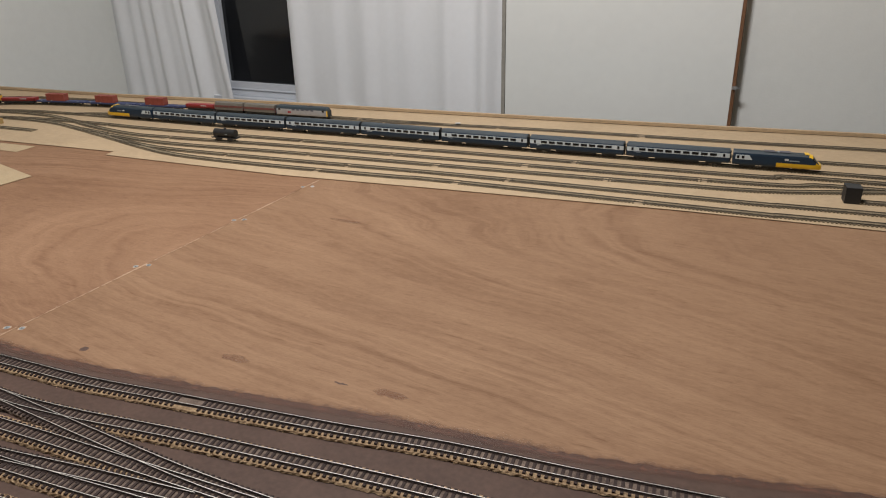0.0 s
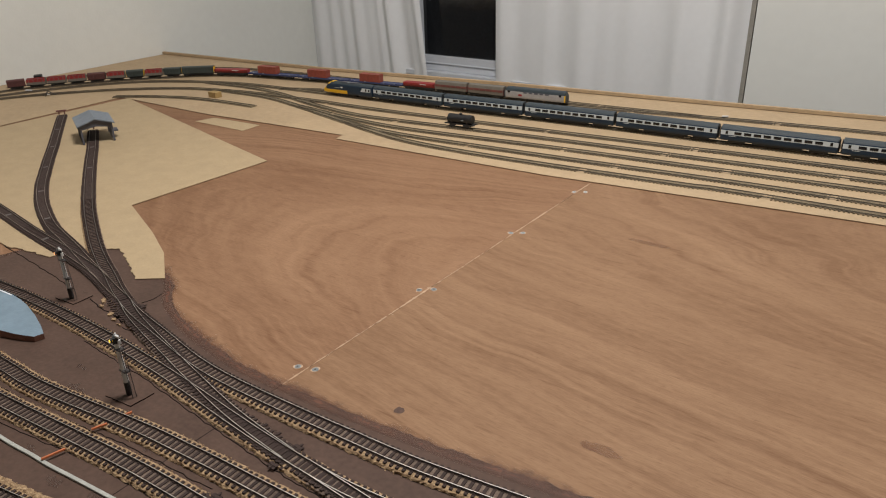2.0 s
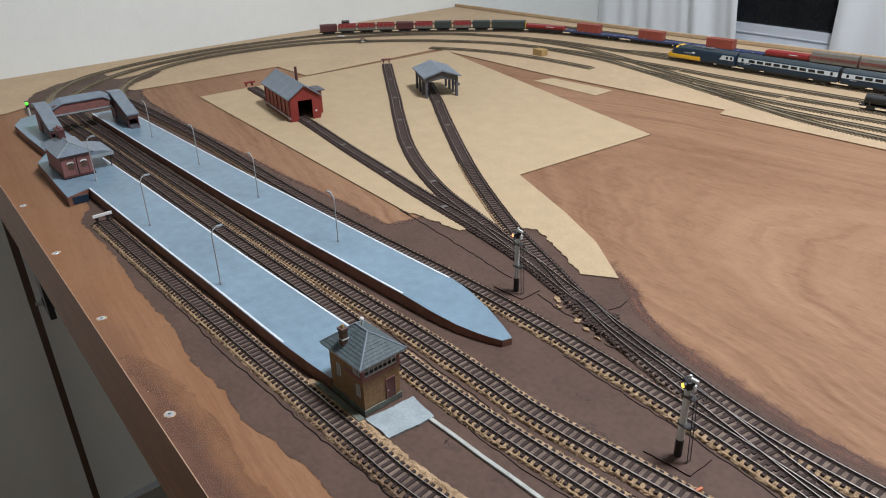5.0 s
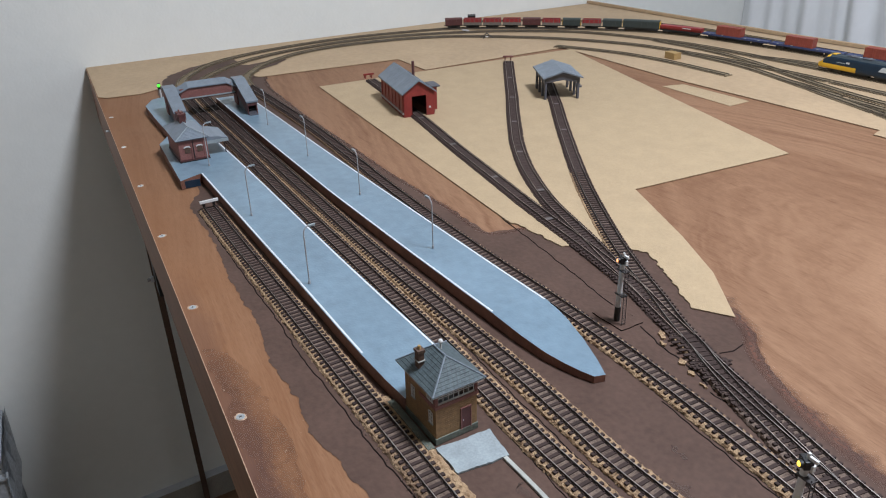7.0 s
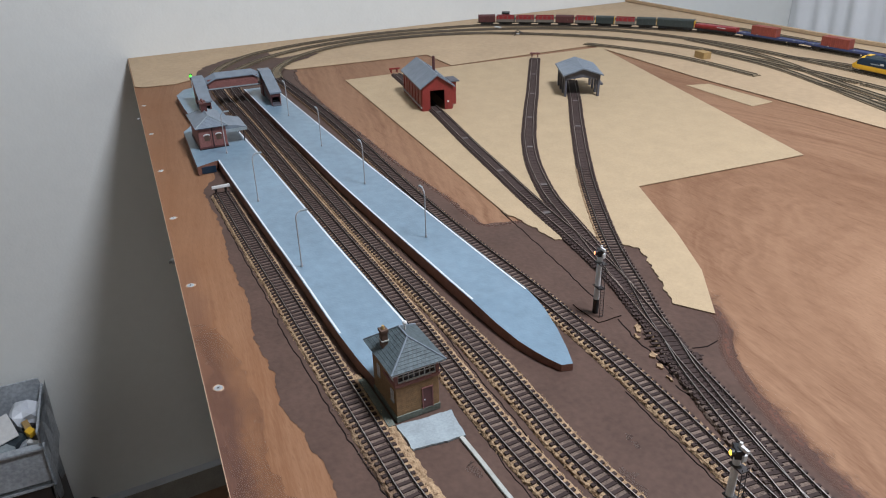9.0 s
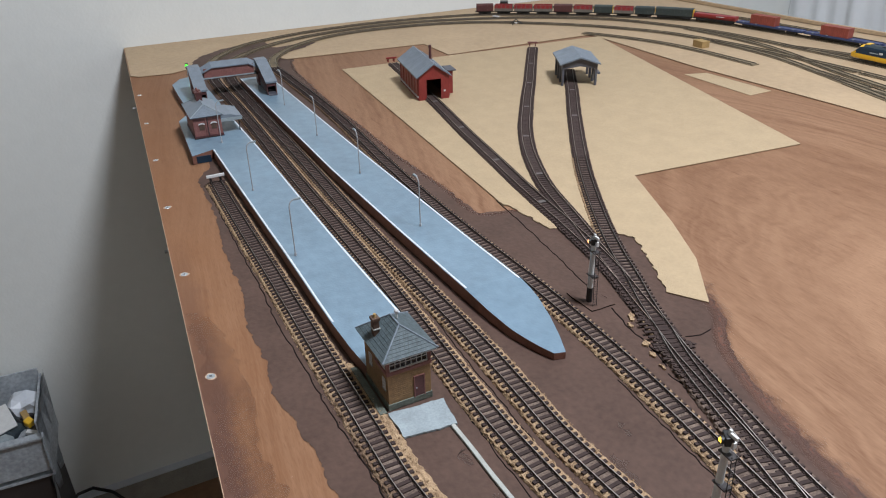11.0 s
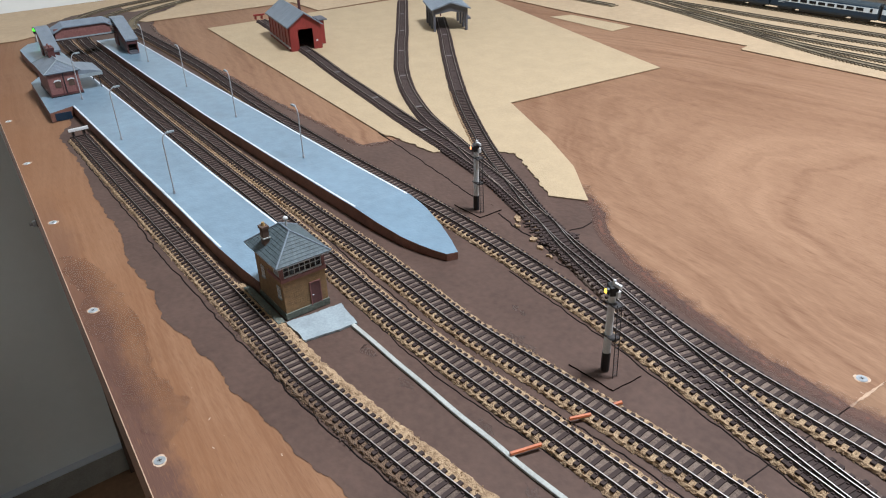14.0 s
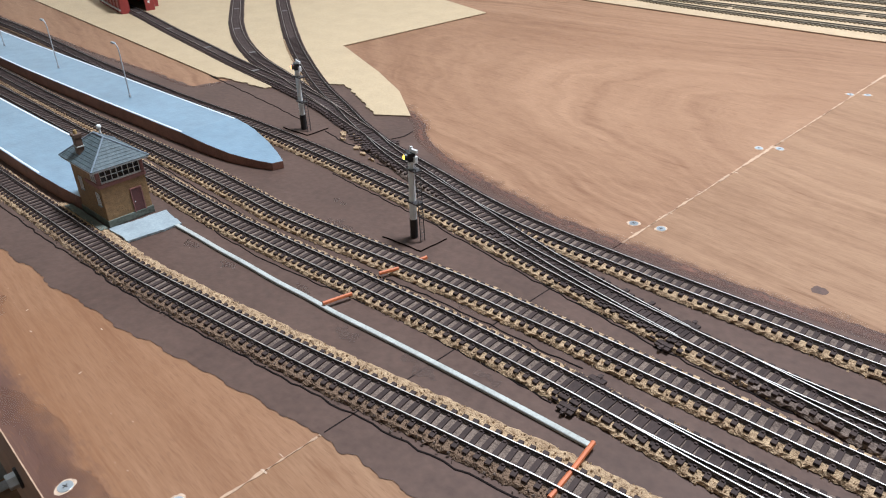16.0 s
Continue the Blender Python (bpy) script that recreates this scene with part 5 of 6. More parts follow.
    part("slate_joint", slates(bmesh.new(), L + 0.006, W + 0.006, 0.010, H + 0.0018, H + 0.022), "slate_joint", ob)
    bm = bmesh.new()
    for a, b in (((-1, -1), -0.010), ((-1, 1), -0.010), ((1, -1), 0.010), ((1, 1), 0.010)):
        tube(bm, [(a[0] * (L + 0.006), a[1] * (W + 0.006), H + 0.0024), (b, 0, H + 0.0228)], 0.0008, 6)
    tube(bm, [(-0.010, 0, H + 0.0228), (0.010, 0, H + 0.0228)], 0.0009, 6)
    part("ridge_tiles", bm, "roof_grey", ob)
    ch = part("chimney", boxes((-0.0035, 0.0035, -0.003, 0.003, H + 0.003, H + 0.0265), (-0.0043, 0.0043, -0.0038, 0.0038, H + 0.0245, H + 0.0275), bevel=0.0003), "chimney", ob)
    ch.location = (-0.006, -0.0175, 0)
    part("string_course", boxes((-0.0102, -0.0018, -0.0212, -0.0138, H + 0.0150, H + 0.0162), bevel=0.0002), "mint", ob, "pale stone band round the chimney")
    part("chimney_pot", tube(bmesh.new(), [(-0.006, -0.0175, H + 0.0275), (-0.006, -0.0175, H + 0.0310)], 0.0018, 10, 0.0014), "crate", ob)
    bm = tube(bmesh.new(), [(-0.004, 0.004, H + 0.021), (-0.004, 0.004, H + 0.026)], 0.0011, 8)
    ball(bm, -0.004, 0.004, H + 0.0285, 0.0024)
    part("vent", bm, "white", ob, "small white roof vent")
    return ob


signal_cabin()
tagged(put("paving_slab", prism(bmesh.new(), rough_outline([(-0.349, 0.158), (-0.312, 0.160), (-0.309, 0.211), (-0.347, 0.214)], 0.003, 0.0009, 3, size=0.01), 0.0011, 0.0030), "slab"), "pale grey slab in front of the signal box", "slab")
tagged(put("plinth_strip", prism(bmesh.new(), [(-0.43, 0.146), (-0.349, 0.150), (-0.349, 0.157), (-0.43, 0.153)], 0.0011, 0.004), "plinth_green"), "grey-green strip beside the signal box", "strip")
bm = bmesh.new()
ribbon(bm, smooth_line([(-0.309, 0.2065), (-0.27, 0.2095), (-0.24, 0.2108), (-0.20, 0.2142), (-0.15, 0.2172), (-0.12, 0.2208), (-0.084, 0.223), (-0.05, 0.2274), (0.021, 0.2352), (0.08, 0.2410), (0.14, 0.246)], 0.01), [(-0.0021, 0.0011), (0.0021, 0.0011), (0.0021, 0.0030), (0.0017, 0.0034), (-0.0017, 0.0034), (-0.0021, 0.0030)], jitter=0.0002, seed=12)
tagged(put("point_rod_cover", bm, "mint"), "long pale grey-green strip lying beside the running track", "strip")

for pts in (((-0.097, 0.222), (-0.091, 0.246)), ((-0.099, 0.281), (-0.093, 0.297)), ((0.139, 0.247), (0.143, 0.222), (0.146, 0.196)), ((-0.091, 0.318), (-0.089, 0.326))):
    tagged(put("wire_tie", tube(bmesh.new(), [(x, y, 0.0052 if k % 2 == 0 else 0.0056) for k, (x, y) in enumerate(pts)], 0.0016, 6), "orange"), "short orange wire laid between the rails", "wire", "orange wires")


def station():
    ob = thing("station_building", pose(-1.262, 0.1135, PZ + 0.0002, 0, 0, 2), "small red-brick station building with grey hip roof", "station building")
    L, W, H = 0.050, 0.0255, 0.040
    part("brick_body", boxes((-L, L, -W, W, 0, H), bevel=0.0005), "stn_brick", ob)
    part("plinth", boxes((-L - 0.001, L + 0.001, -W - 0.001, W + 0.001, 0, 0.005), bevel=0.0003), "wagon_brown", ob)
    for y in (-0.011, 0.011):
        part("window", boxes((L + 0.0002, L + 0.0007, y - 0.0048, y + 0.0048, 0.016, 0.0265), bevel=0.0002), "chimney", ob, "dull brown blocked window")
        arch = [(y + 0.0062 * math.cos(a), 0.0262 + 0.0034 * math.sin(a)) for a in [k * math.pi / 8 for k in range(9)]] + [(y + 0.0046 * math.cos(a), 0.0260 + 0.0014 * math.sin(a)) for a in [k * math.pi / 8 for k in range(8, -1, -1)]]
        part("lintel", section(bmesh.new(), arch, L + 0.0003, L + 0.0015), "white", ob, "pale arched lintel")
        part("pilaster", boxes((L + 0.0001, L + 0.0013, y + 0.0068, y + 0.0092, 0.004, H - 0.001), bevel=0.0002), "stn_brick", ob)
    part("downpipe", tube(bmesh.new(), [(L + 0.001, 0, 0.004), (L + 0.001, 0, H)], 0.0007, 6), "ladder", ob)
    part("eaves_board", boxes((-L - 0.004, L + 0.004, -W - 0.004, W + 0.004, H, H + 0.0015)), "shed_grey", ob)
    hip_roof(ob, L + 0.0045, W + 0.0045, 0.028, H + 0.0015, H + 0.017, "roof_grey")
    bm = bmesh.new()
    for sx in (-1, 1):
        for sy in (-1, 1):
            tube(bm, [(sx * (L + 0.0045), sy * (W + 0.0045), H + 0.002), (sx * 0.028, 0, H + 0.0178)], 0.0008, 6)
    tube(bm, [(-0.028, 0, H + 0.0178), (0.028, 0, H + 0.0178)], 0.0008, 6)
    part("ridge_tiles", bm, "slab", ob)
    for x in (-0.014, -0.030):
        c = part("chimney", boxes((x - 0.005, x + 0.005, -0.0055, 0.0055, H + 0.008, H + 0.031), (x - 0.006, x + 0.006, -0.0065, 0.0065, H + 0.028, H + 0.032), bevel=0.0003), "wagon_brown", ob)
        part("chimney_pot", tube(bmesh.new(), [(x, 0, H + 0.031), (x, 0, H + 0.036)], 0.0016, 8), "stn_brick", ob)
    bm = bmesh.new()
    section(bm, [(W, 0.030), (W + 0.040, 0.0265), (W + 0.040, 0.0295), (W + 0.022, 0.0345), (W, 0.0375)], -0.034, 0.040)
    part("canopy", bm, "roof_grey", ob, "grey awning over the platform")
    # a black strip stands for the shadow line at the building's foot
    part("base_shadow_board", boxes((-L - 0.0014, L + 0.0016, -W - 0.0016, W + 0.0014, 0.0, 0.0016)), "dark", ob, "black strip drawn as the shadow line under the building")
    part("valance", boxes((-0.034, 0.040, W + 0.0402, W + 0.041, 0.0225, 0.0290), (0.0402, 0.041, W, W + 0.041, 0.0235, 0.0290)), "slab", ob, "pale valance board")
    for x in (-0.026, 0.033):
        part("awning_post", tube(bmesh.new(), [(x, W + 0.035, 0), (x, W + 0.035, 0.027)], 0.0010, 6), "ladder", ob)
    return ob


station()
# no hollow here: a dark flat panel gives the opening its shade
ob = thing("platform_recess", pose(0, 0, 0), "dark panel standing for the shade inside an opening in the platform end", "panel")
part("panel", boxes((-1.1255, -1.1235, 0.0735, 0.104, 0.0012, 0.0135)), "rail_blue", ob)


def covered_bridge():
    ob = thing("footbridge", pose(0, 0, 0), "covered footbridge with grey roofs between the platforms", "footbridge")
    X, Y0, Y1, DZ = -1.555, 0.134, 0.285, 0.048
    hw = 0.0125
    # span: walls, floor and roof
    for s in (-1, 1):
        part("side_wall", boxes((X + s * hw - 0.001, X + s * hw + 0.001, Y0 + 0.02, Y1 - 0.02, DZ, DZ + 0.022)), "stn_brick", ob, "dull brown boarded side")
        part("handrail", boxes((X + s * (hw + 0.0015) - 0.0008, X + s * (hw + 0.0015) + 0.0008, Y0 + 0.015, Y1 - 0.015, DZ - 0.0012, DZ + 0.0015)), "slab", ob)
    part("deck", boxes((X - hw, X + hw, Y0, Y1, DZ - 0.003, DZ - 0.0005)), "wagon_brown", ob)
    a, b = Y0 + 0.038, Y1 - 0.030
    for lo, hi, zl, zh in ((Y0 + 0.002, a, 0.062, 0.078), (a, b, 0.078, 0.078), (b, Y1 - 0.002, 0.078, 0.062)):
        bm = bmesh.new()
        rows = [(lo, zl), (hi, zh)]
        top = [[bm.verts.new((X + u, y, z + dz)) for u, dz in ((-hw - 0.004, -0.006), (0, 0.004), (hw + 0.004, -0.006), (hw + 0.004, -0.008), (0, 0.002), (-hw - 0.004, -0.008))] for y, z in rows]
        for i in range(6):
            bm.faces.new((top[0][i], top[0][(i + 1) % 6], top[1][(i + 1) % 6], top[1][i]))
        bm.faces.new(top[0][::-1]), bm.faces.new(top[1])
        bmesh.ops.recalc_face_normals(bm, faces=bm.faces[:])
        part("roof", bm, "roof_grey", ob)
    # stairs down to each platform
    for y in (Y0, Y1):
        run = 0.105
        for s in (-1, 1):
            bm = bmesh.new()
            section(bm, [(X + 0.012, DZ - 0.004), (X + run, PZ), (X + run, PZ + 0.027), (X + 0.012, DZ + 0.020)], y + s * 0.0098 - 0.0008, y + s * 0.0098 + 0.0008, "y")
            part("stair_wall", bm, "wagon_brown" if s < 0 else "stn_brick", ob)
        bm = bmesh.new()
        section(bm, [(X - 0.02, DZ + 0.022), (X + 0.01, DZ + 0.023), (X + run + 0.004, PZ + 0.027), (X + run + 0.004, PZ + 0.0305), (X + 0.01, DZ + 0.0285), (X - 0.02, DZ + 0.027)], y - 0.0130, y + 0.0130, "y")
        part("stair_roof", bm, "roof_grey", ob)
        for k in range(9):
            t = k / 9
            part("step", boxes((X + 0.014 + 0.1 * t, X + 0.0245 + 0.1 * t, y - 0.0088, y + 0.0088, PZ, PZ + 0.030 * (1 - t) - 0.001)), "shed_grey", ob)
        part("gable", section(bmesh.new(), [(y - 0.0105, PZ + 0.020), (y + 0.0105, PZ + 0.020), (y + 0.0105, PZ + 0.0262), (y, PZ + 0.0290), (y - 0.0105, PZ + 0.0262)], X + run + 0.0005, X + run + 0.002), "wagon_brown", ob)
        part("tower", boxes((X - 0.018, X + 0.0115, y - 0.0112, y + 0.0112, PZ, DZ + 0.021), bevel=0.0005), "stn_brick", ob)
    return ob


covered_bridge()


def red_shed():
    a = 172.0
    ob = thing("engine_shed", pose(-1.29, 0.6095, HB + 0.0012, 0, 0, a), "small red boarded engine shed with a grey roof", "shed")
    L, W, H, R, t = 0.178, 0.034, 0.054, 0.077, 0.0022
    # walls; x runs from the open front to the back
    for s in (-1, 1):
        w = part("side_wall", boxes((0, L, s * W - t / 2, s * W + t / 2, 0, H)), "red", ob)
        for k in range(7):
            part("pilaster", boxes((0.003 + k * 0.0275, 0.008 + k * 0.0275, s * (W + 0.0015) - 0.0012, s * (W + 0.0015) + 0.0012, 0, H - 0.001), bevel=0.0003), "red", ob)
        part("sill_course", boxes((0.0, L, s * (W + 0.002) - 0.0015, s * (W + 0.002) + 0.0015, 0.006, 0.0095), bevel=0.0003), "grey" if s > 0 else "stn_brick", ob)
    for x, gap in ((0, True), (L, False)):
        bm = bmesh.new()
        if gap:
            pts = [(-W, 0), (-0.0165, 0), (-0.0165, 0.045), (0.0165, 0.045), (0.0165, 0), (W, 0), (W, H), (0, R), (-W, H)]
        else:
            pts = [(-W, 0), (W, 0), (W, H), (0, R), (-W, H)]
        section(bm, pts, x - t / 2, x + t / 2)
        part("gable_wall", bm, "red", ob)
    for s in (-1, 1):
        bm = bmesh.new()
        section(bm, [(0, R + 0.0005), (0, R + 0.0035), (s * (W + 0.006), H - 0.0015), (s * (W + 0.006), H - 0.0045)], -0.006, L + 0.006)
        part("roof_slope", bm, "roof_grey", ob)
        bm = bmesh.new()
        for k in range(15):
            x = -0.004 + k * 0.0132
            tube(bm, [(x, s * 0.001, R + 0.0036), (x, s * (W + 0.0055), H - 0.0014)], 0.0002, 4)
        part("roof_ribs", bm, "roof_grey", ob)
    part("chimney", tube(bmesh.new(), [(0.085, -0.016, R - 0.014), (0.085, -0.016, R + 0.020), (0.085, -0.016, R + 0.0205), (0.085, -0.016, R + 0.024)], 0.0032, 10), "wagon_brown", ob, "brown chimney pipe")
    part("lean_to_roof", boxes((0.03, 0.075, -W - 0.027, -W - 0.006, 0.0515, 0.054), bevel=0.0005), "shed_grey", ob)
    part("lean_to", boxes((0.034, 0.072, -W - 0.020, -W - 0.003, 0, 0.051), bevel=0.0005), "red", ob)
    part("notice", boxes((-t / 2 - 0.0006, -t / 2 - 0.0001, -0.0265, -0.0225, 0.016, 0.020)), "white", ob)
    return ob


def grey_shed():
    ob = thing("goods_shed", pose(-1.2315, 0.951, HB + 0.0012, 0, 0, 156.5), "open-fronted dark grey goods shed with pale roof", "shed")
    L, W, H, R, t = 0.112, 0.0405, 0.051, 0.064, 0.0022
    part("front_post", boxes((0, 0.010, -W, -W + 0.005, 0, H), bevel=0.0004), "shed_grey", ob)
    part("front_post", boxes((0, 0.010, W - 0.005, W, 0, H), bevel=0.0004), "shed_grey", ob)
    for s in (-1, 1):
        for k in (1, 2, 3):
            part("post", boxes((k * 0.034, k * 0.034 + 0.008, s * (W - 0.0025) - 0.0025, s * (W - 0.0025) + 0.0025, 0, H), bevel=0.0004), "shed_grey", ob)
        part("side_board", boxes((0.010, L, s * (W - 0.0025) - 0.001, s * (W - 0.0025) + 0.001, 0.034, H)), "shed_grey", ob)
    part("back_gable", section(bmesh.new(), [(-W, H - 0.010), (W, H - 0.010), (W, H), (0, R - 0.002), (-W, H)], L - t, L), "shed_grey", ob)
    part("front_gable", section(bmesh.new(), [(-W, H - 0.012), (-W + 0.01, H - 0.011), (0, H - 0.006), (W - 0.01, H - 0.011), (W, H - 0.012), (W, H), (0, R - 0.001), (-W, H)], -0.001, 0.0012), "shed_grey", ob)
    for s in (-1, 1):
        bm = bmesh.new()
        section(bm, [(0, R), (0, R + 0.003), (s * (W + 0.006), H + 0.0005), (s * (W + 0.006), H - 0.0025)], -0.007, L + 0.006)
        part("roof_slope", bm, "roof_grey", ob)
        bm = bmesh.new()
        for k in range(9):
            x = -0.005 + k * 0.0142
            tube(bm, [(x, s * 0.001, R + 0.0031), (x, s * (W + 0.0055), H + 0.0006)], 0.0002, 4)
        part("roof_ribs", bm, "roof_grey", ob)
    part("side_step", boxes((0.03, 0.06, -W - 0.014, -W - 0.001, 0.018, 0.022), bevel=0.0004), "shed_grey", ob)
    return ob


red_shed()
grey_shed()


def buffer_stop(x, y, a, mat, label, z=0.006):
    ob = thing("buffer_stop", pose(x, y, z, 0, 0, a), label, "buffer stop", "buffer stops")
    for s in (-1, 1):
        part("post", boxes((-0.002, 0.002, s * 0.008 - 0.0016, s * 0.008 + 0.0016, 0, 0.013), bevel=0.0003), mat if mat != "white" else "ladder", ob)
        bm = bmesh.new()
        section(bm, [(-0.012, 0.0), (-0.009, 0.0), (-0.0015, 0.009), (-0.0015, 0.012)], s * 0.008 - 0.001, s * 0.008 + 0.001, "y")
        part("strut", bm, mat if mat != "white" else "ladder", ob)
    part("beam", boxes((0.0022, 0.0052, -0.0145, 0.0145, 0.009, 0.0135), bevel=0.0004), mat, ob)
    return ob


buffer_stop(-1.008, 0.095, 4, "white", "buffer stop with a white beam on the bay track", 0.007)
buffer_stop(-1.655, 0.642, -5, "red", "small red buffer stop at the end of a siding")
buffer_stop(-1.632, 1.060, -32, "stn_brick", "small red buffer stop at the end of a siding")
buffer_stop(-1.375, 1.008, -30, "stn_brick", "small red buffer stop at the end of a siding")


# ---- signals and lamps ----
def signal(x, y, lean, aspect, label):
    ob = thing("railway_signal", pose(x, y, 0.0022, 0, lean, 0), label, "signal", "post signals beside the tracks")
    part("post_foot", tube(bmesh.new(), [(0, 0, 0.0006), (0, 0, 0.019)], 0.0036, 12), "dark", ob)
    part("post", tube(bmesh.new(), [(0, 0, 0.0192), (0, 0, 0.076)], 0.0033, 12, 0.0028), "white", ob, "pale grey post")
    for z in (0.036, 0.067):
        part("bracket", boxes((-0.0036, 0.0095, -0.004, 0.004, z, z + 0.0012)), "ladder", ob)
    part("head", boxes((-0.0055, 0.0045, -0.0035, 0.0035, 0.0755, 0.0835), bevel=0.0008), "dark", ob)
    bm = tube(bmesh.new(), [(0.001, -0.0036, 0.0795), (0.001, -0.006, 0.0795)], 0.003, 12)
    part("hood", bm, "dark", ob)
    part("lens", ball(bmesh.new(), 0.001, -0.0048, 0.0795, 0.0026, 12), aspect, ob, "lit lamp")
    for o in ob.children:
        if o.name.split(".")[0] in ("head", "hood", "lens"):
            o.rotation_euler = (0, 0, radians(-28))
    part("cap", tube(bmesh.new(), [(0.0, 0.001, 0.0835), (0.0, 0.001, 0.088)], 0.0018, 8, 0.0012), "white", ob)
    part("arm", boxes((0.0015, 0.0085, -0.0012, 0.0012, 0.0838, 0.0868), bevel=0.0004), "white", ob)
    part("lamp_case", boxes((0.0030, 0.0062, -0.001, 0.003, 0.0740, 0.0800), bevel=0.0006), "white", ob)
    lad = bmesh.new()
    for s in (-1, 1):
        tube(lad, [(0.0115, s * 0.0024, 0), (0.0085, s * 0.0024, 0.070)], 0.0004, 5)
    for k in range(20):
        z = 0.002 + k * 0.0034
        tube(lad, [(0.0115 - 0.003 * z / 0.07, -0.0024, z), (0.0115 - 0.003 * z / 0.07, 0.0024, z)], 0.00032, 4)
    part("ladder", lad, "ladder", ob)
    return ob


signal(-0.1275, 0.3465, 0.0, "lit_yellow", "grey post signal with a lit yellow lamp")
signal(-0.434, 0.4395, 0.0, "lit_red", "grey post signal with a lit orange lamp")
# plate sides are coloured near-black as the shadow gap round each plate
for name, pts, seed in (("signal_base", [(-0.1510, 0.3285), (-0.1060, 0.3340), (-0.1050, 0.3660), (-0.150, 0.360)], 1), ("signal_base", [(-0.4620, 0.4265), (-0.4150, 0.4310), (-0.4160, 0.4640), (-0.461, 0.4585)], 2)):
    tagged(put("card_plate", prism(bmesh.new(), rough_outline(pts, 0.004, 0.0004, seed), 0.0006, 0.0021, 0, 1), ["paint", "shadow_gap"]), "thin brown card plate under a post signal", "card plate", "signal card plates")
g = thing("railway_signal", pose(-1.735, 0.135, 0.0012), "short white post signal with a lit green lamp", "signal", "post signals beside the tracks")
part("post", tube(bmesh.new(), [(0, 0, 0), (0, 0, 0.030)], 0.0022, 10), "white", g)
part("head", boxes((-0.0035, 0.0035, -0.004, 0.0025, 0.030, 0.044), bevel=0.0006), "dark", g)
part("lens", ball(bmesh.new(), 0.0048, -0.0015, 0.0395, 0.0036, 12), "lit_green", g, "lit green lamp")


def street_lamp(x, y, turn, h, label):
    ob = thing("platform_lamp", pose(x, y, PZ + 0.0003, 0, 0, turn), label, "lamp post", "platform lamps")
    part("foot", tube(bmesh.new(), [(0, 0, 0), (0, 0, 0.004)], 0.0016, 8), "grey", ob)
    pts = [(0, 0, 0.004), (0, 0, h - 0.010)] + [(0.008 * (1 - math.cos(k * 0.28)), 0, h - 0.010 + 0.010 * math.sin(k * 0.28)) for k in range(1, 6)]
    part("post", tube(bmesh.new(), pts, 0.00085, 7), "grey", ob)
    e = pts[-1]
    part("lantern", boxes((e[0], e[0] + 0.009, -0.0016, 0.0016, e[2] - 0.0012, e[2] + 0.0012), bevel=0.0005), "slab", ob)
    return ob


for x, y in ((-0.672, 0.149), (-0.915, 0.140), (-1.17, 0.131)):
    street_lamp(x, y, 95, 0.078, "grey lamp post with a curved top on the platform")
for x, y in ((-0.680, 0.327), (-0.907, 0.313), (-1.127, 0.300), (-1.355, 0.290)):
    street_lamp(x, y, 185, 0.072, "grey lamp post with a curved top on the platform")

# ---- small things ----
tagged(put("cardboard_block", boxes((-1.425, -1.388, 1.452, 1.478, RB, RB + 0.018), bevel=0.0008), "crate"), "small brown card block on the pale board", "block")
b = tagged(put("buffer_block", boxes((-0.014, 0.014, -0.016, 0.016, 0, 0.026), bevel=0.001), "dark"), "black block ending the rear siding", "block")
b.matrix_basis = pose(-2.236, 1.292, RB, 0, 0, 60)
b = tagged(put("buffer_block", boxes((-0.016, 0.016, -0.019, 0.019, 0, 0.036), bevel=0.001), "dark"), "black block ending a short siding", "block")
b.matrix_basis = pose(1.208, 1.645, RB, 0, 0, 6)
bm = bmesh.new()
tube(bm, [(-1.968, 1.170, RB + 0.001), (-1.955, 1.185, RB + 0.016), (-1.942, 1.203, RB + 0.001)], 0.0016, 6)
tube(bm, [(-1.962, 1.200, RB + 0.001), (-1.955, 1.185, RB + 0.017), (-1.946, 1.168, RB + 0.001)], 0.0014, 6)
tagged(put("wire_clip", bm, "dark"), "small dark wire clip lying by the curve", "clip")
for x, y, s in ((-2.075, 1.175, 0.012), (0.10, 2.000, 0.008), (-1.938, 1.176, 0.005)):
    o = tagged(put("paper_scrap", boxes((-s, s, -s * 0.4, s * 0.4, 0, 0.0035), bevel=0.001), "white"), "small scrap of white paper", "scrap", "white scraps")
    o.matrix_basis = pose(x, y, RB + 0.0062, 0, 0, 25)


# ---- trains ----
def along(pts):
    line = smooth_line(pts, 0.004)
    def at(s):
        i = min(len(line) - 1, max(0, s / 0.004))
        k = min(int(i), len(line) - 2)
        f = i - k
        a, b = line[k], line[k + 1]
        return (a[0] + (b[0] - a[0]) * f, a[1] + (b[1] - a[1]) * f)
    def where(x, y):
        return min(range(len(line)), key=lambda i: (line[i][0] - x) ** 2 + (line[i][1] - y) ** 2) * 0.004
    return at, where


def seat_on(at, s0, s1, z):
    """The pose of a vehicle whose ends stand at s0 and s1 on a line; x points from s0 to s1."""
    a, b = at(s0), at(s1)
    return pose((a[0] + b[0]) / 2, (a[1] + b[1]) / 2, z, 0, 0, math.degrees(math.atan2(b[1] - a[1], b[0] - a[0])))


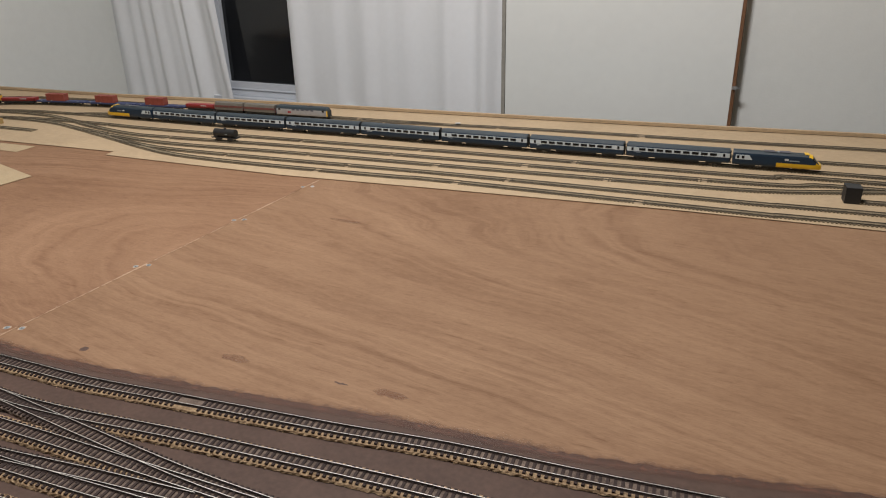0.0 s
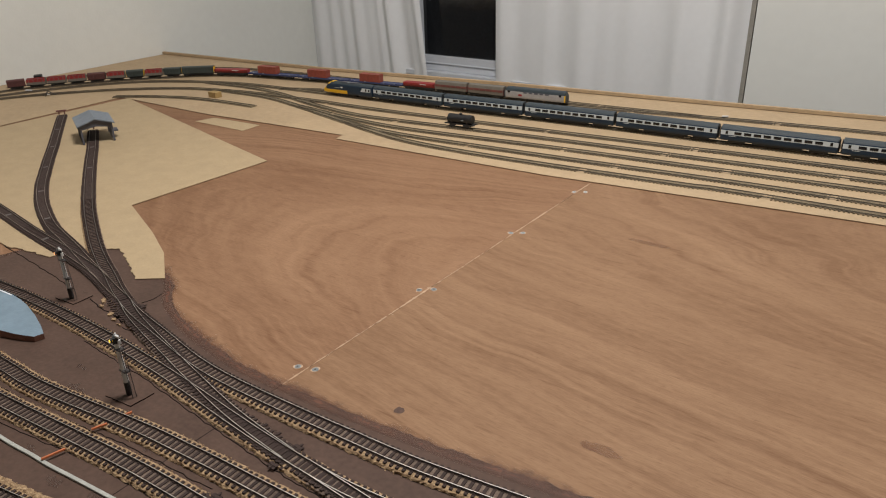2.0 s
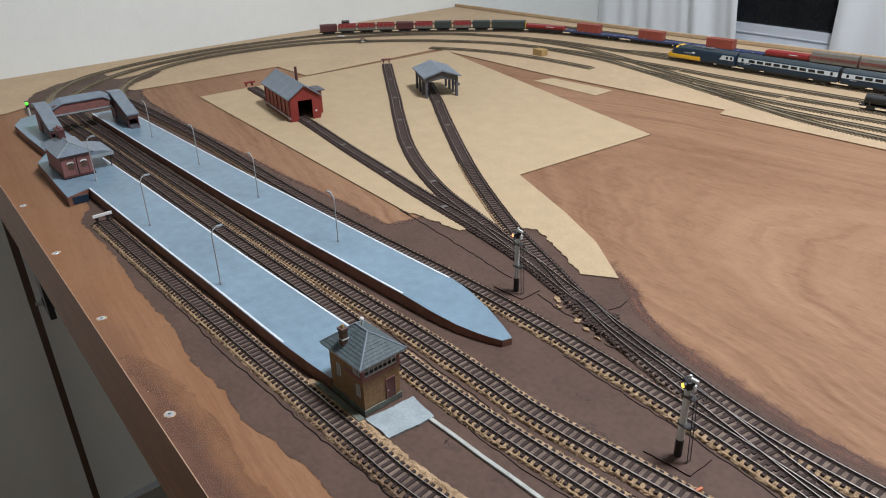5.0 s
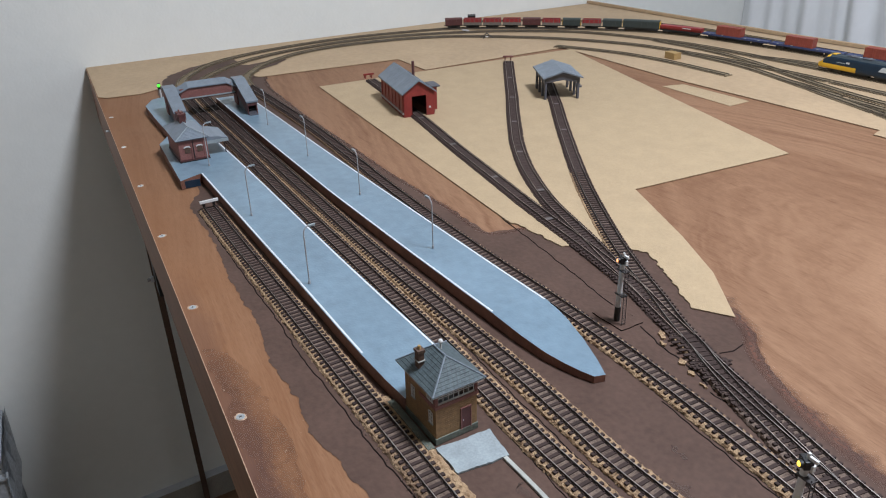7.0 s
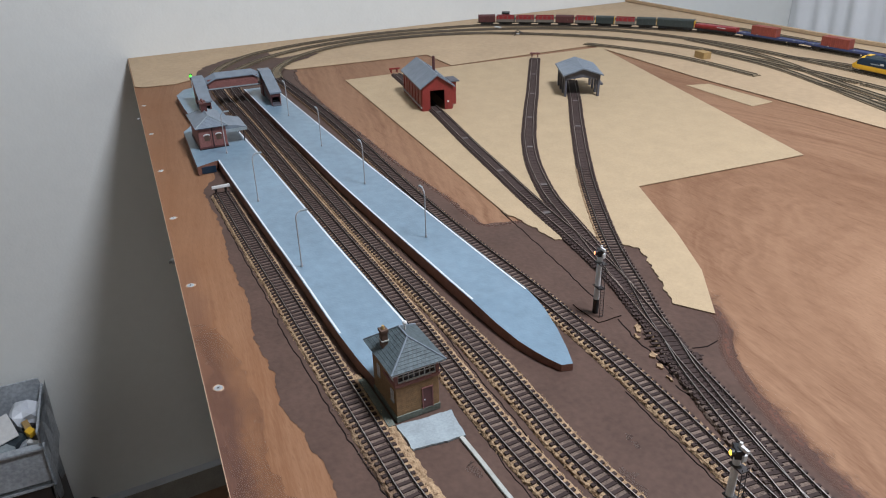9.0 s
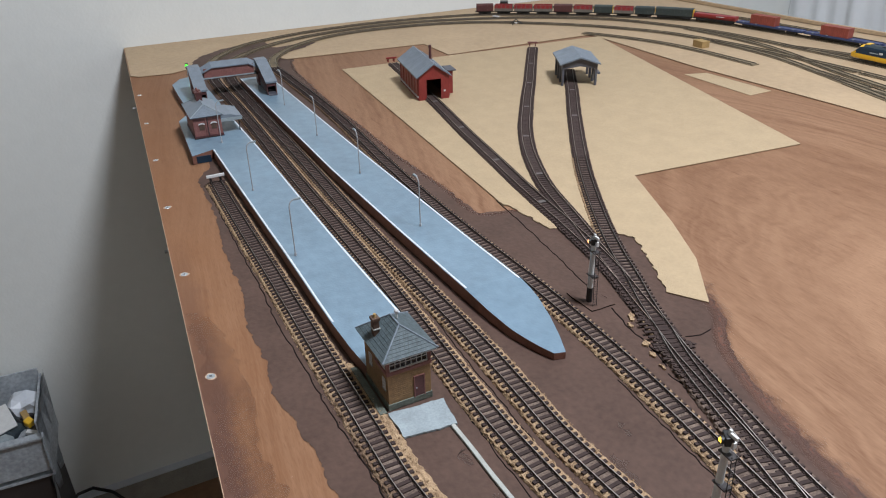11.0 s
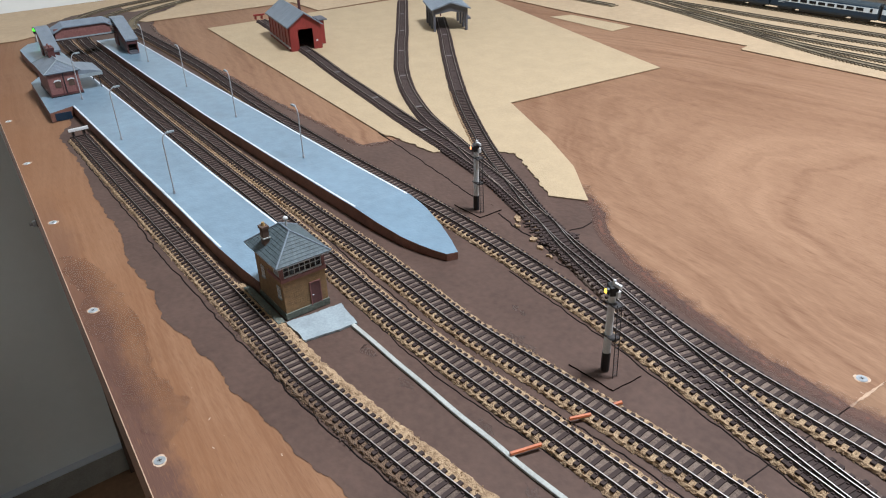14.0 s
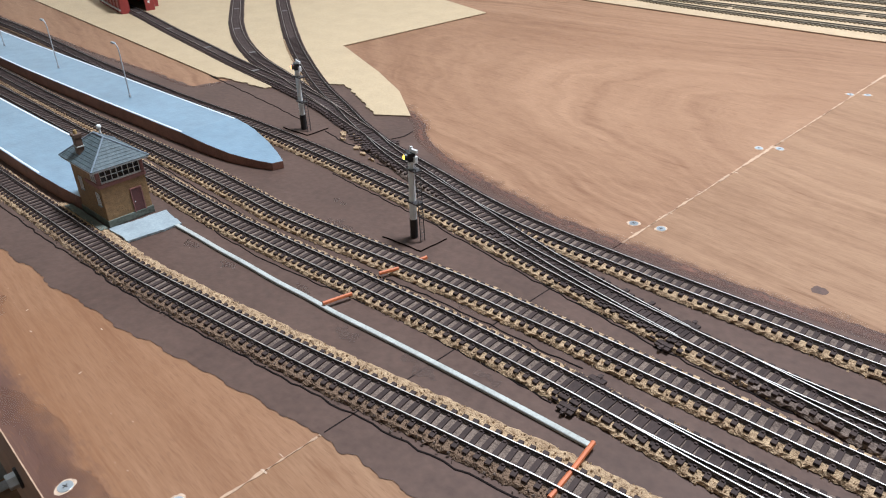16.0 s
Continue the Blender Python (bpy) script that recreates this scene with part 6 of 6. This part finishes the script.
def loft(bm, sections, mat_of):
    """Rings of equal length joined end to end; mat_of(ring, side) gives the material of each face."""
    rings = [[bm.verts.new(p) for p in s] for s in sections]
    n = len(rings[0])
    for k, (q, r) in enumerate(zip(rings, rings[1:])):
        for i in range(n):
            bm.faces.new((q[i], q[(i + 1) % n], r[(i + 1) % n], r[i])).material_index = mat_of(k, i)
    bm.faces.new(rings[0][::-1]).material_index = mat_of(0, 0)
    bm.faces.new(rings[-1]).material_index = mat_of(len(rings) - 2, n // 2)
    bmesh.ops.recalc_face_normals(bm, faces=bm.faces[:])
    return bm


def bogie(parent, x, w=0.011, base=0.026, wheel=0.0058):
    b = part("bogie", boxes((x - base * 0.75, x + base * 0.75, -w - 0.001, -w + 0.001, 0.003, 0.0085), (x - base * 0.75, x + base * 0.75, w - 0.001, w + 0.001, 0.003, 0.0085),
                            (x - 0.003, x + 0.003, -w, w, 0.004, 0.0085), bevel=0.0004), "dark", parent)
    for e in (-0.5, 0.5):
        for s in (-1, 1):
            part("wheel", tube(bmesh.new(), [(x + e * base, s * 0.0072, wheel), (x + e * base, s * 0.0090, wheel)], wheel, 14), "ladder", b)
    return b


def coach(label):
    ob = thing("passenger_coach", pose(0, 0, 0), label, "coach", "coaches of the passenger train")
    L = 0.1275
    prof = [(0.0145, 0.0085), (0.0158, 0.013), (0.0160, 0.0225), (0.0157, 0.0335), (0.0150, 0.0360), (0.0128, 0.0395), (0.0078, 0.0422), (0, 0.0430)]
    ring = [(-u, z) for u, z in prof] + [(u, z) for u, z in prof[-2::-1]]
    side = [0, 0, 1, 0, 2, 2, 2, 2, 2, 2, 0, 1, 0, 0, 0]
    secs = [[(x, u * k, z) for u, z in ring] for x, k in ((-L, 0.94), (-L + 0.003, 1.0), (L - 0.003, 1.0), (L, 0.94))]
    part("body", loft(bmesh.new(), secs, lambda k, i: side[i]), ["rail_blue", "coach_grey", "coach_roof"], ob)
    for s in (-1, 1):
        for k in range(9):
            x = -0.088 + k * 0.022
            part("window", boxes((x - 0.0082, x + 0.0082, s * 0.01615 - 0.0003, s * 0.01615 + 0.0003, 0.0250, 0.0315), bevel=0.0002), "pane", ob)
        for x in (-0.1135, 0.1135):
            part("door_window", boxes((x - 0.0028, x + 0.0028, s * 0.01612 - 0.0003, s * 0.01612 + 0.0003, 0.0245, 0.0320), bevel=0.0002), "pane", ob)
        part("lettering", boxes((-0.108, -0.092, s * 0.01612 - 0.0002, s * 0.01612 + 0.0002, 0.0195, 0.0205)), "coach_grey", ob, "short pale bar of lettering")
    part("underframe", boxes((-0.055, 0.055, -0.0105, 0.0105, 0.0025, 0.0085), (-L + 0.004, L - 0.004, -0.009, 0.009, 0.0070, 0.0086), bevel=0.0005), "dark", ob)
    for e in (-1, 1):
        part("gangway", boxes((e * (L + 0.0015) - 0.0014, e * (L + 0.0015) + 0.0014, -0.0062, 0.0062, 0.011, 0.038), bevel=0.0004), "dark", ob)
        bogie(ob, e * 0.090)
        part("coupling", boxes((e * (L + 0.003) - 0.003, e * (L + 0.003) + 0.003, -0.0015, 0.0015, 0.0065, 0.009)), "dark", ob)
    return ob


def power_car(label):
    """x points to the nose."""
    ob = thing("power_car", pose(0, 0, 0), label, "locomotive", "power cars of the passenger train")
    L = 0.1015
    def ring(x, w, zt, zlow=0.0075):
        prof = [(0.0140 * w, zlow), (0.0156 * w, 0.0115), (0.0160 * w, 0.0190), (0.0158 * w, 0.0190 + (zt - 0.0190) * 0.56), (0.0147 * w, 0.0190 + (zt - 0.0190) * 0.76), (0.0105 * w, 0.0190 + (zt - 0.0190) * 0.93), (0.0, zt)]
        pts = [(-u, z) for u, z in prof] + [(u, z) for u, z in prof[-2::-1]]
        return [(x, u, z) for u, z in pts]
    secs = [ring(-L, 0.96, 0.0425), ring(-L + 0.003, 1, 0.043), ring(0.000, 1, 0.043), ring(L - 0.042, 1, 0.043), ring(L - 0.030, 1.0, 0.0425), ring(L - 0.021, 0.99, 0.0395), ring(L - 0.013, 0.95, 0.0300), ring(L - 0.006, 0.90, 0.0215), ring(L, 0.78, 0.0175, 0.0085)]
    n = 13
    def mat(k, i):
        low, mid, top = i in (0, n - 2), i in (1, 2, n - 4, n - 3), i in (4, 5, 6, 7)
        if i == n - 1:
            return 4
        if k >= 6:
            return 1 if i not in (3, 4, 5, 6, 7, 8) or k == 7 else 3
        if k in (4, 5) and i in (4, 5, 6, 7):
            return 1 if k == 4 else 3
        if k == 5 and i in (3, 8):
            return 3
        if k >= 2 and i in (0, 1, n - 3, n - 2):
            return 1
        if i in (4, 5, 6, 7) and k < 4:
            return 2
        return 0
    part("body", loft(bmesh.new(), secs, mat), ["rail_blue", "yellow", "coach_roof", "pane", "dark"], ob)
    part("cab_roof", boxes((L - 0.040, L - 0.030, -0.010, 0.010, 0.0415, 0.0434), bevel=0.0008), "yellow", ob, "yellow cab roof")
    for s in (-1, 1):
        bm = bmesh.new()
        y = s * 0.0163
        section(bm, [(-L + 0.006, 0.0215), (-L + 0.046, 0.0215), (-L + 0.038, 0.0330), (-L + 0.006, 0.0330)], y - 0.0003, y + 0.0003, "y")
        part("panel", bm, "coach_grey", ob, "pale grey panel")
        for x in (-L + 0.012, -L + 0.024):
            part("window", boxes((x - 0.003, x + 0.003, y + s * 0.0004 - 0.0002, y + s * 0.0004 + 0.0002, 0.0240, 0.0310)), "pane", ob)
        part("emblem", boxes((0.018, 0.027, y - 0.0002, y + 0.0002, 0.0255, 0.0300), bevel=0.0001), "white", ob, "white emblem shape")
        part("lettering", boxes((0.029, 0.052, y - 0.0002, y + 0.0002, 0.0245, 0.0270)), "slab", ob, "pale bar of lettering")
        part("headlight", boxes((L - 0.0045, L - 0.0012, s * 0.0072 - 0.003, s * 0.0072 + 0.003, 0.0150, 0.0182), bevel=0.0005), "white", ob)
    part("roof_vent", boxes((-0.03, -0.005, -0.0085, 0.0085, 0.0425, 0.0440), (0.006, 0.030, -0.0085, 0.0085, 0.0425, 0.0442), bevel=0.0004), "shed_grey", ob)
    part("radiator_grille", boxes((0.0005, 0.0045, -0.007, 0.007, 0.0427, 0.0437), bevel=0.0003), "slab", ob)
    part("underframe", boxes((-0.032, 0.032, -0.011, 0.011, 0.0025, 0.0085), (-L + 0.005, L - 0.018, -0.010, 0.010, 0.0066, 0.0078), bevel=0.0005), "dark", ob)
    bogie(ob, -0.066), bogie(ob, 0.058)
    return ob


LOOP = [(-2.146, 0.92), (-2.10, 1.10), (-2.02, 1.28), (-1.91, 1.43), (-1.79, 1.53), (-1.53, 1.635), (-1.235, 1.672), (-0.85, 1.697), (-0.6, 1.712), (-0.34, 1.736), (-0.08, 1.757), (0.2, 1.772), (0.75, 1.812), (1.15, 1.846), (2.2, 1.93)]
RAIL_TOP = RB + 0.0050
at, where = along(LOOP)
s = where(-1.10, 1.682)
first = power_car("blue and yellow streamlined power car leading the train")
first.matrix_basis = seat_on(at, s + 0.203, s, RAIL_TOP)
s += 0.207
c0 = coach("blue and pale grey passenger coach with dark windows")
for k in range(7):
    m = seat_on(at, s, s + 0.258, RAIL_TOP)
    if k == 0:
        c0.matrix_basis = m
    else:
        copy_thing(c0, m)
    s += 0.2635
copy_thing(first, seat_on(at, s, s + 0.203, RAIL_TOP))["label"] = "blue and yellow streamlined power car at the rear"


def wagon(kind, length, label, mats, h=0.032):
    ob = thing(kind, pose(0, 0, 0), label, "wagon", "wagons of the goods train")
    L = length / 2 - 0.003
    w = 0.0135
    part("underframe", boxes((-L, L, -w + 0.002, w - 0.002, 0.0075, 0.0105), (-L * 0.5, L * 0.5, -0.009, -0.007, 0.003, 0.0075), bevel=0.0004), "dark", ob)
    if length > 0.1:
        bogie(ob, -L * 0.68, base=0.018, wheel=0.005), bogie(ob, L * 0.68, base=0.018, wheel=0.005)
    else:
        for e in (-1, 1):
            for s2 in (-1, 1):
                part("wheel", tube(bmesh.new(), [(e * L * 0.56, s2 * 0.0072, 0.0055), (e * L * 0.56, s2 * 0.009, 0.0055)], 0.0055, 12), "ladder", ob)
    for e in (-1, 1):
        part("coupling", boxes((e * (L + 0.0015) - 0.0025, e * (L + 0.0015) + 0.0025, -0.0015, 0.0015, 0.0065, 0.009)), "dark", ob)
    if kind == "van":
        bm = bmesh.new()
        section(bm, [(-w, 0.0106), (w, 0.0106), (w, h - 0.004), (w * 0.6, h - 0.0008), (0, h), (-w * 0.6, h - 0.0008), (-w, h - 0.004)], -L, L)
        part("body", bm, mats[0], ob)
        n = max(2, int(length / 0.018))
        for s2 in (-1, 1):
            for k in range(n + 1):
                x = -L + 0.001 + (2 * L - 0.002) * k / n
                part("rib", boxes((x - 0.0006, x + 0.0006, s2 * (w + 0.0004) - 0.0004, s2 * (w + 0.0004) + 0.0004, 0.011, h - 0.005)), mats[0], ob)
        if len(mats) > 1:
            for e in (-1, 1):
                part("end_panel", boxes((e * (L + 0.0004) - 0.0004, e * (L + 0.0004) + 0.0004, -w, w, 0.0108, h - 0.004)), mats[1], ob)
    elif kind == "open_wagon":
        for s2 in (-1, 1):
            part("side", boxes((-L, L, s2 * w - 0.0008, s2 * w + 0.0008, 0.0106, 0.0195)), mats[1], ob)
            part("side_board", boxes((-L, L, s2 * w - 0.0009, s2 * w + 0.0009, 0.0196, h - 0.006)), mats[0], ob)
            for k in range(4):
                x = -L + 2 * L * (k + 0.5) / 4
                part("rib", boxes((x - 0.0007, x + 0.0007, s2 * (w + 0.0012) - 0.0005, s2 * (w + 0.0012) + 0.0005, 0.0106, h - 0.006)), mats[1], ob)
        for e in (-1, 1):
            part("end", boxes((e * L - 0.0008, e * L + 0.0008, -w, w, 0.0106, h - 0.006)), mats[1], ob)
        part("load", boxes((-L + 0.001, L - 0.001, -w + 0.001, w - 0.001, 0.0107, h - 0.009), bevel=0.002), "wagon_dark", ob)
    elif kind == "hopper_wagon":
        bm = bmesh.new()
        section(bm, [(-w * 0.7, 0.0106), (w * 0.7, 0.0106), (w, 0.018), (w, h - 0.010), (w * 0.9, h - 0.0095), (-w * 0.9, h - 0.0095), (-w, h - 0.010), (-w, 0.018)], -L, L)
        part("body", bm, mats[0], ob)
        for s2 in (-1, 1):
            part("lettering", boxes((L * 0.1, L * 0.5, s2 * (w + 0.0002) - 0.0002, s2 * (w + 0.0002) + 0.0002, h - 0.0145, h - 0.0125)), "white", ob, "short white bar of lettering")
    elif kind == "slab_sided_van":
        bm = bmesh.new()
        section(bm, [(-w, 0.0106), (w, 0.0106), (w, 0.026), (w * 0.86, h - 0.002), (w * 0.5, h), (-w * 0.5, h), (-w * 0.86, h - 0.002), (-w, 0.026)], -L, L)
        part("body", bm, mats[0], ob)
        for s2 in (-1, 1):
            part("band", boxes((-L, L, s2 * (w + 0.0004) - 0.0003, s2 * (w + 0.0004) + 0.0003, 0.0195, 0.0262)), mats[1], ob, "dull red band")
            for k in range(7):
                x = -L + 2 * L * k / 6
                part("rib", boxes((x - 0.0006, x + 0.0006, s2 * (w + 0.0006) - 0.0004, s2 * (w + 0.0006) + 0.0004, 0.0108, 0.0255)), mats[0], ob)
        for e in (-1, 1):
            part("end_panel", boxes((e * (L + 0.0004) - 0.0004, e * (L + 0.0004) + 0.0004, -w, w, 0.0108, 0.027)), mats[1], ob)
    elif kind == "flat_wagon":
        part("frame", boxes((-L, L, -w, w, 0.0106, 0.0135), (-L, L, -w - 0.0006, -w, 0.009, 0.0145), (-L, L, w, w + 0.0006, 0.009, 0.0145), bevel=0.0003), mats[0], ob)
        for k in (-0.75, -0.35, 0.35, 0.75):
            part("fitting", boxes((k * L - 0.003, k * L + 0.003, -w - 0.001, -w + 0.001, 0.0136, 0.0155)), "slab", ob)
    return ob


at, where = along([(-2.205, 0.75), (-2.20, 0.93), (-2.165, 1.145), (-2.105, 1.25), (-2.02, 1.375), (-1.935, 1.48), (-1.84, 1.585), (-1.71, 1.695), (-1.56, 1.755), (-1.3, 1.805), (-1.03, 1.845), (-0.78, 1.88), (-0.5, 1.905), (-0.3, 1.925), (0.045, 1.985)])
s = where(-2.166, 1.142)
FLEET = [("van", 0.064, ["wagon_brown"], 0.034, "dark maroon covered van in the goods train"),
         ("open_wagon", 0.0665, ["wagon_red", "wagon_grey"], 0.037, "grey and red open wagon with a dark load"),
         ("open_wagon", 0.0665, ["wagon_red", "wagon_grey"], 0.037, "grey and red open wagon with a dark load"),
         ("open_wagon", 0.0665, ["wagon_red", "wagon_grey"], 0.037, "grey and red open wagon with a dark load"),
         ("van", 0.0665, ["wagon_brown"], 0.034, "dark maroon covered van in the goods train"),
         ("open_wagon", 0.0665, ["wagon_red", "wagon_grey"], 0.037, "grey and red open wagon with a dark load"),
         ("van", 0.0665, ["wagon_dark", "yellow"], 0.034, "dark green van with yellow ends"),
         ("open_wagon", 0.0665, ["wagon_red", "wagon_grey"], 0.037, "grey and red open wagon with a dark load"),
         ("van", 0.0665, ["wagon_dark"], 0.034, "dark grey covered van in the goods train"),
         ("van", 0.124, ["wagon_dark", "yellow"], 0.035, "long dark green van with yellow ends"),
         ("hopper_wagon", 0.142, ["wagon_red"], 0.033, "long dull red wagon with low sides"),
         ("flat_wagon", 0.221, ["flat_blue"], 0.03, "long blue flat wagon carrying one container"),
         ("flat_wagon", 0.221, ["flat_blue"], 0.03, "long blue flat wagon carrying one container"),
         ("flat_wagon", 0.221, ["flat_blue"], 0.03, "long blue flat wagon carrying one container"),
         ("hopper_wagon", 0.122, ["wagon_red"], 0.034, "bright red wagon with low sides"),
         ("slab_sided_van", 0.122, ["wagon_grey", "dull_red"], 0.037, "grey van with a dull red band"),
         ("slab_sided_van", 0.130, ["wagon_grey", "dull_red"], 0.037, "grey van with a dull red band")]
made = {}
for kind, length, mats, h, label in FLEET:
    m = seat_on(at, s, s + length, RAIL_TOP)
    key = (kind, length, tuple(mats))
    if key in made:
        w = copy_thing(made[key], m)
    else:
        w = made[key] = wagon(kind, length, label, mats, h)
        w.matrix_basis = m
    if kind == "flat_wagon":
        c = thing("container", m @ pose(-0.02, 0, 0.0137), "orange-red steel container on a flat wagon", "container", "containers on the goods train")
        part("shell", boxes((-0.040, 0.040, -0.0135, 0.0135, 0, 0.026), bevel=0.0005), "container", c)
        for s2 in (-1, 1):
            for k in range(13):
                x = -0.036 + k * 0.006
                part("rib", boxes((x - 0.001, x + 0.001, s2 * 0.0138 - 0.0004, s2 * 0.0138 + 0.0004, 0.0025, 0.0235)), "container", c)
    s += length + 0.001


def diesel(m):
    ob = thing("diesel_locomotive", m, "two-tone grey diesel locomotive with yellow cab ends", "locomotive")
    L = 0.1005
    def ring(x, w, zt):
        prof = [(0.0145 * w, 0.0085), (0.0155 * w, 0.0125), (0.0157 * w, 0.0225), (0.0152 * w, 0.0285), (0.0128 * w, zt - 0.0035), (0.0075 * w, zt - 0.0008), (0, zt)]
        pts = [(-u, z) for u, z in prof] + [(u, z) for u, z in prof[-2::-1]]
        return [(x, u, z) for u, z in pts]
    secs = [ring(-L, 0.9, 0.030), ring(-L + 0.004, 0.96, 0.0375), ring(-L + 0.010, 1, 0.0395), ring(L - 0.010, 1, 0.0395), ring(L - 0.004, 0.96, 0.0375), ring(L, 0.9, 0.030)]
    def mat(k, i):
        if k in (0, 4):
            return 1 if i in (0, 1, 2, 9, 10, 11) and k == 4 else 2
        return 0 if i in (0, 1, 10, 11) or (i in (2, 9)) else 2
    part("body", loft(bmesh.new(), secs, mat), ["loco_grey", "yellow", "coach_roof"], ob)
    for s2 in (-1, 1):
        for e in (-1, 1):
            part("cab_window", boxes((e * (L - 0.016) - 0.004, e * (L - 0.016) + 0.004, s2 * 0.0157 - 0.0003, s2 * 0.0157 + 0.0003, 0.0235, 0.0300)), "pane", ob)
        part("emblem", boxes((-0.052, -0.040, s2 * 0.0158 - 0.0002, s2 * 0.0158 + 0.0002, 0.015, 0.021)), "wagon_red", ob, "small red shape")
        for k in range(5):
            x = -0.03 + k * 0.018
            part("grille", boxes((x - 0.006, x + 0.006, s2 * 0.01545 - 0.0003, s2 * 0.01545 + 0.0003, 0.0245, 0.0290)), "shed_grey", ob)
    for e in (-1, 1):
        part("windscreen", boxes((e * (L - 0.0022) - 0.0006, e * (L - 0.0022) + 0.0006, -0.010, 0.010, 0.0285, 0.0335)), "pane", ob)
        part("buffer_beam", boxes((e * (L + 0.001) - 0.0015, e * (L + 0.001) + 0.0015, -0.0125, 0.0125, 0.0075, 0.0105), bevel=0.0004), "dark", ob)
        bogie(ob, e * 0.062, base=0.034)
    part("roof_fan", tube(bmesh.new(), [(0.03, 0, 0.0393), (0.03, 0, 0.0402)], 0.0075, 18), "ladder", ob)
    part("fuel_tank", boxes((-0.026, 0.026, -0.0115, 0.0115, 0.003, 0.0085), bevel=0.001), "dark", ob)
    return ob


diesel(seat_on(at, s, s + 0.203, RAIL_TOP))

# tank wagon standing alone on a siding
tk = thing("tank_wagon", pose(-0.4705, 1.5565, RAIL_TOP, 0, 0, 6), "black four-wheeled tank wagon standing on a siding", "wagon")
bm = tube(bmesh.new(), [(-0.036, 0, 0.0225), (-0.034, 0, 0.0225), (0.034, 0, 0.0225), (0.036, 0, 0.0225)], 0.0122, 24)
part("tank", bm, "dark", tk, smooth=False)
part("dome", tube(bmesh.new(), [(0, 0, 0.033), (0, 0, 0.0375)], 0.0042, 14), "dark", tk)
part("frame", boxes((-0.040, 0.040, -0.0115, 0.0115, 0.0085, 0.0110), (-0.03, -0.012, -0.0115, -0.0100, 0.003, 0.0085), (0.012, 0.03, -0.0115, -0.0100, 0.003, 0.0085), bevel=0.0004), "dark", tk)
for x in (-0.024, 0.024):
    part("cradle", boxes((x - 0.0015, x + 0.0015, -0.0118, 0.0118, 0.0110, 0.0200), bevel=0.0003), "ladder", tk)
    for s2 in (-1, 1):
        part("wheel", tube(bmesh.new(), [(x, s2 * 0.0072, 0.0058), (x, s2 * 0.009, 0.0058)], 0.0058, 14), "ladder", tk)
for e in (-1, 1):
    part("buffer_beam", boxes((e * 0.0410 - 0.0009, e * 0.0410 + 0.0009, -0.0125, 0.0125, 0.008, 0.0115)), "dark", tk)
    for s2 in (-1, 1):
        part("buffer", tube(bmesh.new(), [(e * 0.042, s2 * 0.0085, 0.0098), (e * 0.046, s2 * 0.0085, 0.0098)], 0.0016, 8), "ladder", tk)
part("label_plate", boxes((0.006, 0.014, -0.0126, -0.0120, 0.020, 0.0222)), "slab", tk)

# ---- true size ----
# The plan above is drawn in units of 0.57 m; every mesh and place is brought to metres here.
U = 0.57
for me in bpy.data.meshes:
    me.transform(Matrix.Scale(U, 4))
for ob in scene.objects:
    if ob.type in ("MESH", "EMPTY"):
        ob.location = ob.location * U
